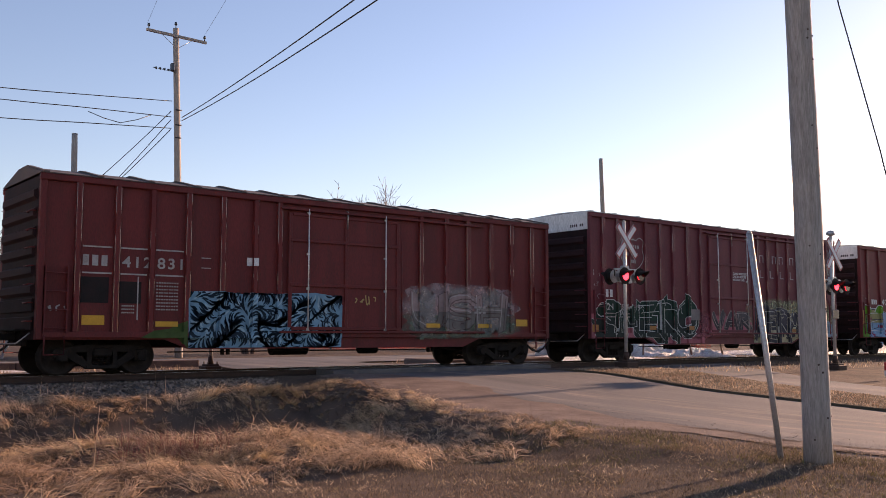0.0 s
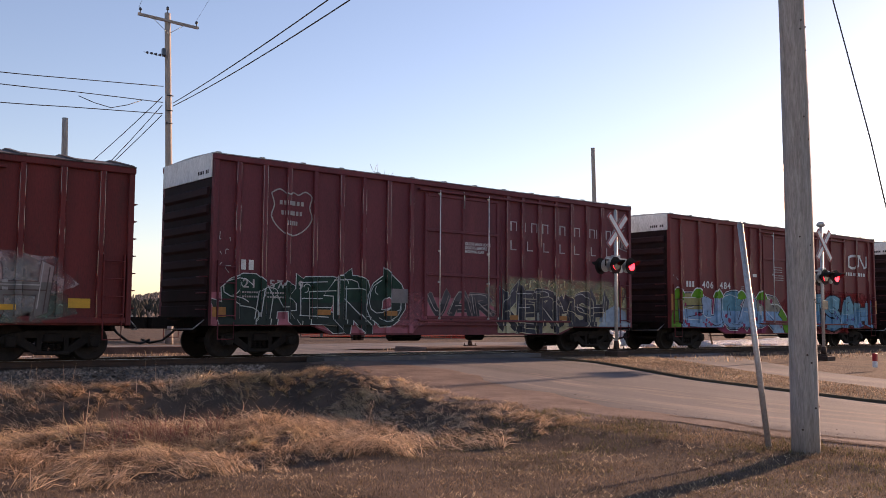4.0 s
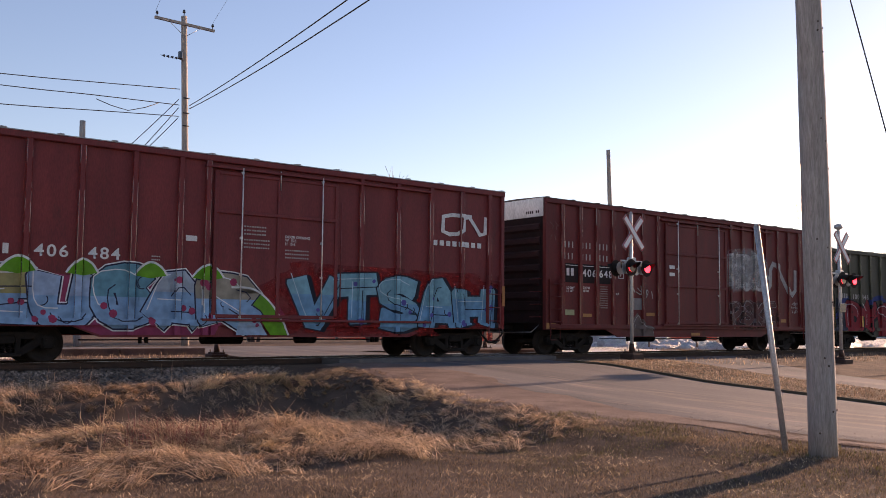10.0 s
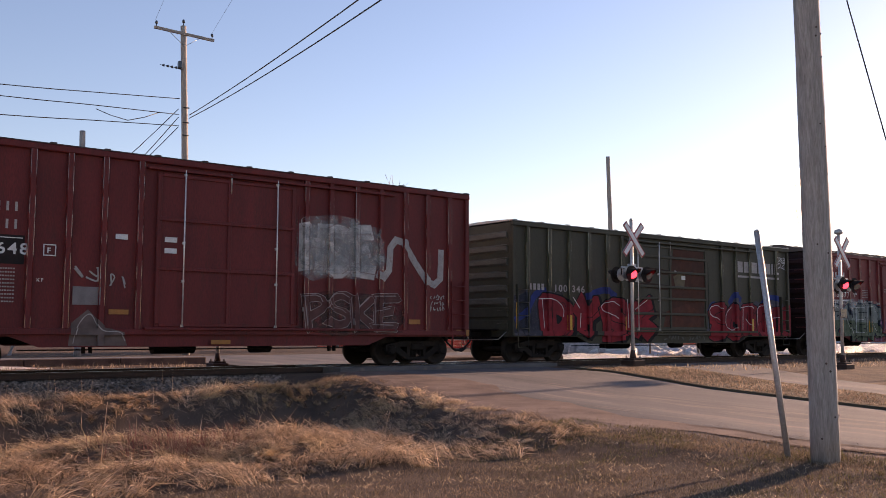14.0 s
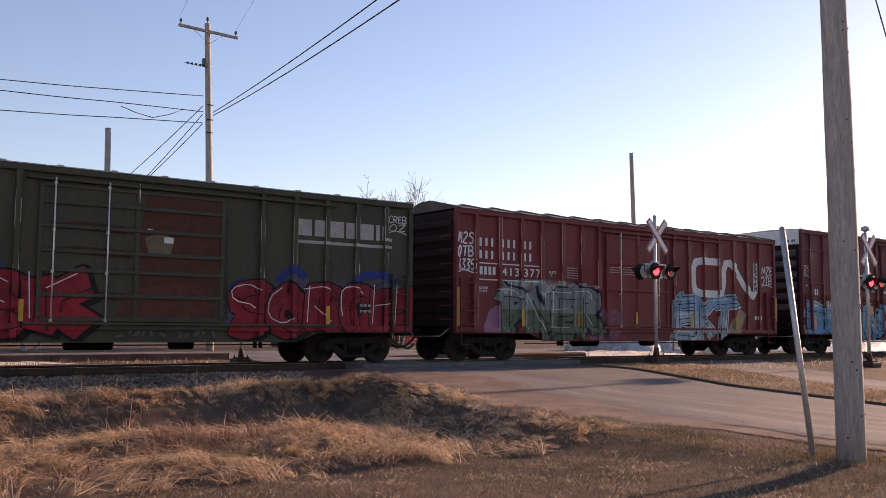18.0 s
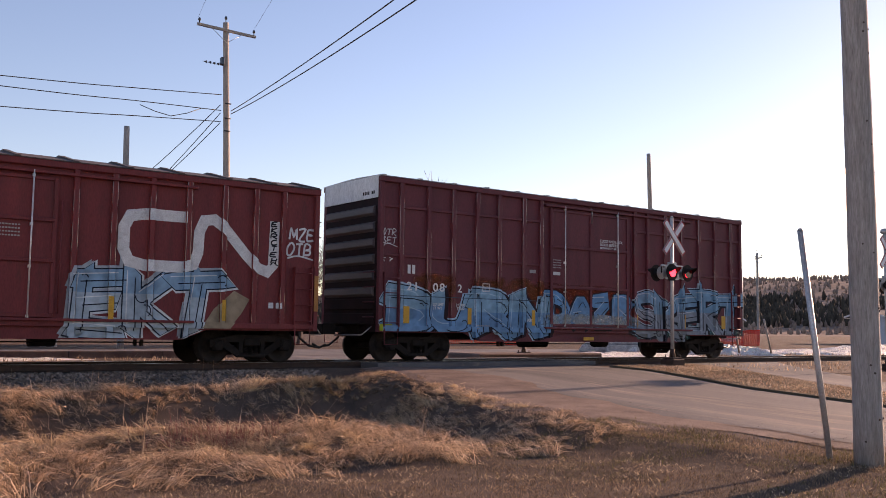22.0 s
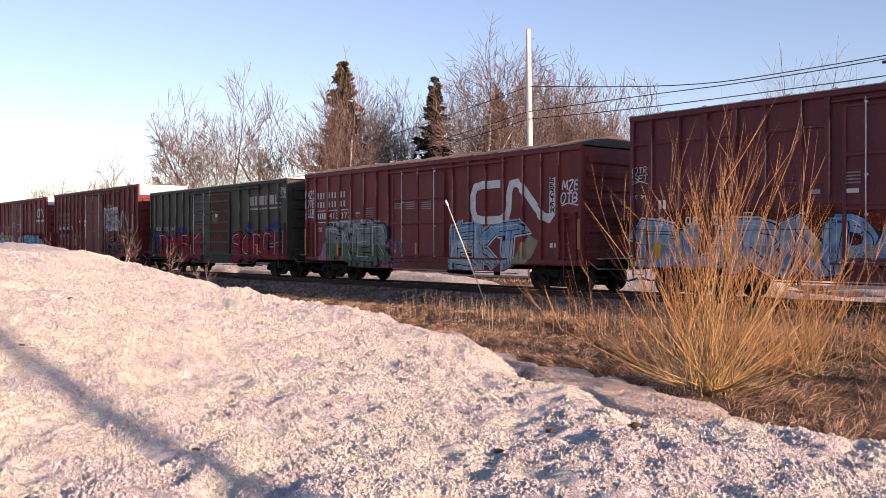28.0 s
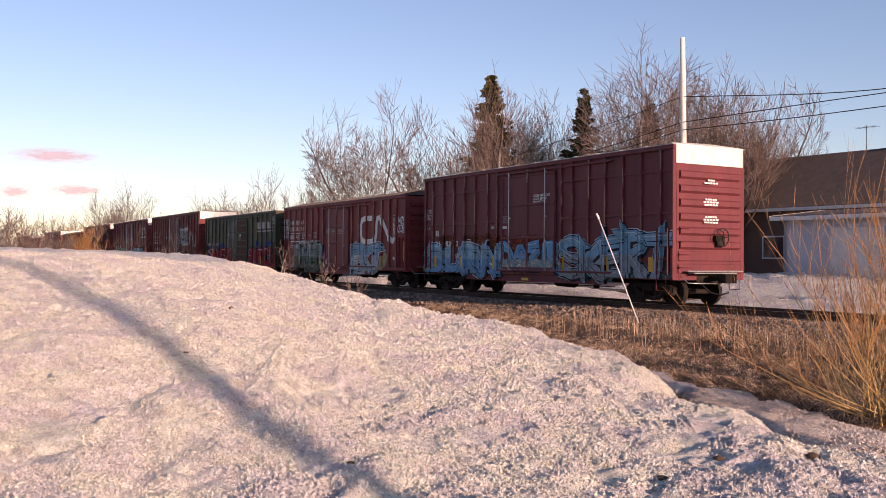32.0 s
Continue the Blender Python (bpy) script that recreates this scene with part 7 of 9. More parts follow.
letters(s, "346", 2.64, 2.24, 0.21, "grey_letter", width_scale=1.16)
logo_z = 3.28
for a, w in ((11.72, 0.42), (12.22, 0.3), (12.66, 0.44), (13.16, 0.28), (13.6, 0.42), (14.1, 0.12), (14.3, 0.06)):
    s.lay(rect(a, a + w, logo_z, logo_z + 0.42), "grey_letter", 5, "emblem")
s.lay(rect(11.72, 14.62, 3.08, 3.16), "grey_letter", 5, "emblem")
s.lay(rect(14.3, 14.62, 3.28, 3.36), "grey_letter", 5, "emblem")
DBLUE = (0.03, 0.05, 0.2)
GREYB = (0.09, 0.09, 0.115)
for pts in ([(0.05, 0.82), (0.1, 1.3), (0.6, 1.5), (1.0, 2.1), (1.6, 2.25), (2.4, 1.9), (2.0, 0.82)], [(9.8, 1.0), (9.9, 1.9), (10.4, 2.0), (10.9, 1.7), (11.4, 2.3), (11.9, 2.3), (12.3, 1.9), (13.0, 2.2), (13.6, 2.0), (14.3, 2.3), (14.9, 2.1), (15.1, 0.82), (12.5, 0.82)]):
    s.lay(fill(pts), GREYB, 0, "graffiti_cloud")
for pts in ([(0.05, 1.3), (0.6, 1.55), (1.0, 2.1), (1.5, 2.25)], [(3.3, 2.1), (4.2, 2.35), (4.8, 2.15)], [(11.2, 2.05), (11.6, 2.4), (12.0, 2.2)], [(13.3, 2.0), (13.7, 2.3), (14.3, 2.35), (14.8, 2.15)], [(9.9, 1.7), (10.2, 2.0), (10.6, 1.9)]):
    s.lay(stroke(curve(pts, 5), 0.22), DBLUE, 1, "graffiti_cloud")
mist(s, 0.1, 2.2, 0.8, 2.2, (0.1, 0.1, 0.13), 54, 0.05, 0.4)
wild(s, "DYSK", 1.3, 6.7, 0.6, 2.15, (0.3, 0.026, 0.036), (0.012, 0.012, 0.014), (0.75, 0.72, 0.72), 0.62, 51, second=(0.25, 0.024, 0.032), edge=0.045, deep=(0.015, 0.014, 0.016), shift=(0.12, -0.06), spikes=0.35)
wild(s, "SORCH", 10.0, 15.1, 0.6, 2.1, (0.3, 0.026, 0.036), (0.012, 0.012, 0.014), (0.75, 0.72, 0.72), 0.54, 52, second=(0.25, 0.024, 0.032), edge=0.04, deep=(0.015, 0.014, 0.016), shift=(0.1, -0.05), spikes=0.35)
scrawl(s, 7.2, 9.6, 0.62, 0.92, (0.12, 0.12, 0.11), 55, 1, 0.05)
for a in (2.42, 5.15, 12.55):
    patch(s, a, 1.02, 0.13, 0.47, "yellow")
patch(s, 0.1, 1.05, 0.12, 0.8, "yellow")
tag(s, ("CREB", "OZ"), 14.5, 15.1, 3.55, 4.0, (0.6, 0.6, 0.6), 53, 0.025)
s.lay(fill([(7.8, 2.95), (8.2, 3.1), (8.5, 2.95), (8.4, 2.5), (7.9, 2.6)]), (0.16, 0.13, 0.08), 2)
s.lay(fill([(7.72, 1.15), (7.7, 3.2), (7.85, 3.95), (9.6, 3.95), (9.65, 2.6), (9.55, 1.15)]), (0.085, 0.034, 0.022), 0, "rust_stain")
s.lay(fill([(7.2, 1.15), (7.4, 1.7), (8.6, 2.0), (9.3, 1.7), (9.4, 1.15)]), (0.11, 0.04, 0.026), 0.6, "rust_stain")
for zz in (1.6, 2.56, 3.1):
    s.lay(fill([(5.7, zz + 0.05), (6.4, zz + 0.12), (7.6, zz + 0.06), (7.5, zz - 0.12), (6.3, zz - 0.06)]), (0.05, 0.028, 0.018), 0.3, "rust_stain")
patch(s, 7.85, 3.08, 0.12, 0.08, "white", "placard")
patch(s, 8.25, 2.85, 0.22, 0.14, "white", "placard")
bars(s, 13.6, 1.5, 0.4, 0.1, 2, 2, "grey_letter")

# red plate C car with a big ribbon emblem
s = boxcar("red boxcar with a large white ribbon emblem", 86.75, 15.64, 4.40, "red_c", [0.77, 1.68, 2.55, 3.37, 4.27, 5.12, 5.9, 9.65, 10.48, 11.34, 12.2, 13.09, 13.9, 14.65], (6.21, 9.28), (6.86, 8.75), roof="gable", top=None, roofmat="rooftar", door_ribs=(3.11, 2.24))
for z, xs in ((3.36, ((0.9, 3), (1.76, 3), (2.64, 2))), (2.99, ((0.9, 3), (1.76, 3), (2.64, 2)))):
    for a, n in xs:
        bars(s, a, z, 0.22 * n, 0.24, n, 1, "white", 0.62)
for a, b in ((0.9, 1.6), (1.76, 2.46), (2.62, 3.28)):
    patch(s, a, 2.84, b - a, 0.035, "white", "lettering_bar")
    patch(s, a, 2.36, b - a, 0.035, "white", "lettering_bar")
bars(s, 0.91, 2.52, 0.66, 0.24, 4)
letters(s, "413", 1.78, 2.52, 0.24, width_scale=1.16)
letters(s, "377", 2.64, 2.52, 0.24, width_scale=1.16)
letters(s, "LD LMT\nLT WT", 0.9, 2.1, 0.07)
letters(s, "195500\n67500", 1.75, 2.08, 0.07)
patch(s, 2.12, 1.92, 0.03, 0.42, "white", "lettering_bar")
letters(s, "PLATE\n  C", 3.7, 2.66, 0.075)
bars(s, 4.45, 2.85, 0.5, 0.05, 5, 5, "grey_letter")
bars(s, 4.5, 2.3, 0.5, 0.05, 5, 2, "grey_letter")
tag(s, ("M2S", "OTB", "6335"), 0.06, 0.72, 2.6, 3.75, (0.7, 0.7, 0.7), 61, 0.05)
tag(s, ("MZE", "OTB"), 14.78, 15.5, 2.65, 3.4, (0.7, 0.7, 0.7), 62, 0.05)
ribbon = [(12.15, 3.42), (11.2, 3.42), (10.85, 3.36), (10.72, 3.1), (10.72, 2.6), (10.85, 2.33), (11.2, 2.25), (12.1, 2.25), (12.35, 2.32), (12.46, 2.6), (12.48, 3.1), (12.6, 3.38), (12.85, 3.42), (13.1, 3.25), (13.7, 2.6), (14.0, 2.32), (14.25, 2.24), (14.4, 2.4), (14.42, 3.5)]
s.lay(stroke(ribbon, 0.26), "white", 3, "emblem")
tag(s, ("E", "K", "R", "C", "T", "E", "H"), 14.32, 14.52, 2.45, 3.5, BLACK, 63, 0.035)
s.lay(fill([(1.0, 0.82), (1.3, 1.5), (1.75, 1.7), (1.75, 0.82)]), (0.36, 0.17, 0.26), 0, "graffiti_cloud")
s.lay(fill([(5.5, 0.62), (5.4, 1.5), (5.8, 1.75), (6.15, 1.6), (6.1, 0.62)]), (0.36, 0.17, 0.26), 0, "graffiti_cloud")
mist(s, 1.9, 5.6, 1.6, 2.4, (0.6, 0.62, 0.6), 66, 0.1, 0.36)
mist(s, 5.2, 6.9, 0.7, 1.6, (0.4, 0.2, 0.26), 67, 0.1, 0.3)
wild(s, "PNER", 1.75, 5.9, 0.6, 2.2, (0.13, 0.165, 0.11), (0.012, 0.014, 0.02), (0.66, 0.68, 0.66), 0.46, 64, second=(0.24, 0.27, 0.25), edge=0.03, deep=(0.015, 0.025, 0.05), shift=(0.09, 0.02), spikes=0.7)
wild(s, "EKT", 9.7, 13.0, 0.62, 2.15, (0.42, 0.52, 0.58), (0.012, 0.016, 0.03), (0.7, 0.74, 0.74), 0.34, 65, second=(0.24, 0.4, 0.54), edge=0.03, deep=(0.42, 0.48, 0.52), shift=(-0.08, 0.05), halo=0.05, spikes=1.0)
s.lay(fill([(12.9, 1.3), (13.4, 1.75), (13.8, 1.55), (13.6, 1.2), (13.3, 0.84), (12.6, 0.84)]), (0.38, 0.29, 0.19), 4)
for a in (2.47, 4.95, 10.42, 13.07, 7.6):
    patch(s, a, 1.02, 0.12, 0.5, "yellow")
patch(s, -0.0, 1.02, 0.12, 1.1, "orange")
patch(s, 15.5, 1.3, 0.13, 0.9, "orange")
bars(s, 14.3, 1.35, 0.4, 0.14, 2, 1, "white")
bars(s, 6.35, 2.95, 0.5, 0.05, 4, 3, "grey_letter")
bars(s, 7.0, 2.98, 0.6, 0.05, 6, 4, "grey_letter")
bars(s, 8.0, 2.95, 0.55, 0.05, 5, 4, "grey_letter")

# last car: brown-maroon high-cube with gridded sides and a light blue piece
s = boxcar("brown maroon high-cube boxcar with light blue graffiti, last of the train", 104.21, 15.56, 4.99, "red_d", [0.7, 1.62, 2.47, 3.33, 4.15, 5.1, 5.79, 9.92, 10.55, 11.43, 12.3, 13.19, 14.07, 14.95], (6.16, 9.6), (6.73, 9.05), door_ribs=(3.48, 2.24), hribs=(4.2, 2.88), ribmat="palerib")
bars(s, 0.94, 2.4, 0.3, 0.24, 2)
letters(s, "21", 0.92, 1.95, 0.22, width_scale=1.16)
letters(s, "08", 1.8, 1.95, 0.22, width_scale=1.16)
letters(s, "2", 2.66, 1.95, 0.22)
letters(s, "CLOSE AND LOCK\nDOOR BEFORE\nMOVING CAR", 8.28, 3.74, 0.085)
bars(s, 6.25, 3.05, 0.35, 0.05, 4, 4)
patch(s, 6.25, 2.6, 0.3, 0.1, "white", "placard")
patch(s, 5.35, 2.62, 0.25, 0.1, "grey_letter", "placard")
tag(s, ("OTR", "SET"), 0.1, 0.6, 3.15, 3.6, (0.6, 0.58, 0.58), 71, 0.025)
scrawl(s, 0.1, 0.5, 2.6, 2.85, (0.6, 0.58, 0.58), 72, 1, 0.025)
for q in (3.55, 3.79):
    patch(s, q, 2.0, 0.025, 0.24, "white", "lettering_bar")
for z in (2.0, 2.215):
    patch(s, 3.55, z, 0.26, 0.025, "white", "lettering_bar")
letters(s, "PLATE\n   F", 3.585, 2.1, 0.05)
mist(s, 5.6, 9.6, 1.0, 2.25, (0.3, 0.06, 0.03), 76, 0.1, 0.3)
for k, a in enumerate((1.2, 3.2, 4.6)):
    mist(s, a, a + 1.3, 1.7, 2.4, (0.3, 0.09, 0.035), 77 + k, 0.05, 0.22)
wild(s, "BURN", 0.35, 6.1, 0.6, 2.1, (0.15, 0.31, 0.5), (0.012, 0.014, 0.022), (0.4, 0.56, 0.68), 0.5, 73, second=(0.24, 0.42, 0.54), edge=0.032, deep=(0.03, 0.014, 0.02), shift=(0.1, -0.03), halo=0.05, spikes=0.6, lap=1.18)
s.lay(rect(0.3, 5.9, 1.78, 1.8), (0.05, 0.08, 0.12), 4.2, "graffiti_line", stuff=True)
wild(s, "DAZR", 5.95, 9.85, 0.98, 2.08, (0.15, 0.32, 0.52), (0.012, 0.014, 0.022), (0.45, 0.58, 0.68), 0.36, 74, second=(0.13, 0.33, 0.56), edge=0.03, deep=(0.02, 0.014, 0.02), shift=(-0.07, -0.04), spikes=0.5, lap=1.1)
s.lay(rect(6.2, 9.7, 1.0, 1.3), (0.3, 0.34, 0.35), 0.6, "graffiti")
mist(s, 6.0, 9.8, 1.0, 1.4, (0.45, 0.5, 0.5), 79, 4.4, 0.34)
mist(s, 9.95, 15.5, 0.7, 1.15, (0.09, 0.2, 0.2), 80, 0.1, 0.5)
wild(s, "SKERT", 10.0, 15.4, 0.66, 2.3, (0.26, 0.31, 0.36), (0.012, 0.014, 0.022), (0.5, 0.6, 0.68), 0.36, 75, second=(0.19, 0.37, 0.52), edge=0.03, deep=(0.02, 0.02, 0.03), shift=(0.08, -0.04), halo=0.03, spikes=1.3, lap=1.35)
letters(s, "LD LMT\nLT WT", 1.8, 1.55, 0.075, proud=0.012)
letters(s, "213900\n 72100", 2.6, 1.55, 0.075, proud=0.012)
letters(s, "70K", 5.25, 1.16, 0.09, proud=0.012)
bars(s, 3.3, 1.0, 0.55, 0.05, 6, 2)
for a, w in ((0.78, 0.24), (3.02, 0.14), (5.45, 0.13), (9.97, 0.12), (12.33, 0.15), (14.42, 0.22)):
    patch(s, a, 1.05, w, 0.46, "yellow", layer=7)
patch(s, 7.55, 0.62, 0.45, 0.1, "yellow", layer=7)
patch(s, 0.02, 0.84, 0.44, 0.18, (0.45, 0.5, 0.03), "placard", 7)
bars(s, 7.5, 2.22, 0.6, 0.04, 6, 1)


# ---- poles, wires and signals ----
def wire(name, pts, r=0.014, sag=0.0, label="black overhead cable between poles", n=14):
    if len(pts) == 2 and sag:
        a, b = Vector(pts[0]), Vector(pts[1])
        pts = [a.lerp(b, k / n) - Vector((0, 0, 4 * sag * (k / n) * (1 - k / n))) for k in range(n + 1)]
    g = Geo()
    g.tube(pts, r, 5)
    return tagged(part(name, g, "cable"), label, "cable", group="overhead cables")


def utility_pole(base, top, r0, r1, mat, label, arms=(), knots=0, seed=1):
    b, t = Vector(base), Vector(top)
    p = thing("utility_pole", label, "utility pole", Matrix.Translation(b))
    d = t - b
    rr = random.Random(seed)
    g = Geo()
    n = 14
    bend = Vector((rr.uniform(-1, 1), rr.uniform(-1, 1), 0)) * 0.05
    g.tube([d * (k / n) + bend * math.sin(math.pi * k / n) for k in range(n + 1)], [r0 + (r1 - r0) * k / n + rr.uniform(-0.004, 0.004) for k in range(n + 1)], 20)
    shaft = part("shaft", g, mat, p)
    for _ in range(knots):
        k, a = rr.uniform(0.02, 0.6), rr.uniform(3.4, 5.2)
        q = d * k + bend * math.sin(math.pi * k)
        rad = r0 + (r1 - r0) * k
        o = Vector((math.cos(a), math.sin(a), 0))
        g = Geo()
        g.tube([q + o * (rad - 0.01), q + o * (rad + 0.006)], [0.016, 0.009], 7)
        part("knot", g, "bark", shaft)
    for (z, half, ang) in arms:
        q = d * ((z - b.z) / d.z)
        u = Vector((math.cos(ang), math.sin(ang), 0))
        side = Vector((-u.y, u.x, 0)) * 0.13
        g = Geo()
        vs = []
        for e in (-half, half):
            for a, c in ((-0.05, -0.06), (0.05, -0.06), (0.05, 0.06), (-0.05, 0.06)):
                vs.append(q - side + u * e + Vector((-u.y, u.x, 0)) * a + Vector((0, 0, c)))
        g.add(vs, [(0, 1, 2, 3), (7, 6, 5, 4), (0, 4, 5, 1), (1, 5, 6, 2), (2, 6, 7, 3), (3, 7, 4, 0)])
        arm = part("crossarm", g, mat, p)
        for e in (-half + 0.1, half - 0.1):
            g = Geo()
            c = q - side + u * e + Vector((0, 0, 0.06))
            g.tube([c, c + Vector((0, 0, 0.1)), c + Vector((0, 0, 0.14)), c + Vector((0, 0, 0.22)), c + Vector((0, 0, 0.26))], [0.02, 0.02, 0.07, 0.06, 0.03], 10)
            part("insulator", g, "glass", arm)
            g = Geo()
            g.tube([q - side + u * e * 0.55 + Vector((0, 0, -0.05)), q - side + Vector((0, 0, -0.6))], 0.012, 5)
            part("arm_brace", g, "steel", arm)
        g = Geo()
        c = d + Vector((0, 0, 0))
        g.tube([c, c + Vector((0, 0, 0.14)), c + Vector((0, 0, 0.18)), c + Vector((0, 0, 0.28)), c + Vector((0, 0, 0.32))], [0.02, 0.02, 0.07, 0.06, 0.03], 10)
        part("insulator", g, "glass", p)
    return p


utility_pole((10.45, -16.68, -0.75), (9.62, -17.0, 9.2), 0.168, 0.125, "wood", "weathered grey wooden utility pole at the roadside", knots=16, seed=4)
pole_f = utility_pole((17.65, 18.5, -0.4), (17.08, 18.5, 15.2), 0.19, 0.13, "woodlit", "tall grey wooden utility pole with one crossarm", arms=((14.8, 1.5, 0.06),), seed=2)
for z, w, h in ((13.5, 0.05, 0.34),):
    g = Geo()
    g.box(-0.86, -0.86 + w + 0.12, -0.3, -0.12, z, z + h, 0.02)
    part("fuse_cutout", g, "glass", pole_f)
g = Geo()
for k in range(5):
    g.tube([(-1.6 + 0.2 * k, -0.15, 13.52), (-1.5 + 0.2 * k, -0.15, 13.52)], [0.03, 0.07], 8)
g.tube([(-0.5, -0.05, 13.5), (-1.7, -0.15, 13.52)], 0.012, 5)
part("strain_insulator", g, "glass", pole_f)
g = Geo()
for z in (11.0, 10.4, 11.7):
    g.tube([(-0.55, -0.18, z), (-0.25, -0.2, z)], 0.03, 6)
part("cable_clamp", g, "cable", pole_f)
utility_pole((12.64, 18.0, -0.3), (12.5, 18.0, 9.5), 0.15, 0.12, "wood", "short stub of an old wooden pole behind the track", seed=6)
utility_pole((45.6, 17.3, -0.3), (45.1, 17.2, 12.2), 0.175, 0.125, "woodlit", "bare wooden utility pole beyond the crossing", seed=7)
utility_pole((-31.9, 8.6, -0.2), (-31.75, 8.25, 11.4), 0.155, 0.115, "palewood", "pale wooden utility pole beside the railway", seed=8)
utility_pole((-70.0, 15.0, 0.2), (-70.0, 15.0, 9.0), 0.16, 0.12, "woodlit", "pale wooden utility pole further along the street", seed=9)
utility_pole((88.5, 40, 0), (88.5, 40, 9.8), 0.15, 0.11, "wood", "distant wooden utility pole with crossarm", arms=((9.2, 1.2, 0.9),), seed=10)
utility_pole((52, 40, 0), (52, 40, 9.0), 0.14, 0.1, "wood", "distant wooden utility pole with crossarm", arms=((8.7, 1.1, 0.9),), seed=11)
utility_pole((-7.0, 17.5, 0), (-7.0, 17.5, 9.3), 0.15, 0.12, "woodlit", "pale wooden utility pole along the street", seed=12)

for hang in (((0, 11.7), (0.087, 11.14), (0.159, 10.7), (0.343, 9.73), (0.55, 8.72), (0.758, 8.06), (0.853, 8.04), (0.987, 8.7), (1, 8.78)),
             ((0, 10.95), (0.087, 10.58), (0.159, 10.23), (0.343, 9.5), (0.55, 8.6), (0.758, 7.92), (0.877, 7.77), (1, 7.62)),
             ((0, 10.42), (0.086, 9.92), (0.159, 9.48), (0.341, 8.56), (0.55, 7.8), (0.829, 7.3), (1, 7.27))):
    wire("overhead_cable", [(16.95 - 48.75 * f, 18.4 - 10.1 * f, z) for f, z in curve(hang, 5)], 0.02)
wire("overhead_cable", [(15.9, 18.2, 10.85), (15.2, 18.05, 10.5), (14.4, 17.9, 10.22), (13.6, 17.75, 10.3), (12.9, 17.6, 10.45)], 0.018, label="loop of slack cable hanging from a span")
for z0, x1, z1, sg in ((11.0, 9.7, 8.7, 0.25), (10.85, 9.75, 8.25, 0.3)):
    wire("overhead_cable", [(17.45, 18.4, z0), (x1, -16.95, z1)], 0.02, sg)
for z0, x1, z1 in ((11.26, 15.9, 7.4), (10.86, 16.9, 6.9), (10.4, 16.4, 6.6)):
    wire("overhead_cable", [(17.0, 18.6, z0), (x1, 34.0, z1)], 0.02, 0.2)
for z1, x1 in ((8.78, -70), (7.62, -70), (7.27, -70)):
    wire("overhead_cable", [(-31.8, 8.3, z1), (x1, 15.0, z1 - 1.0)], 0.018, 0.4)
for a in (-1.4, 1.4):
    wire("power_line", [(17.08 + a, 18.4, 15.15), (7.0 + a, -24.0, 19.5)], 0.006, 0.6, "thin bare power line high over the street")

wire("guy_wire", [(9.64, -17.0, 8.9), (10.6, -16.8, 6.8), (11.29, -16.7, 5.14), (11.82, -16.9, 3.27), (12.1, -17.1, 1.6), (12.25, -17.3, -0.65)], 0.009, label="thin steel guy wire of the roadside pole")
g = Geo()
g.box(-0.35, 0.35, -0.04, 0.04, -0.05, 0.05, 0.01)
g.tube([(0, 0, -1.2), (0, 0, 0)], 0.012, 5)
g.tube([(0, 0, -0.05), (0.8, 0, -0.8)], 0.006, 4)
tagged(part("cable_spacer", g, "cable", at=pose(-16.5, 11.4, 8.0)), "small bracket with drop wire on the cables", "cable bracket")

g = Geo()
g.tube([(10.39, -16.25, -0.75), (10.29, -15.95, 2.17)], 0.036, 12)
g.tube([(10.29, -15.95, 2.17), (10.289, -15.947, 2.2)], [0.038, 0.02], 12)
tagged(part("leaning_pipe", g, "alu"), "thin grey metal pipe leaning beside the pole", "marker pipe")
# triangular sign seen edge on behind the pole
sg = thing("road_sign", "red and white road sign fixed edge-on to the pole", "road sign", pose(10.43, -16.47, 2.52, 0, 0, 22))
for r, mt, y0, nm in ((0.42, "signred", 0.0, "face"), (0.36, "signwhite", -0.004, "centre")):
    g = Geo()
    g.prism([(r * math.cos(math.pi / 8 + k * math.pi / 4), r * math.sin(math.pi / 8 + k * math.pi / 4)) for k in range(8)], "y", y0, y0 + 0.003)
    part(nm, g, mt, sg)
LAMPS = []


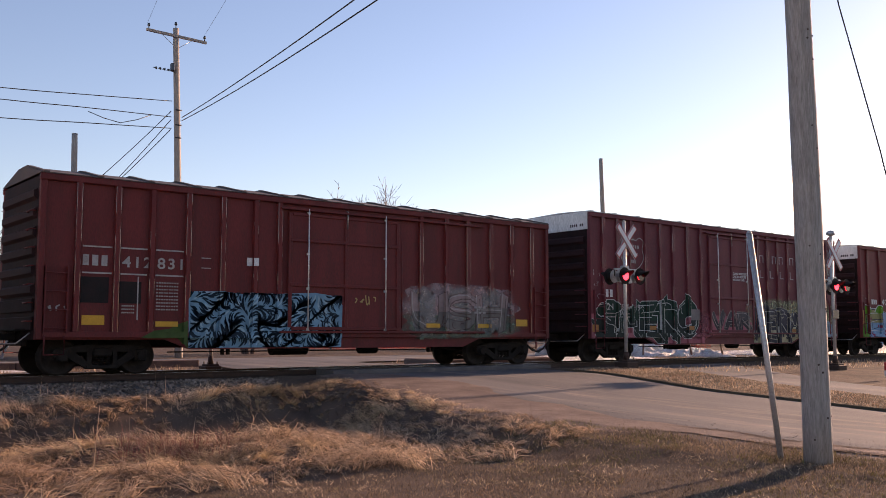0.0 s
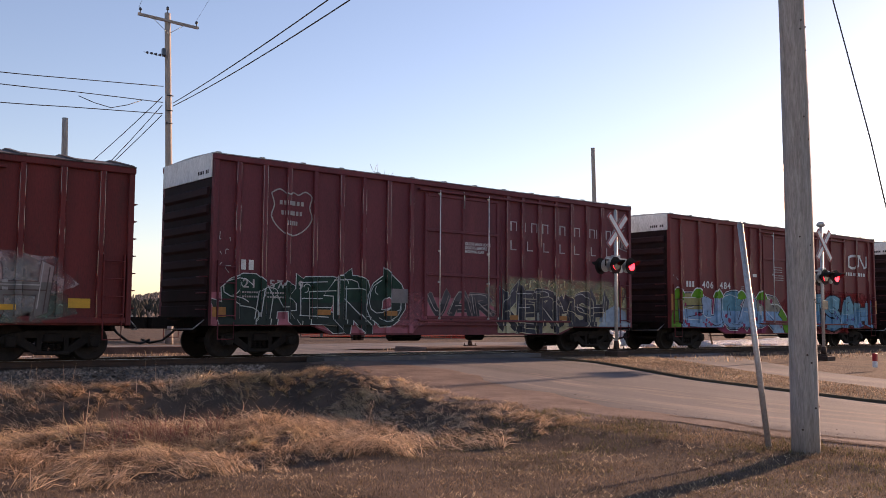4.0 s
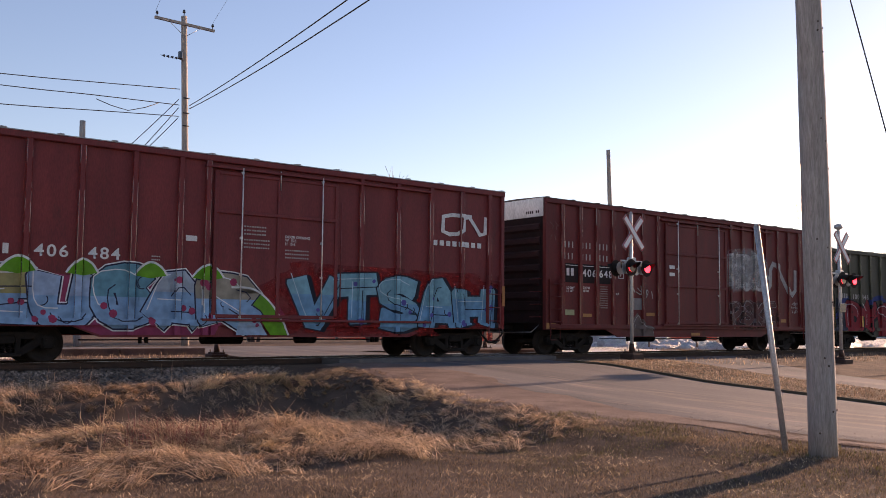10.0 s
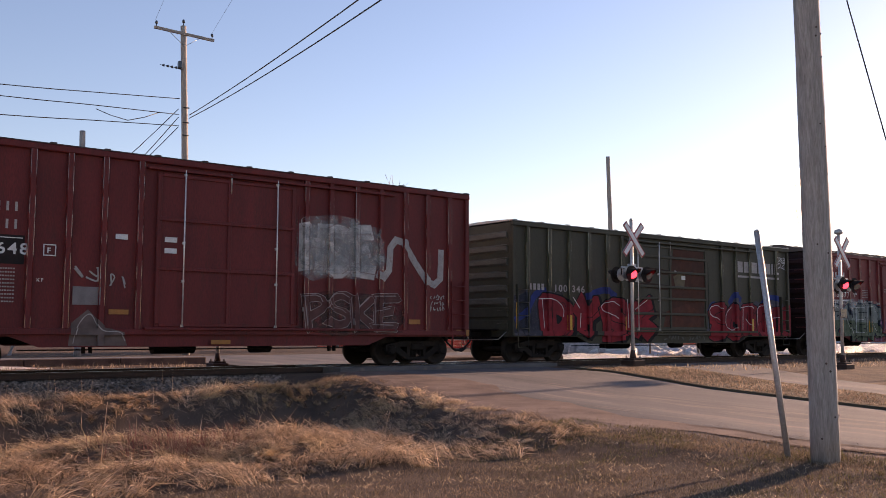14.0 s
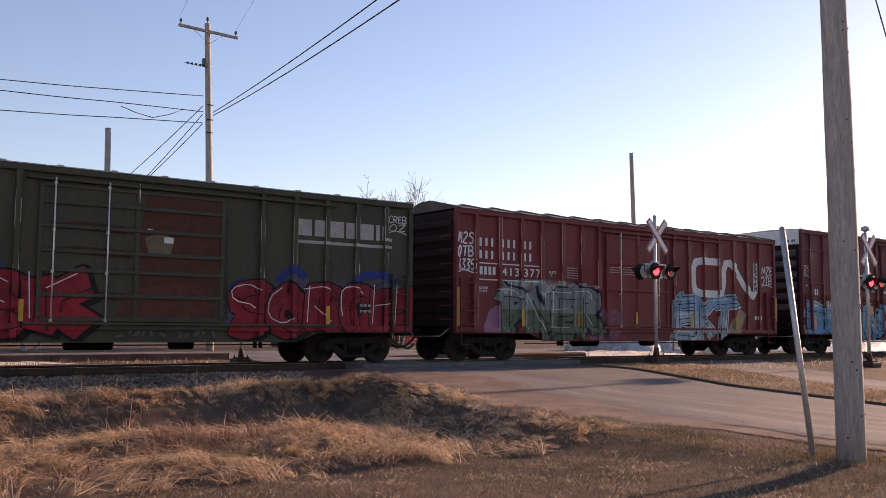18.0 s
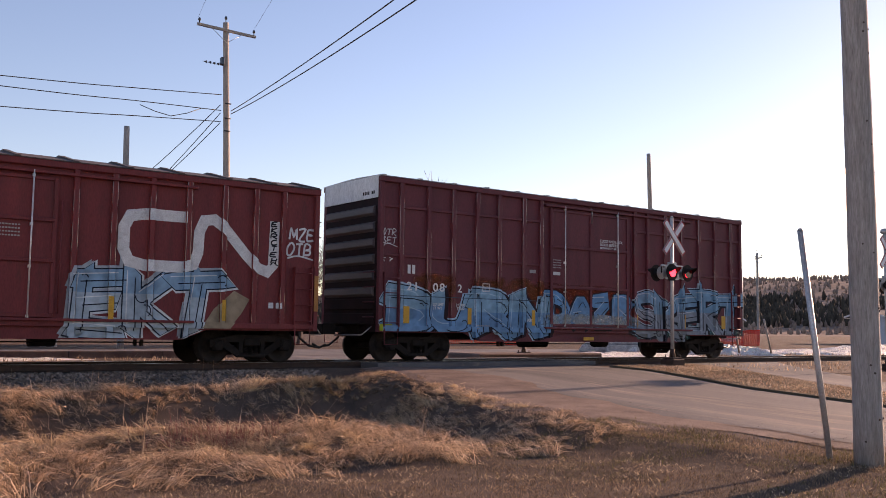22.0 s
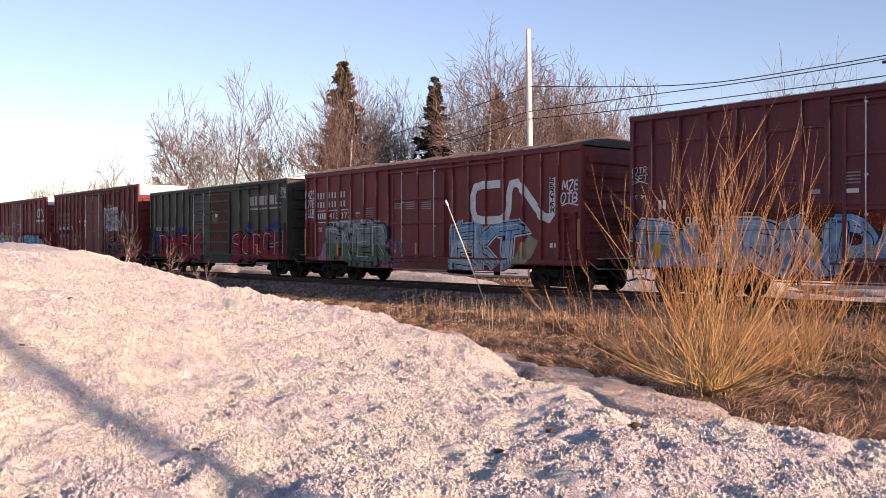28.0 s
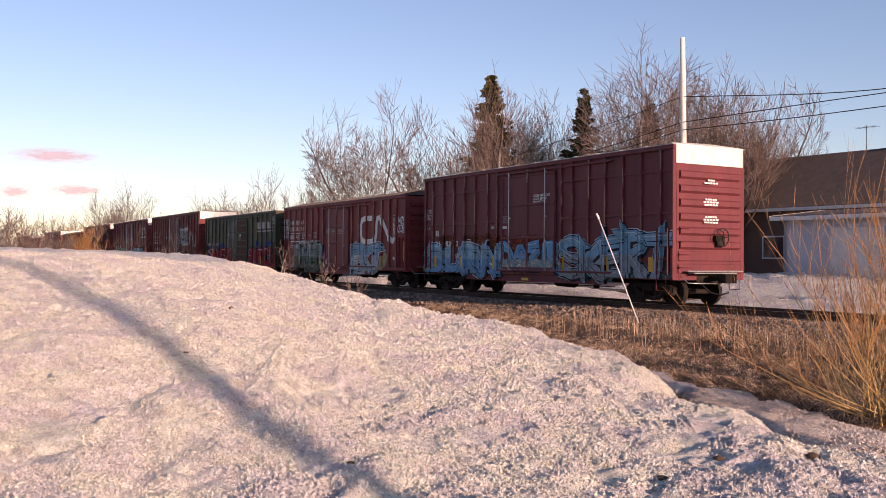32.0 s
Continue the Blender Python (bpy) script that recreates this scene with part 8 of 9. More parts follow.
def crossing_signal(x, y, z, facing, label, height=4.35, gates=(), plate=False, swap=False):
    """A mast with a crossbuck and two pairs of lamps; facing -1 shows its front to -y."""
    f = facing
    s = thing("crossing_signal", label, "crossing signal", pose(x, y, z, 0, 0, 0 if f < 0 else 180), "level crossing signals")
    g = Geo()
    g.tube([(0, 0, 0), (0, 0, height)], 0.055, 14)
    g.tube([(0, 0, height), (0, 0, height + 0.06)], [0.065, 0.02], 14)
    part("mast", g, "galv", s, "galvanised steel mast")
    g = Geo()
    g.box(-0.27, 0.27, -0.27, 0.27, -0.35, 0.0, 0.03)
    g.box(-0.2, 0.2, -0.2, 0.2, 0.0, 0.05, 0.01)
    g.tube([(0, 0, 0.05), (0, 0, 0.3)], [0.1, 0.07], 12)
    for a in (-0.15, 0.15):
        for b in (-0.15, 0.15):
            g.tube([(a, b, 0.05), (a, b, 0.13)], 0.018, 6)
    part("base", g, "railrust", s, "rusty bolted base plate")
    for a in (48, -48):
        blade = Geo()
        blade.box(-0.66, 0.66, -0.012, 0.012, -0.11, 0.11, 0.004)
        b = part("crossbuck_blade", blade, "alu", s, "white blade with a red border", pose(0, -0.08 - (0.014 if a > 0 else 0.0) * 2, height - 0.62, 0, a, 0))
        blade = Geo()
        blade.box(-0.655, 0.655, -0.016, -0.0125, -0.105, 0.105)
        part("red_border", blade, "signred", b)
        blade = Geo()
        blade.box(-0.615, 0.615, -0.02, -0.0165, -0.072, 0.072)
        part("white_field", blade, "signwhite", b)
    zl = height - 1.72
    g = Geo()
    g.box(-0.5, 0.5, -0.03, 0.03, zl - 0.03 + 0.22, zl + 0.03 + 0.22, 0.01)
    g.box(-0.13, 0.13, -0.09, 0.09, zl + 0.12, zl + 0.34, 0.02)
    part("lamp_arm", g, "alu", s)
    for way in (-1, 1):
        for k, a in enumerate((-0.36, 0.36)):
            h = Geo()
            y0 = way * 0.3
            h.tube([(a, way * 0.12, zl), (a, way * 0.2, zl), (a, way * 0.3, zl)], [0.05, 0.13, 0.17], 20)
            h.tube([(a, way * 0.3, zl), (a, way * 0.31, zl)], 0.26, 24)
            h.tube([(a, way * 0.1, zl), (a, way * 0.1, zl + 0.2)], 0.02, 6)
            unit = part("lamp_unit", h, "black", s, "black lamp with round backplate")
            hood = Geo()
            m = 14
            vs, fs = [], []
            for i in range(m + 1):
                w = math.pi * (0.0 + i / m)
                vs += [(a + 0.17 * math.cos(w), way * 0.31, zl + 0.17 * math.sin(w)), (a + 0.15 * math.cos(w), way * (0.40 + 0.25 * math.sin(w)), zl + 0.15 * math.sin(w))]
            fs = [(2 * i, 2 * i + 1, 2 * i + 3, 2 * i + 2) for i in range(m)]
            hood.add(vs, fs, True)
            part("hood", hood, "black", unit)
            rim = Geo()
            rim.tube([(a, way * 0.105, zl), (a, way * 0.118, zl)], 0.2, 20)
            part("back_cover", rim, "alu", unit)
            turn = Geo()
            turn.prism([(0.14 * math.cos(q), 0.14 * math.sin(q)) for q in np.linspace(0, 6.2832, 19)[:18]], "y", -0.014, 0.0)
            lit = part("lit_lens", turn, "lit", s, "red lens that flashes in turn with its neighbour", pose(a, way * 0.335, zl, 0, 0, 0))
            back = Geo()
            back.prism([(0.145 * math.cos(q), 0.145 * math.sin(q)) for q in np.linspace(0, 6.2832, 19)[:18]], "y", 0.001, 0.012)
            part("dark_lens", back, "darklens", lit)
            LAMPS.append((lit, (a, way * 0.335, zl), k if (way * f > 0) != swap else 1 - k, way))
    if plate:
        g = Geo()
        g.tube([(0, 0, height), (0, 0, height + 0.05), (0, 0, height + 0.16), (0, 0, height + 0.2)], [0.05, 0.15, 0.13, 0.03], 14)
        part("bell", g, "alu", s)
        g = Geo()
        g.box(-0.2, 0.2, -0.09, -0.075, 1.55, 1.85, 0.005)
        part("notice_plate", g, "carblue", s, "small blue notice plate")
    return s


crossing_signal(22.75, -3.45, 0.1, -1, "crossing signal with white crossbuck and flashing red lamps")
crossing_signal(30.2, -6.2, -0.08, -1, "crossing signal with bell and blue plate", plate=True)
crossing_signal(24.7, 5.7, 0.0, 1, "crossing signal across the track seen from behind", swap=True)
crossing_signal(12.9, 5.0, -0.05, 1, "crossing signal across the track beside the road")
g = Geo()
g.box(21.6, 28.0, 4.6, 6.6, -0.4, 0.02, 0.05)
tagged(part("signal_island", g, "gravel"), "low dusty kerbed island around the far signal", "traffic island", kind="structure")
mk = thing("track_marker", "small white and red marker in the grass", "marker", pose(27.6, -9.2, -0.3))
for z0, z1, mt in ((0.0, 0.18, "signwhite"), (0.18, 0.42, "signred")):
    g = Geo()
    g.box(-0.06, 0.06, -0.06, 0.06, z0, z1, 0.015)
    part("marker_block", g, mt, mk)
for x, y, h, lean in ((37.0, 4.6, 1.5, -0.4), (38.9, 4.2, 1.5, -0.55), (34.2, 5.2, 0.9, 0.05)):
    g = Geo()
    g.tube([(0, 0, -0.1), (lean, 0.0, h)], 0.045, 8)
    tagged(part("fence_stake", g, "woodlit", at=pose(x, y, 0.1)), "leaning wooden stake in old snow", "stake", group="snow fence stakes")
g = Geo()
g.tube([(-21.75, -3.25, -0.6), (-22.9, -3.9, 2.64)], 0.017, 8)
g.tube([(-22.9, -3.9, 2.64), (-22.96, -3.94, 2.8)], 0.034, 8)
tagged(part("leaning_marker_rod", g, "signwhite"), "thin white marker rod leaning beside the ballast", "marker rod")


# ---- trees and shrubs ----
def bare_tree(x, y, height, seed, label, trunk_mat="bark", twig_mat="twig", spread=0.42, depth=5, stems=1, droop=0.0, dens=1.0, z=None, wide=1.0, girth=0.33):
    """Trunk and boughs that fork upwards into ever finer twigs."""
    rr = random.Random(seed)
    z = float(ground_z(x, y)) if z is None else z
    t = thing("bare_tree", label, "tree", pose(x, y, z - 0.1))
    tg, cg = Geo(), Geo()
    top = [0.0]
    rim_at = [rr.uniform(0.72, 1.1) for _ in range(40)]

    def outside(q):
        # the crown keeps within a rounded envelope with a ragged rim
        mid = 0.58 * height
        rad = math.hypot(q.x, q.y) / (girth * height * max(wide, 0.7))
        up = (q.z - mid) / (0.43 * height)
        return rad * rad + up * up > rim_at[int(math.atan2(q.y, q.x) * 4) % 25 - int(q.z * 1.5) % 7]

    def grow(p, d, length, r, level):
        if level > 1 and outside(p):
            return
        n = 4 if level < 2 else (3 if level < 4 else 2)
        pts, rs = [p], [r]
        q, dd = p.copy(), d.copy()
        for i in range(n):
            dd = (dd + Vector((rr.uniform(-1, 1), rr.uniform(-1, 1), rr.uniform(-0.3, 0.8) - droop * level)) * 0.13).normalized()
            q = q + dd * length / n
            pts.append(q.copy())
            rs.append(r * (1 - 0.5 * (i + 1) / n))
            if level > 1 and outside(q):
                break
        n = len(pts) - 1
        top[0] = max(top[0], q.z)
        (tg if level < 2 else cg).tube(pts, rs, 8 if level == 0 else (5 if level == 1 else 3), caps=False)
        if level >= depth:
            return
        kids = int((7 if level == 0 else (3.6 if level < 3 else 2.7)) * dens + rr.random())
        for k in range(kids):
            f = rr.uniform(0.3, 1.0) if level else 0.35 + 0.6 * (k + rr.random()) / kids
            i = min(int(f * n), n - 1)
            a = pts[i].lerp(pts[i + 1], f * n - i)
            w = rr.uniform(0, 6.283)
            e = dd.orthogonal().normalized()
            e = (e * math.cos(w) + dd.cross(e) * math.sin(w)).normalized()
            nd = (dd + e * wide * rr.uniform(0.7, 1.25) * (spread / 0.42) + Vector((0, 0, 0.2 - droop))).normalized()
            grow(a, nd, length * rr.uniform(0.5, 0.78), max(rs[i + 1] * rr.uniform(0.45, 0.65), 0.0125), level + 1)
        grow(pts[-1], dd, length * 0.72, max(rs[-1] * 0.9, 0.0135), level + 1)

    for k in range(stems):
        w = 6.283 * (k + 0.3 * rr.random()) / stems + seed
        lean = 0.0 if stems == 1 else 0.25
        d = Vector((math.cos(w) * lean, math.sin(w) * lean, 1)).normalized()
        off = 0.2 * (stems > 1)
        grow(Vector((off * math.cos(w), off * math.sin(w), 0)), d, height * 0.34, height * 0.013 + 0.02, 0)
    zs = sorted(v[2] for v in cg.v)
    k = height / zs[int(0.996 * len(zs))]
    for g in (tg, cg):
        g.v = [(vx * k, vy * k, vz * k) for vx, vy, vz in g.v]
    part("trunk", tg, trunk_mat, t)
    part("crown", cg, twig_mat, t)
    return t


def conifer(x, y, height, width, seed, mat, label, power=0.75, gaps=0.0):
    """A trunk with whorls of boughs, each bough a spray of short needled twigs."""
    rr = random.Random(seed)
    z = float(ground_z(x, y))
    t = thing("conifer", label, "tree", pose(x, y, z - 0.1))
    g = Geo()
    g.tube([(0, 0, 0), (0, 0, height)], [height * 0.018, 0.02], 8)
    part("trunk", g, "bark", t)
    g = Geo()
    layers = int(height * 3.2)
    for i in range(layers):
        f = i / layers
        for k in range(13):
            f = min((i + rr.uniform(-2.5, 2.5)) / layers, 0.985)
            zz = height * (0.08 + 0.92 * f)
            rad = width * (1 - max(f, 0)) ** power + 0.12
            if rr.random() < gaps:
                continue
            w = rr.uniform(0, 6.283)
            ln = rad * rr.uniform(0.3, 1.1)
            o = Vector((math.cos(w), math.sin(w), 0))
            sd = Vector((-o.y, o.x, 0))
            for j in range(7):
                r = 0.12 + 0.88 * (j + rr.random()) / 7
                a = o * ln * r + Vector((0, 0, zz + 0.16 * ln * (r * r - r * 0.9)))
                for side in (-1, 1):
                    out = (o * rr.uniform(0.5, 1.0) + sd * side * rr.uniform(0.3, 0.9) + Vector((0, 0, rr.uniform(-0.75, 0.45)))).normalized()
                    ln2 = rr.uniform(0.35, 0.8) * (0.35 + 0.65 * (1 - max(f, 0)))
                    up = Vector((0, 0, rr.uniform(0.06, 0.16)))
                    g.add([a + up, a - up * 1.5, a + out * ln2], [(0, 1, 2)])
                    g.add([a + sd * 0.09, a - sd * 0.09, a + out * ln2], [(0, 1, 2)])
    part("crown", g, mat, t)
    return t


def willow(x, y, height, n, seed, label, wide=1.0, thick=1.0):
    """Wands that fan out from one stool, yellow below and red towards their tips."""
    rr = random.Random(seed)
    z = float(ground_z(x, y))
    t = thing("willow_bush", label, "bush", pose(x, y, z - 0.05), "willow bushes")
    low, tip = Geo(), Geo()
    for k in range(n):
        w = rr.uniform(0, 6.283)
        tilt = min(abs(rr.gauss(0, 0.8)) * wide, 1.3)
        b = Vector((0.22 * wide * rr.gauss(0, 0.6), 0.22 * wide * rr.gauss(0, 0.6), 0))
        d = Vector((math.cos(w) * math.sin(tilt), math.sin(w) * math.sin(tilt), math.cos(tilt)))
        ln = height * rr.uniform(0.5, 1.04) * (1 - 0.12 * tilt)
        pts = [b]
        q, dd = b.copy(), d.copy()
        m = 8
        for i in range(m):
            dd = (dd + Vector((rr.uniform(-1, 1) * 0.1, rr.uniform(-1, 1) * 0.1, 0.03))).normalized()
            q = q + dd * ln / m
            pts.append(q.copy())
        r0 = rr.uniform(0.006, 0.013) * thick
        low.tube(pts[:6], [r0 * (1 - 0.1 * i) for i in range(6)], 4, caps=False)
        tip.tube(pts[5:], [r0 * 0.5, r0 * 0.42, r0 * 0.3, r0 * 0.15], 3, caps=False)
        for _ in range(rr.choice((4, 5, 6, 7))):
            i = rr.randint(2, 7)
            e = (dd * 0.6 + Vector((rr.uniform(-1, 1), rr.uniform(-1, 1), rr.uniform(0.3, 1.5))) * 0.55).normalized()
            c = pts[i]
            s = ln * rr.uniform(0.15, 0.4)
            fork = [c, c + e * s * 0.35 + Vector((0, 0, 0.02)), c + e * s * 0.7 + Vector((0, 0, 0.06)), c + e * s + Vector((0, 0, 0.12))]
            (low if i < 4 else tip).tube(fork, [r0 * 0.5, r0 * 0.42, r0 * 0.3, r0 * 0.12], 3, caps=False)
            for _ in range(rr.choice((1, 2, 2))):
                c2 = fork[rr.randint(1, 2)]
                e2 = (e + Vector((rr.uniform(-1, 1), rr.uniform(-1, 1), rr.uniform(0.0, 1.2))) * 0.5).normalized()
                s2 = s * rr.uniform(0.3, 0.6)
                tip.tube([c2, c2 + e2 * s2 * 0.5, c2 + e2 * s2 + Vector((0, 0, 0.04))], [r0 * 0.32, r0 * 0.24, r0 * 0.1], 3, caps=False)
    part("lower_growth", low, "willow", t, "yellow-orange stems")
    part("upper_growth", tip, "willowtip", t, "reddish upper twigs")
    return t


willow(-8.5, -11.15, 3.55, 120, 3, "large leafless willow bush with orange-red twigs in dead grass", 1.25)
willow(-6.8, -7.7, 2.8, 55, 5, "small leafless willow bush with orange-red twigs", 1.05)
willow(-8.6, -8.2, 2.3, 34, 6, "small leafless willow bush with orange-red twigs", 0.9)
willow(-5.9, -8.4, 1.2, 14, 16, "sparse low willow shoots in dead grass", 0.9)
for k, (x, y, h) in enumerate(((-38, -6.5, 2.6), (-44, -6.0, 3.2), (-52, -6.8, 3.0), (-62, -6.0, 3.6), (-70, -7.5, 4.2), (-33, -7.2, 1.8))):
    bare_tree(x, y, h, 30 + k, "thin leafless shrub beside the railway", "birch" if k == 1 else "bark", "twig", 0.5, 3, 1, dens=0.6)
willow(-80.2, -8.9, 4.4, 110, 17, "yellowish leafless willow thicket beside the railway", 0.7, 2.0)
for k, (x, y, h) in enumerate(((-66.6, -15.3, 5.0), (-69, -13.2, 4.6), (-72, -17.5, 5.6))):
    bare_tree(x, y, h, 18 + k, "pinkish leafless thicket behind the snow bank", depth=4, stems=3)
bare_tree(-58.1, 5.7, 12.3, 41, "large leafless deciduous tree behind the railway", depth=5, stems=2)
bare_tree(-56.8, 10.5, 12.2, 42, "large leafless deciduous tree behind the railway", depth=5, stems=2, wide=0.75)
bare_tree(-51.9, 10.2, 13.0, 43, "pale leafless deciduous tree before a conifer", "birch", depth=5, stems=1, wide=0.7)
bare_tree(-54.9, 16.0, 12.2, 44, "leafless deciduous tree beside a conifer", depth=5, stems=2, wide=0.9)
bare_tree(-51.2, 20.5, 12.0, 40, "slender leafless tree between two conifers", depth=5, stems=1, wide=0.6)
bare_tree(-43.6, 17.1, 13.6, 45, "tall white-barked birch with drooping bare twigs", "birch", depth=5, stems=2, droop=0.1, wide=0.85)
bare_tree(-45.1, 21.6, 12.9, 46, "leafless birch behind the houses", "birch", depth=5, stems=1, droop=0.06, wide=0.8)
bare_tree(-42.0, 22.2, 12.4, 47, "leafless deciduous tree behind the houses", depth=5, stems=2, wide=0.85)
bare_tree(-42.0, 25.4, 12.0, 48, "leafless deciduous tree behind the houses", depth=5, stems=2, wide=0.85)
bare_tree(-41.6, 46.4, 15.2, 49, "distant leafless tree behind the houses", depth=4, stems=2)
bare_tree(-39.3, 49.2, 15.2, 50, "distant leafless tree behind the houses", depth=4, stems=2)
bare_tree(-77.1, 6.3, 9.3, 52, "pale dead-looking leafless tree beyond the track", "birch", depth=4, stems=1, wide=0.8)
bare_tree(-77.6, 9.3, 7.5, 56, "leafless shrubby tree beyond the track", depth=4, stems=3)
bare_tree(-89.7, 4.5, 8.0, 59, "distant leafless tree beyond the track", depth=4, stems=3)
bare_tree(-86.2, 6.6, 7.2, 60, "distant leafless tree beyond the track", depth=4, stems=3)
bare_tree(-110.1, -0.7, 9.7, 53, "distant pale leafless tree beside the track", depth=4, stems=3)
bare_tree(-114.2, 2.4, 9.0, 57, "distant pale leafless tree beside the track", depth=4, stems=3)
bare_tree(-160.0, 2.8, 8.5, 54, "distant leafless tree beyond the track", depth=4, stems=3)
conifer(-56.3, 14.2, 14.2, 3.3, 61, "needledry", "tall brownish-green conifer among bare trees", 0.75)
conifer(-49.1, 16.7, 12.2, 3.0, 62, "needle", "dark green spruce behind the railway", 1.0, 0.35)
conifer(-47.9, 21.3, 11.4, 3.4, 63, "needle", "dark green spruce behind a birch", 0.95, 0.2)
bare_tree(31.0, 22.8, 9.3, 71, "leafless tree beyond the street", depth=5, stems=3, spread=0.5)
bare_tree(24.0, 24.0, 6.8, 73, "leafless tree beyond the street", depth=4, stems=3, spread=0.5)
bare_tree(10.4, 21.0, 6.4, 72, "small leafless ornamental tree with a pale trunk", "birch", depth=5, stems=2, spread=0.6, droop=0.05)
bare_tree(-3.0, 22.0, 3.2, 75, "leafless brown shrub by the street", depth=4, stems=4, spread=0.6)


# ---- buildings and street things ----
def house(x, y, w, d, wall, ridge, rot, walls, roofs, label, windows=(), doors=(), overhang=0.45, chimney=None, along="x", z=None, trim="trimwhite"):
    """A house w by d; the ridge runs along its own x or y. windows: (face, u, z, w, h)."""
    z = (float(ground_z(x, y)) if z is None else z) - 0.05
    h = thing("house", label, "house", pose(x, y, z, 0, 0, rot))
    hw, hd = w / 2, d / 2
    t = 0.2
    if along == "x":
        ends, gable = [(-hw, -hw + t), (hw - t, hw)], "x"
        prof = [(-hd, 0), (hd, 0), (hd, wall), (0, ridge), (-hd, wall)]
        sides = [(-hw, hw, -hd, -hd + t), (-hw, hw, hd - t, hd)]
    else:
        ends, gable = [(-hd, -hd + t), (hd - t, hd)], "y"
        prof = [(-hw, 0), (hw, 0), (hw, wall), (0, ridge), (-hw, wall)]
        sides = [(-hw, -hw + t, -hd, hd), (hw - t, hw, -hd, hd)]
    for a, b in ends:
        g = Geo()
        g.prism(prof, gable, a, b)
        part("wall", g, walls, h)
    for a, b, c, e in sides:
        g = Geo()
        g.box(a, b, c, e, 0, wall)
        part("wall", g, walls, h)
    half, length = (hd, hw) if along == "x" else (hw, hd)
    slope = (ridge - wall) / half
    for s in (-1, 1):
        o = half + overhang
        zz = wall - overhang * slope
        g = Geo()
        g.prism([(s * o, zz), (s * o, zz + 0.16), (0, ridge + 0.16), (0, ridge)], "x" if along == "x" else "y", -length - overhang, length + overhang)
        rf = part("roof", g, roofs, h)
        g = Geo()
        g.prism([(s * o, zz - 0.06), (s * (o + 0.03), zz - 0.06), (s * (o + 0.03), zz + 0.13), (s * o, zz + 0.13)], "x" if along == "x" else "y", -length - overhang, length + overhang)
        part("fascia", g, trim, rf)
        for e in (-length - overhang - 0.02, length + overhang + 0.002):
            g = Geo()
            g.prism([(s * o, zz - 0.02), (s * o, zz + 0.17), (0, ridge + 0.17), (0, ridge - 0.02)], "x" if along == "x" else "y", e, e + 0.02)
            part("barge_board", g, trim, rf)
    for face, u, wz, ww, wh in windows:
        o = hd + 0.01 if face in "fb" else hw + 0.01
        rotz = {"f": 0, "b": 180, "r": 90, "l": -90}[face]
        m = pose(0, 0, 0, 0, 0, rotz) @ pose(u, -o, wz)
        g = Geo()
        for a, b, c, e in ((-ww / 2 - 0.08, ww / 2 + 0.08, wh, wh + 0.09), (-ww / 2 - 0.08, ww / 2 + 0.08, -0.09, 0), (-ww / 2 - 0.08, -ww / 2, 0, wh), (ww / 2, ww / 2 + 0.08, 0, wh)):
            g.box(a, b, -0.05, 0.02, c, e, 0.008)
        wn_ = part("window", g, trim, h, at=m)
        g = Geo()
        g.box(-ww / 2, ww / 2, -0.015, 0.01, 0, wh)
        part("pane", g, "glass", wn_)
    for face, u, ww, wh, mt in doors:
        o = hd + 0.02 if face in "fb" else hw + 0.02
        rotz = {"f": 0, "b": 180, "r": 90, "l": -90}[face]
        g = Geo()
        g.box(-ww / 2, ww / 2, -0.03, 0.03, 0, wh, 0.01)
        part("door", g, mt, h, at=pose(0, 0, 0, 0, 0, rotz) @ pose(u, -o, 0.05))
    if chimney:
        for cx, cy, cz in chimney:
            g = Geo()
            g.box(cx - 0.35, cx + 0.35, cy - 0.35, cy + 0.35, wall, cz, 0.02)
            g.box(cx - 0.42, cx + 0.42, cy - 0.42, cy + 0.42, cz - 0.15, cz, 0.02)
            g.tube([(cx, cy, cz), (cx, cy, cz + 0.45)], 0.14, 10)
            part("chimney", g, "tan", h)
    return h


house(-24.5, 18.6, 14.0, 7.6, 2.75, 3.15, 3, "siding", "darkroof", "low garage with pale blue siding and a flat eave", windows=(("f", 3.0, 1.0, 1.4, 1.0),), doors=(("f", -3.2, 2.6, 2.2, "trimwhite"),), z=0.75)
house(-33.5, 28.0, 25.0, 9.0, 4.2, 7.4, 4, "tan", "shingle", "brown-roofed house with two chimneys behind the garage", windows=(("f", -6, 1.1, 1.4, 1.2), ("f", 2, 1.1, 1.6, 1.2)), chimney=((-10.8, 0.3, 8.4), (2.6, 0.4, 8.6)), z=0.6)
ant = thing("antenna", "thin rooftop television antenna", "antenna", pose(-36.5, 28.0, 7.9))
g = Geo()
g.tube([(0, 0, 0), (0, 0, 1.7)], 0.02, 6)
g.tube([(-0.7, 0, 1.6), (0.7, 0.2, 1.6)], 0.012, 5)
for k in range(6):
    g.tube([(-0.6 + 0.24 * k, -0.35, 1.6), (-0.6 + 0.24 * k, 0.45, 1.6)], 0.008, 4)
part("aerial", g, "cable", ant)
brown = house(4.9, 29.0, 8.2, 8.5, 3.9, 6.5, 0, "tan", "darkroof", "brown house with a front gable and white roof edges", windows=(("f", 2.4, 2.1, 1.1, 1.4), ("f", -2.6, 2.1, 1.4, 1.3)), doors=(("f", 0.14, 1.0, 3.85, "darkroof"),), along="y", overhang=0.5)
g = Geo()
g.prism([(-2.1, 4.0), (-2.1, 4.14), (-0.3, 4.95), (1.5, 4.14), (1.5, 4.0), (-0.3, 4.8)], "y", -6.0, -4.2)
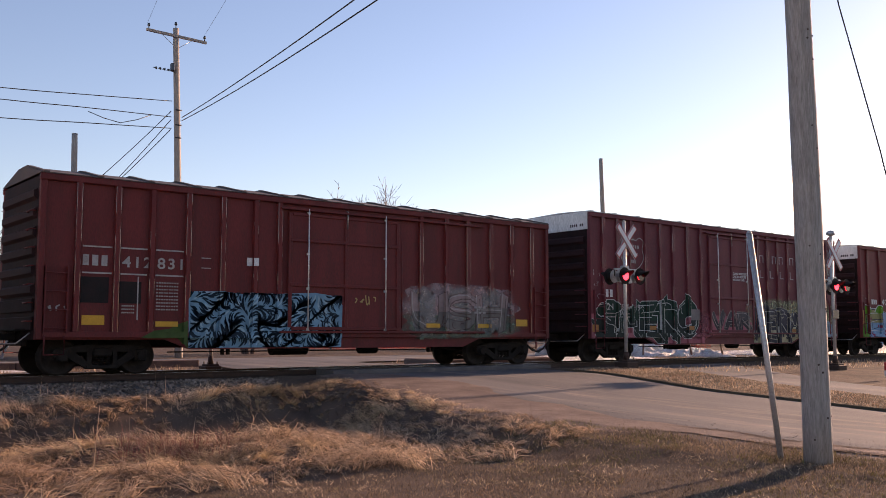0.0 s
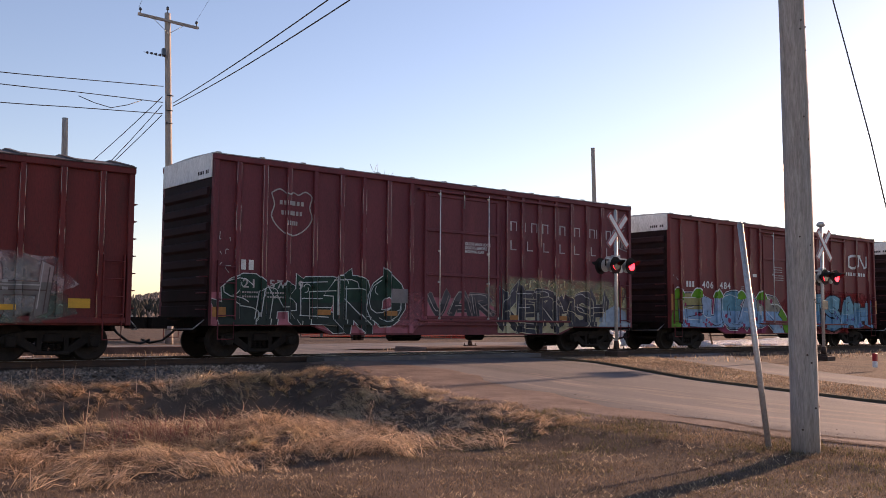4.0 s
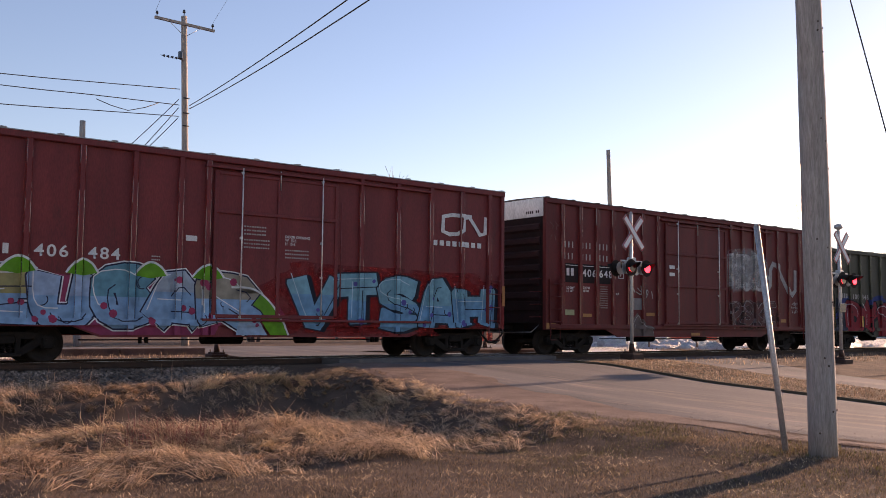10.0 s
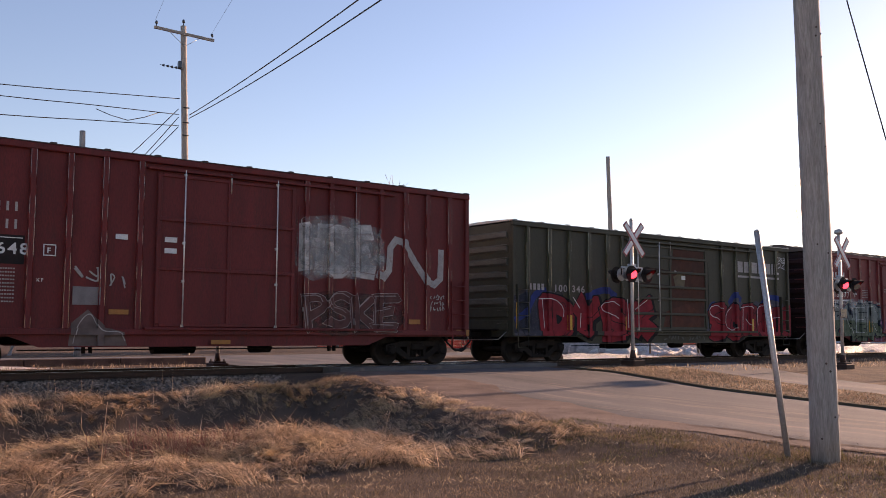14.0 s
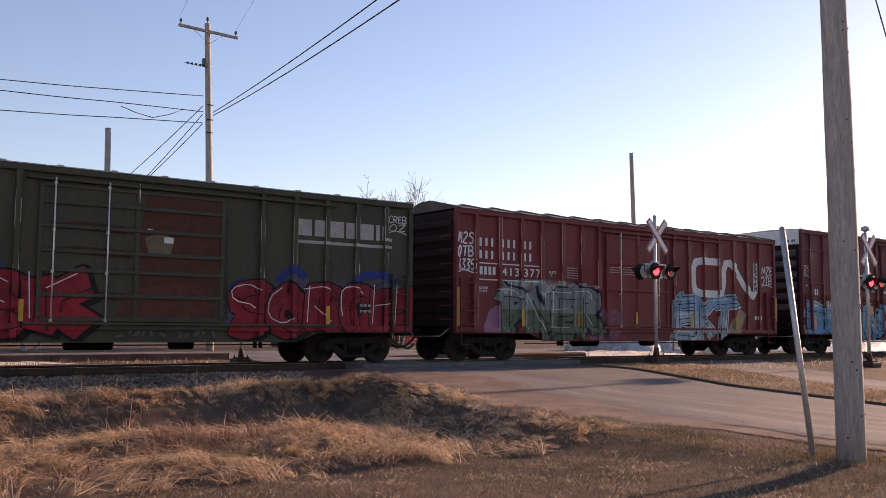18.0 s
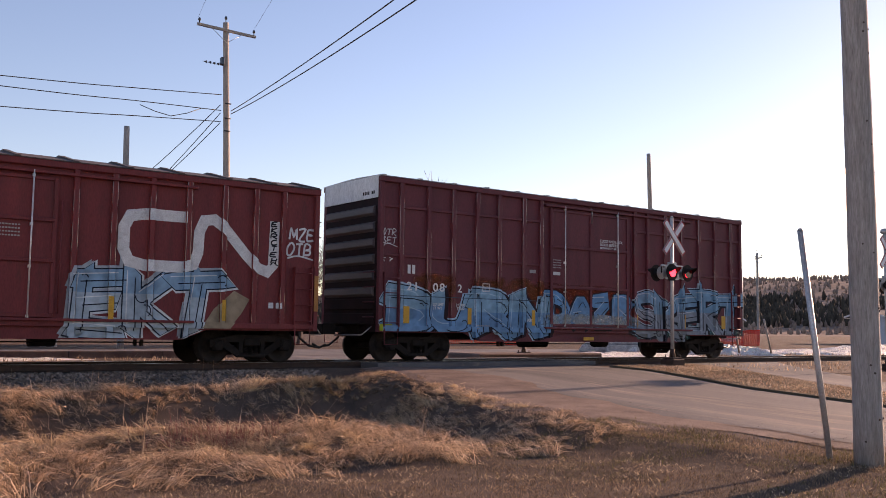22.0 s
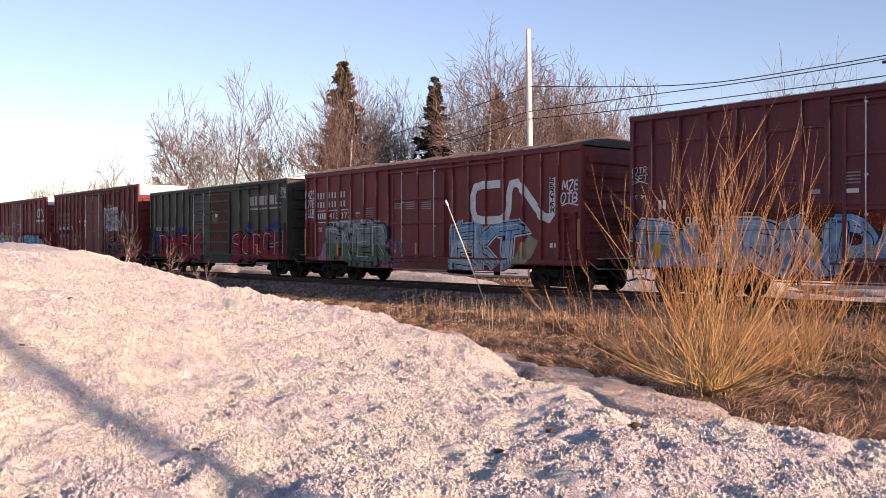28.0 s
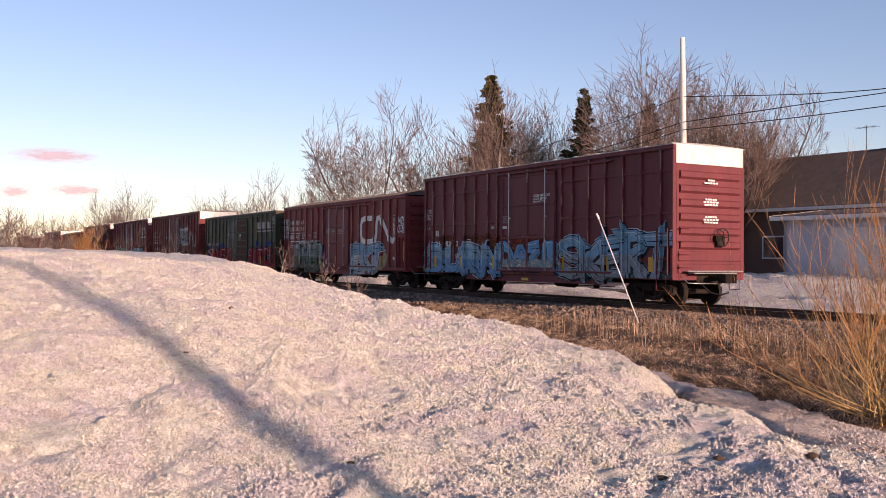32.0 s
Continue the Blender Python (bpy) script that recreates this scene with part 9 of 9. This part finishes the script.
porch = part("porch_roof", g, "darkroof", brown)
g = Geo()
g.prism([(-2.18, 3.93), (-2.18, 4.12), (-0.3, 4.95), (1.58, 4.12), (1.58, 3.93), (-0.3, 4.74)], "y", -6.05, -6.0)
part("porch_trim", g, "trimwhite", porch)
g = Geo()
g.prism([(-1.95, 4.02), (-0.3, 4.72), (1.35, 4.02)], "y", -5.98, -5.9)
part("porch_gable", g, "tan", porch)
g = Geo()
g.box(-2.1, 1.5, -6.0, -4.26, 0.0, 1.15, 0.02)
part("porch_floor", g, "greysiding", brown)
g = Geo()
g.box(-4.05, 4.05, -4.27, -4.256, 0.9, 3.95)
part("wall_facing", g, "paletan", brown, "paler siding under the gable")
g = Geo()
g.box(-0.12, 0.4, -4.34, -4.32, 2.95, 3.6, 0.01)
part("door_light", g, "trimwhite", brown, "bright pane in the front door")
for q in (-1.85, 1.3):
    g = Geo()
    g.box(q - 0.06, q + 0.06, -5.95, -5.83, 1.15, 4.02, 0.01)
    part("porch_post", g, "trimwhite", brown)
house(86.4, 47.6, 8.2, 7.4, 2.5, 4.3, -98, "trimwhite", "darkroof", "white bungalow with a dark roof beyond the crossing", windows=(("f", -1.8, 0.9, 1.0, 1.1), ("f", 1.2, 0.9, 1.0, 1.1), ("r", -0.9, 0.9, 0.9, 1.1)))
house(80.0, 60.5, 4.2, 4.0, 1.7, 2.7, -35, "greysiding", "darkroof", "small grey shed with an open gable far off", windows=(("f", 0, 0.7, 0.9, 0.8),), along="y")
house(100.0, 30.0, 8.0, 7.0, 3.0, 3.6, -30, "siding", "darkroof", "pale blue shed with a flat roof far off", windows=(("f", 0, 1, 1.2, 1.0),))

# plywood shed beside the street
sh_ = thing("plywood_bin", "weathered plywood bin beside the street", "storage bin", pose(-1.7, 9.0, -0.15))
for q, (a, b, c, e) in enumerate(((-0.5, 0.5, -0.5, -0.46), (-0.5, 0.5, 0.46, 0.5), (-0.5, -0.46, -0.46, 0.46), (0.46, 0.5, -0.46, 0.46))):
    g = Geo()
    g.box(a, b, c, e, 0, 1.6, 0.005)
    part("panel", g, "woodlit", sh_)
g = Geo()
g.box(-0.56, 0.56, -0.56, 0.56, 1.6, 1.66, 0.01)
part("lid", g, "woodlit", sh_)

# dark blue car parked in front of the brown house
car = thing("parked_car", "dark blue car parked in front of the brown house", "car", pose(2.6, 14.2, 0.02, 0, 0, 3))
g = Geo()
prof = [(-2.25, 0.36), (-2.3, 0.85), (-2.2, 1.15), (-1.95, 1.72), (-1.7, 1.8), (0.5, 1.82), (0.75, 1.76), (1.45, 1.22), (2.1, 1.1), (2.28, 0.95), (2.3, 0.5), (2.22, 0.36)]
g.prism(prof, "y", -0.85, 0.85)
body = part("body", g, "carblue", car)
for y0 in (-0.853, 0.853):
    for pts in ([(-2.0, 1.2), (-1.8, 1.68), (-0.95, 1.72), (-0.95, 1.2)], [(-0.85, 1.2), (-0.85, 1.72), (0.05, 1.73), (0.05, 1.2)], [(0.15, 1.2), (0.15, 1.73), (0.62, 1.7), (1.2, 1.22)]):
        g = Geo()
        g.prism(pts, "y", y0 - 0.004, y0 + 0.004)
        part("side_window", g, "glass", body)
for a in (-1.4, 1.4):
    for y0 in (-0.8, 0.8):
        g = Geo()
        g.tube([(a, y0 - 0.1, 0.32), (a, y0 + 0.1, 0.32)], 0.32, 20)
        wh = part("wheel", g, "rubber", car)
        g = Geo()
        g.tube([(a, y0 - 0.105, 0.32), (a, y0 + 0.105, 0.32)], 0.19, 14)
        part("rim", g, "alu", wh)
for y0 in (-0.6, 0.6):
    g = Geo()
    g.box(2.16, 2.26, y0 - 0.2, y0 + 0.2, 0.68, 0.84, 0.02)
    part("headlight", g, "trimwhite", car)
    g = Geo()
    g.box(-2.27, -2.2, y0 - 0.2, y0 + 0.2, 0.7, 0.85, 0.02)
    part("tail_light", g, "signred", car)

# orange snow fence
def snow_fence(pts, height, label):
    fence = thing("snow_fence", label, "fence", group="snow fences")
    for (xa, ya), (xb, yb) in zip(pts[:-1], pts[1:]):
        g = Geo()
        n = 16

        def at(f, h):
            top = height - 0.16 * math.sin(math.pi * f) + 0.05 * math.sin(9 * f + xa)
            return (xa + (xb - xa) * f, ya + (yb - ya) * f + 0.07 * math.sin(7 * f + ya + 2 * h), -0.1 + (top + 0.1) * h)
        for h in np.linspace(0.04, 1, 16):
            g.tube([at(k / n, h) for k in range(n + 1)], 0.022 if h < 0.99 else 0.035, 4, caps=False)
        for k in range(2 * n + 1):
            g.tube([at(k / (2 * n), h) for h in (0.0, 0.33, 0.66, 1.0)], 0.018, 4, caps=False)
        part("netting", g, "fence", fence)
        g = Geo()
        g.tube([(xa, ya - 0.04, -0.2), (xa, ya - 0.04, height + 0.25)], 0.035, 6)
        part("stake", g, "woodlit", fence)


snow_fence([(33.5, 33.5), (36.8, 31.0), (40.0, 28.5), (40.7, 26.0), (41.2, 23.9)], 1.5, "sagging orange plastic snow fence on stakes")
snow_fence([(58.5, 34.0), (61.0, 31.0), (63.5, 27.5), (66.0, 24.0)], 1.2, "low orange plastic snow fence beyond the crossing")
# street lights
for x, y, rot, h in ((69.6, 28.2, 150, 7.2), (33.0, 30.0, 180, 7.0)):
    lt = thing("street_lamp", "grey metal street lamp with a curved arm", "street lamp", pose(x, y, -0.1, 0, 0, rot), "street lamps")
    g = Geo()
    g.tube([(0, 0, 0), (0, 0, h - 0.6), (0.4, 0, h - 0.1), (1.7, 0, h + 0.1)], [0.1, 0.07, 0.05, 0.04], 8)
    part("post", g, "alu", lt)
    g = Geo()
    g.box(1.6, 2.2, -0.12, 0.12, h + 0.02, h + 0.16, 0.04)
    part("lantern", g, "alu", lt)
# litter in the grass and on the snow
def lump(name, x, y, z, rx, ry, rz, mat, label, category, seed):
    rr = random.Random(seed)
    bm = bmesh.new()
    bmesh.ops.create_icosphere(bm, subdivisions=2, radius=1)
    for v in bm.verts:
        v.co *= 1 + rr.uniform(-0.16, 0.16)
        v.co = Vector((v.co.x * rx, v.co.y * ry, v.co.z * rz))
    me = bpy.data.meshes.new(name)
    bm.to_mesh(me)
    bm.free()
    me.materials.append(M[mat])
    ob = new(name, me)
    ob.matrix_basis = pose(x, y, z)
    return tagged(ob, label, category)


lump("snow_lump", -1.74, -10.92, float(ground_z(-1.74, -10.92)) + 0.08, 0.14, 0.13, 0.12, "snow", "round lump of old snow in the grass", "snow lump", 1)
lump("plastic_bag", -4.55, -11.24, float(ground_z(-4.55, -11.24)) + 0.06, 0.16, 0.1, 0.09, "cable", "crumpled dark plastic bag in the grass", "litter", 2)
rs = random.Random(6)
for k in range(14):
    x, y = rs.uniform(-16, -4.5), rs.uniform(-22.5, -14.5)
    q = rs.choice((0.025, 0.03, 0.035, 0.05, 0.08))
    lump("earth_clod", x, y, float(snow_z(x, y)) + q * 0.2, q * 1.3, q, q * 0.6, "soil", "dark clod of earth frozen into the snow", "clod", 20 + k)
# tall dry weeds
for k, (x, y, h) in enumerate(((4.0, -10.8, 0.9), (6.9, -9.4, 0.5), (9.0, -9.75, 0.45), (1.2, -9.0, 0.8), (2.6, -6.0, 0.9), (-2.2, -8.0, 0.9), (-12, -6.5, 0.8))):
    g = Geo()
    rr = random.Random(k)
    g.tube([(0, 0, -0.05), (rr.uniform(-0.04, 0.04), 0, h * 0.5), (rr.uniform(-0.12, 0.12), 0, h)], [0.008, 0.006, 0.003], 5)
    for _ in range(4):
        q = rr.uniform(0.3, 0.9) * h
        g.tube([(0, 0, q), (rr.uniform(-0.1, 0.1), rr.uniform(-0.1, 0.1), q + 0.12)], [0.004, 0.002], 4)
    tagged(part("dry_weed", g, "straw", at=pose(x, y, float(ground_z(x, y)))), "tall dry weed stalk standing in the ditch", "weed", group="dry weed stalks")

# ---- distant wooded hills ----
nb, nr = 150, 14
ang = np.linspace(radians(-14), radians(104), nb)
dist = np.concatenate([[420], np.linspace(560, 1500, nr - 1)])
A, D = np.meshgrid(ang, dist)
def hill_top(a):
    return 30 + 31 * smooth01(radians(64), radians(50), a) + 2.0 * np.sin(a * 23 + 1) + 1.2 * np.sin(a * 61)


rise = smooth01(480, 1150, D) * hill_top(A)
X, Y = D * np.cos(A), D * np.sin(A) - 22
i = np.arange(nb * nr).reshape(nr, nb)
f = np.stack([i[:-1, :-1], i[:-1, 1:], i[1:, 1:], i[1:, :-1]], -1).reshape(-1, 4)
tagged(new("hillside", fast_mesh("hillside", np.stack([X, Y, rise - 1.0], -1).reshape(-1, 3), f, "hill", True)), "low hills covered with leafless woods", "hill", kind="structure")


def far_woods(name, n, a0, a1, d0, d1, h, w, mat, label, clumps=False):
    a, d = rng.uniform(radians(a0), radians(a1), n), rng.uniform(d0, d1, n)
    if clumps:
        k = np.sin(a * 31 + 0.6) + 0.7 * np.sin(a * 83 + d * 0.02) + 0.5 * np.sin(a * 190 - d * 0.05) > rng.uniform(-1.6, 0.9, n)
        a, d = a[k], d[k]
        n = len(a)
    z = smooth01(480, 1150, d) * hill_top(a) - 1
    x, y = d * np.cos(a), d * np.sin(a) - 22
    hh, ww = h * rng.uniform(0.6, 1.3, n), w * rng.uniform(0.6, 1.3, n)
    k = np.arange(6) * 2 * np.pi / 6
    prof = np.array([(0.6, 0.0), (1.0, 0.35), (0.7, 0.7), (0.05, 1.0)])
    v = np.stack([prof[None, :, None, 0] * np.cos(k)[None, None] * ww[:, None, None] * rng.uniform(0.7, 1.2, (n, 4, 6)), prof[None, :, None, 0] * np.sin(k)[None, None] * ww[:, None, None] * rng.uniform(0.7, 1.2, (n, 4, 6)),
                  np.broadcast_to(prof[None, :, None, 1] * hh[:, None, None], (n, 4, 6))], -1) + np.stack([x, y, z], -1)[:, None, None]
    idx = np.arange(24).reshape(4, 6)
    f0 = np.stack([idx[:-1], np.roll(idx[:-1], -1, 1), np.roll(idx[1:], -1, 1), idx[1:]], -1).reshape(-1, 4)
    ff = f0[None] + (np.arange(n) * 24)[:, None, None]
    return tagged(new(name, fast_mesh(name, v.reshape(-1, 3), ff.reshape(-1, 4), mat, False)), label, "woods", kind="stuff")


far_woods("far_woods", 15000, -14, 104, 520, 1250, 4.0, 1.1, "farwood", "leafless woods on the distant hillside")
far_woods("far_conifers", 13000, -14, 104, 600, 800, 7.5, 1.9, "farneedle", "dark conifers among the distant woods", True)



def cloud(az, el, dist, w, h, seed):
    """A thin far cloud: a flat sheet whose rim frays away."""
    m = bpy.data.materials.new("self_lit_pink_cloud")
    m.use_nodes = True
    n, l = m.node_tree.nodes, m.node_tree.links
    p = n["Principled BSDF"]
    p.inputs["Base Color"].default_value = (0.26, 0.17, 0.21, 1)
    p.inputs["Roughness"].default_value = 1.0
    # weak pink emission stands in for evening light on the cloud
    p.inputs["Emission Color"].default_value = (0.8, 0.55, 0.6, 1)
    p.inputs["Emission Strength"].default_value = 0.12
    co, grad, mp = n.new("ShaderNodeTexCoord"), n.new("ShaderNodeTexGradient"), n.new("ShaderNodeMapping")
    grad.gradient_type = "SPHERICAL"
    mp.inputs["Scale"].default_value = (2 / w, 1, 2 / h)
    l.new(co.outputs["Object"], mp.inputs[0])
    l.new(mp.outputs[0], grad.inputs[0])
    nz = n.new("ShaderNodeTexNoise")
    nz.inputs["Scale"].default_value, nz.inputs["Detail"].default_value = 3.0, 5
    l.new(mp.outputs[0], nz.inputs["Vector"])
    mul = n.new("ShaderNodeMath")
    mul.operation = "MULTIPLY"
    l.new(grad.outputs["Fac"], mul.inputs[0])
    l.new(nz.outputs["Fac"], mul.inputs[1])
    r = n.new("ShaderNodeMapRange")
    r.inputs[1].default_value, r.inputs[2].default_value, r.inputs[4].default_value = 0.02, 0.36, 0.7
    l.new(mul.outputs[0], r.inputs[0])
    l.new(r.outputs[0], p.inputs["Alpha"])
    a = radians(az)
    g = Geo()
    g.add([(-w / 2, 0, -h / 2), (w / 2, 0, -h / 2), (w / 2, 0, h / 2), (-w / 2, 0, h / 2)], [(0, 1, 2, 3)])
    ob = part("cloud", g, m, at=pose(-dist * math.sin(a), dist * math.cos(a) - 22, dist * math.tan(radians(el)), 0, 0, az))
    tagged(ob, "small pink evening cloud low in the sky", "cloud", kind="structure")


cloud(82.2, 5.7, 3000, 300, 56, 1)
cloud(81.0, 3.8, 3000, 190, 44, 2)
cloud(84.2, 3.6, 3000, 110, 46, 3)


# ---- movement ----
def train_shift(t):
    u = (t - 16) / 16
    return 19.288 - 4.9735 * t - 7.791 * u * u + 5.675 * u ** 3


def motions():
    steps = [k * 0.5 for k in range(65)]
    for car, start in TRAIN:
        walk(car, [(t, pose(start + train_shift(t), 0, 0)) for t in steps])
    fine = [k * 0.1 for k in range(321)]
    for w, x in WHEELSETS:
        walk(w, [(t, pose(x, 0, 0.419, 0, -math.degrees((train_shift(0) - train_shift(t)) / 0.419), 0)) for t in fine])
    period = 0.9583
    for lit, (x, y, z), side, way in LAMPS:
        rest = 0 if way < 0 else 180
        rows = []
        lit_now = side == 0
        rows.append((0.0, pose(x, y, z, 0, 0, rest + (0 if lit_now else 180))))
        t, turn = 0.03, 0 if lit_now else 180
        while t < 31.9:
            for k in range(4):
                rows.append((t + k / 30, pose(x, y, z, 0, 0, rest + turn + 60 * k)))
            turn = (turn + 180) % 360
            t += period / 2
        rows.append((32.0, pose(x, y, z, 0, 0, rest + turn)))
        walk(lit, rows)


motions()
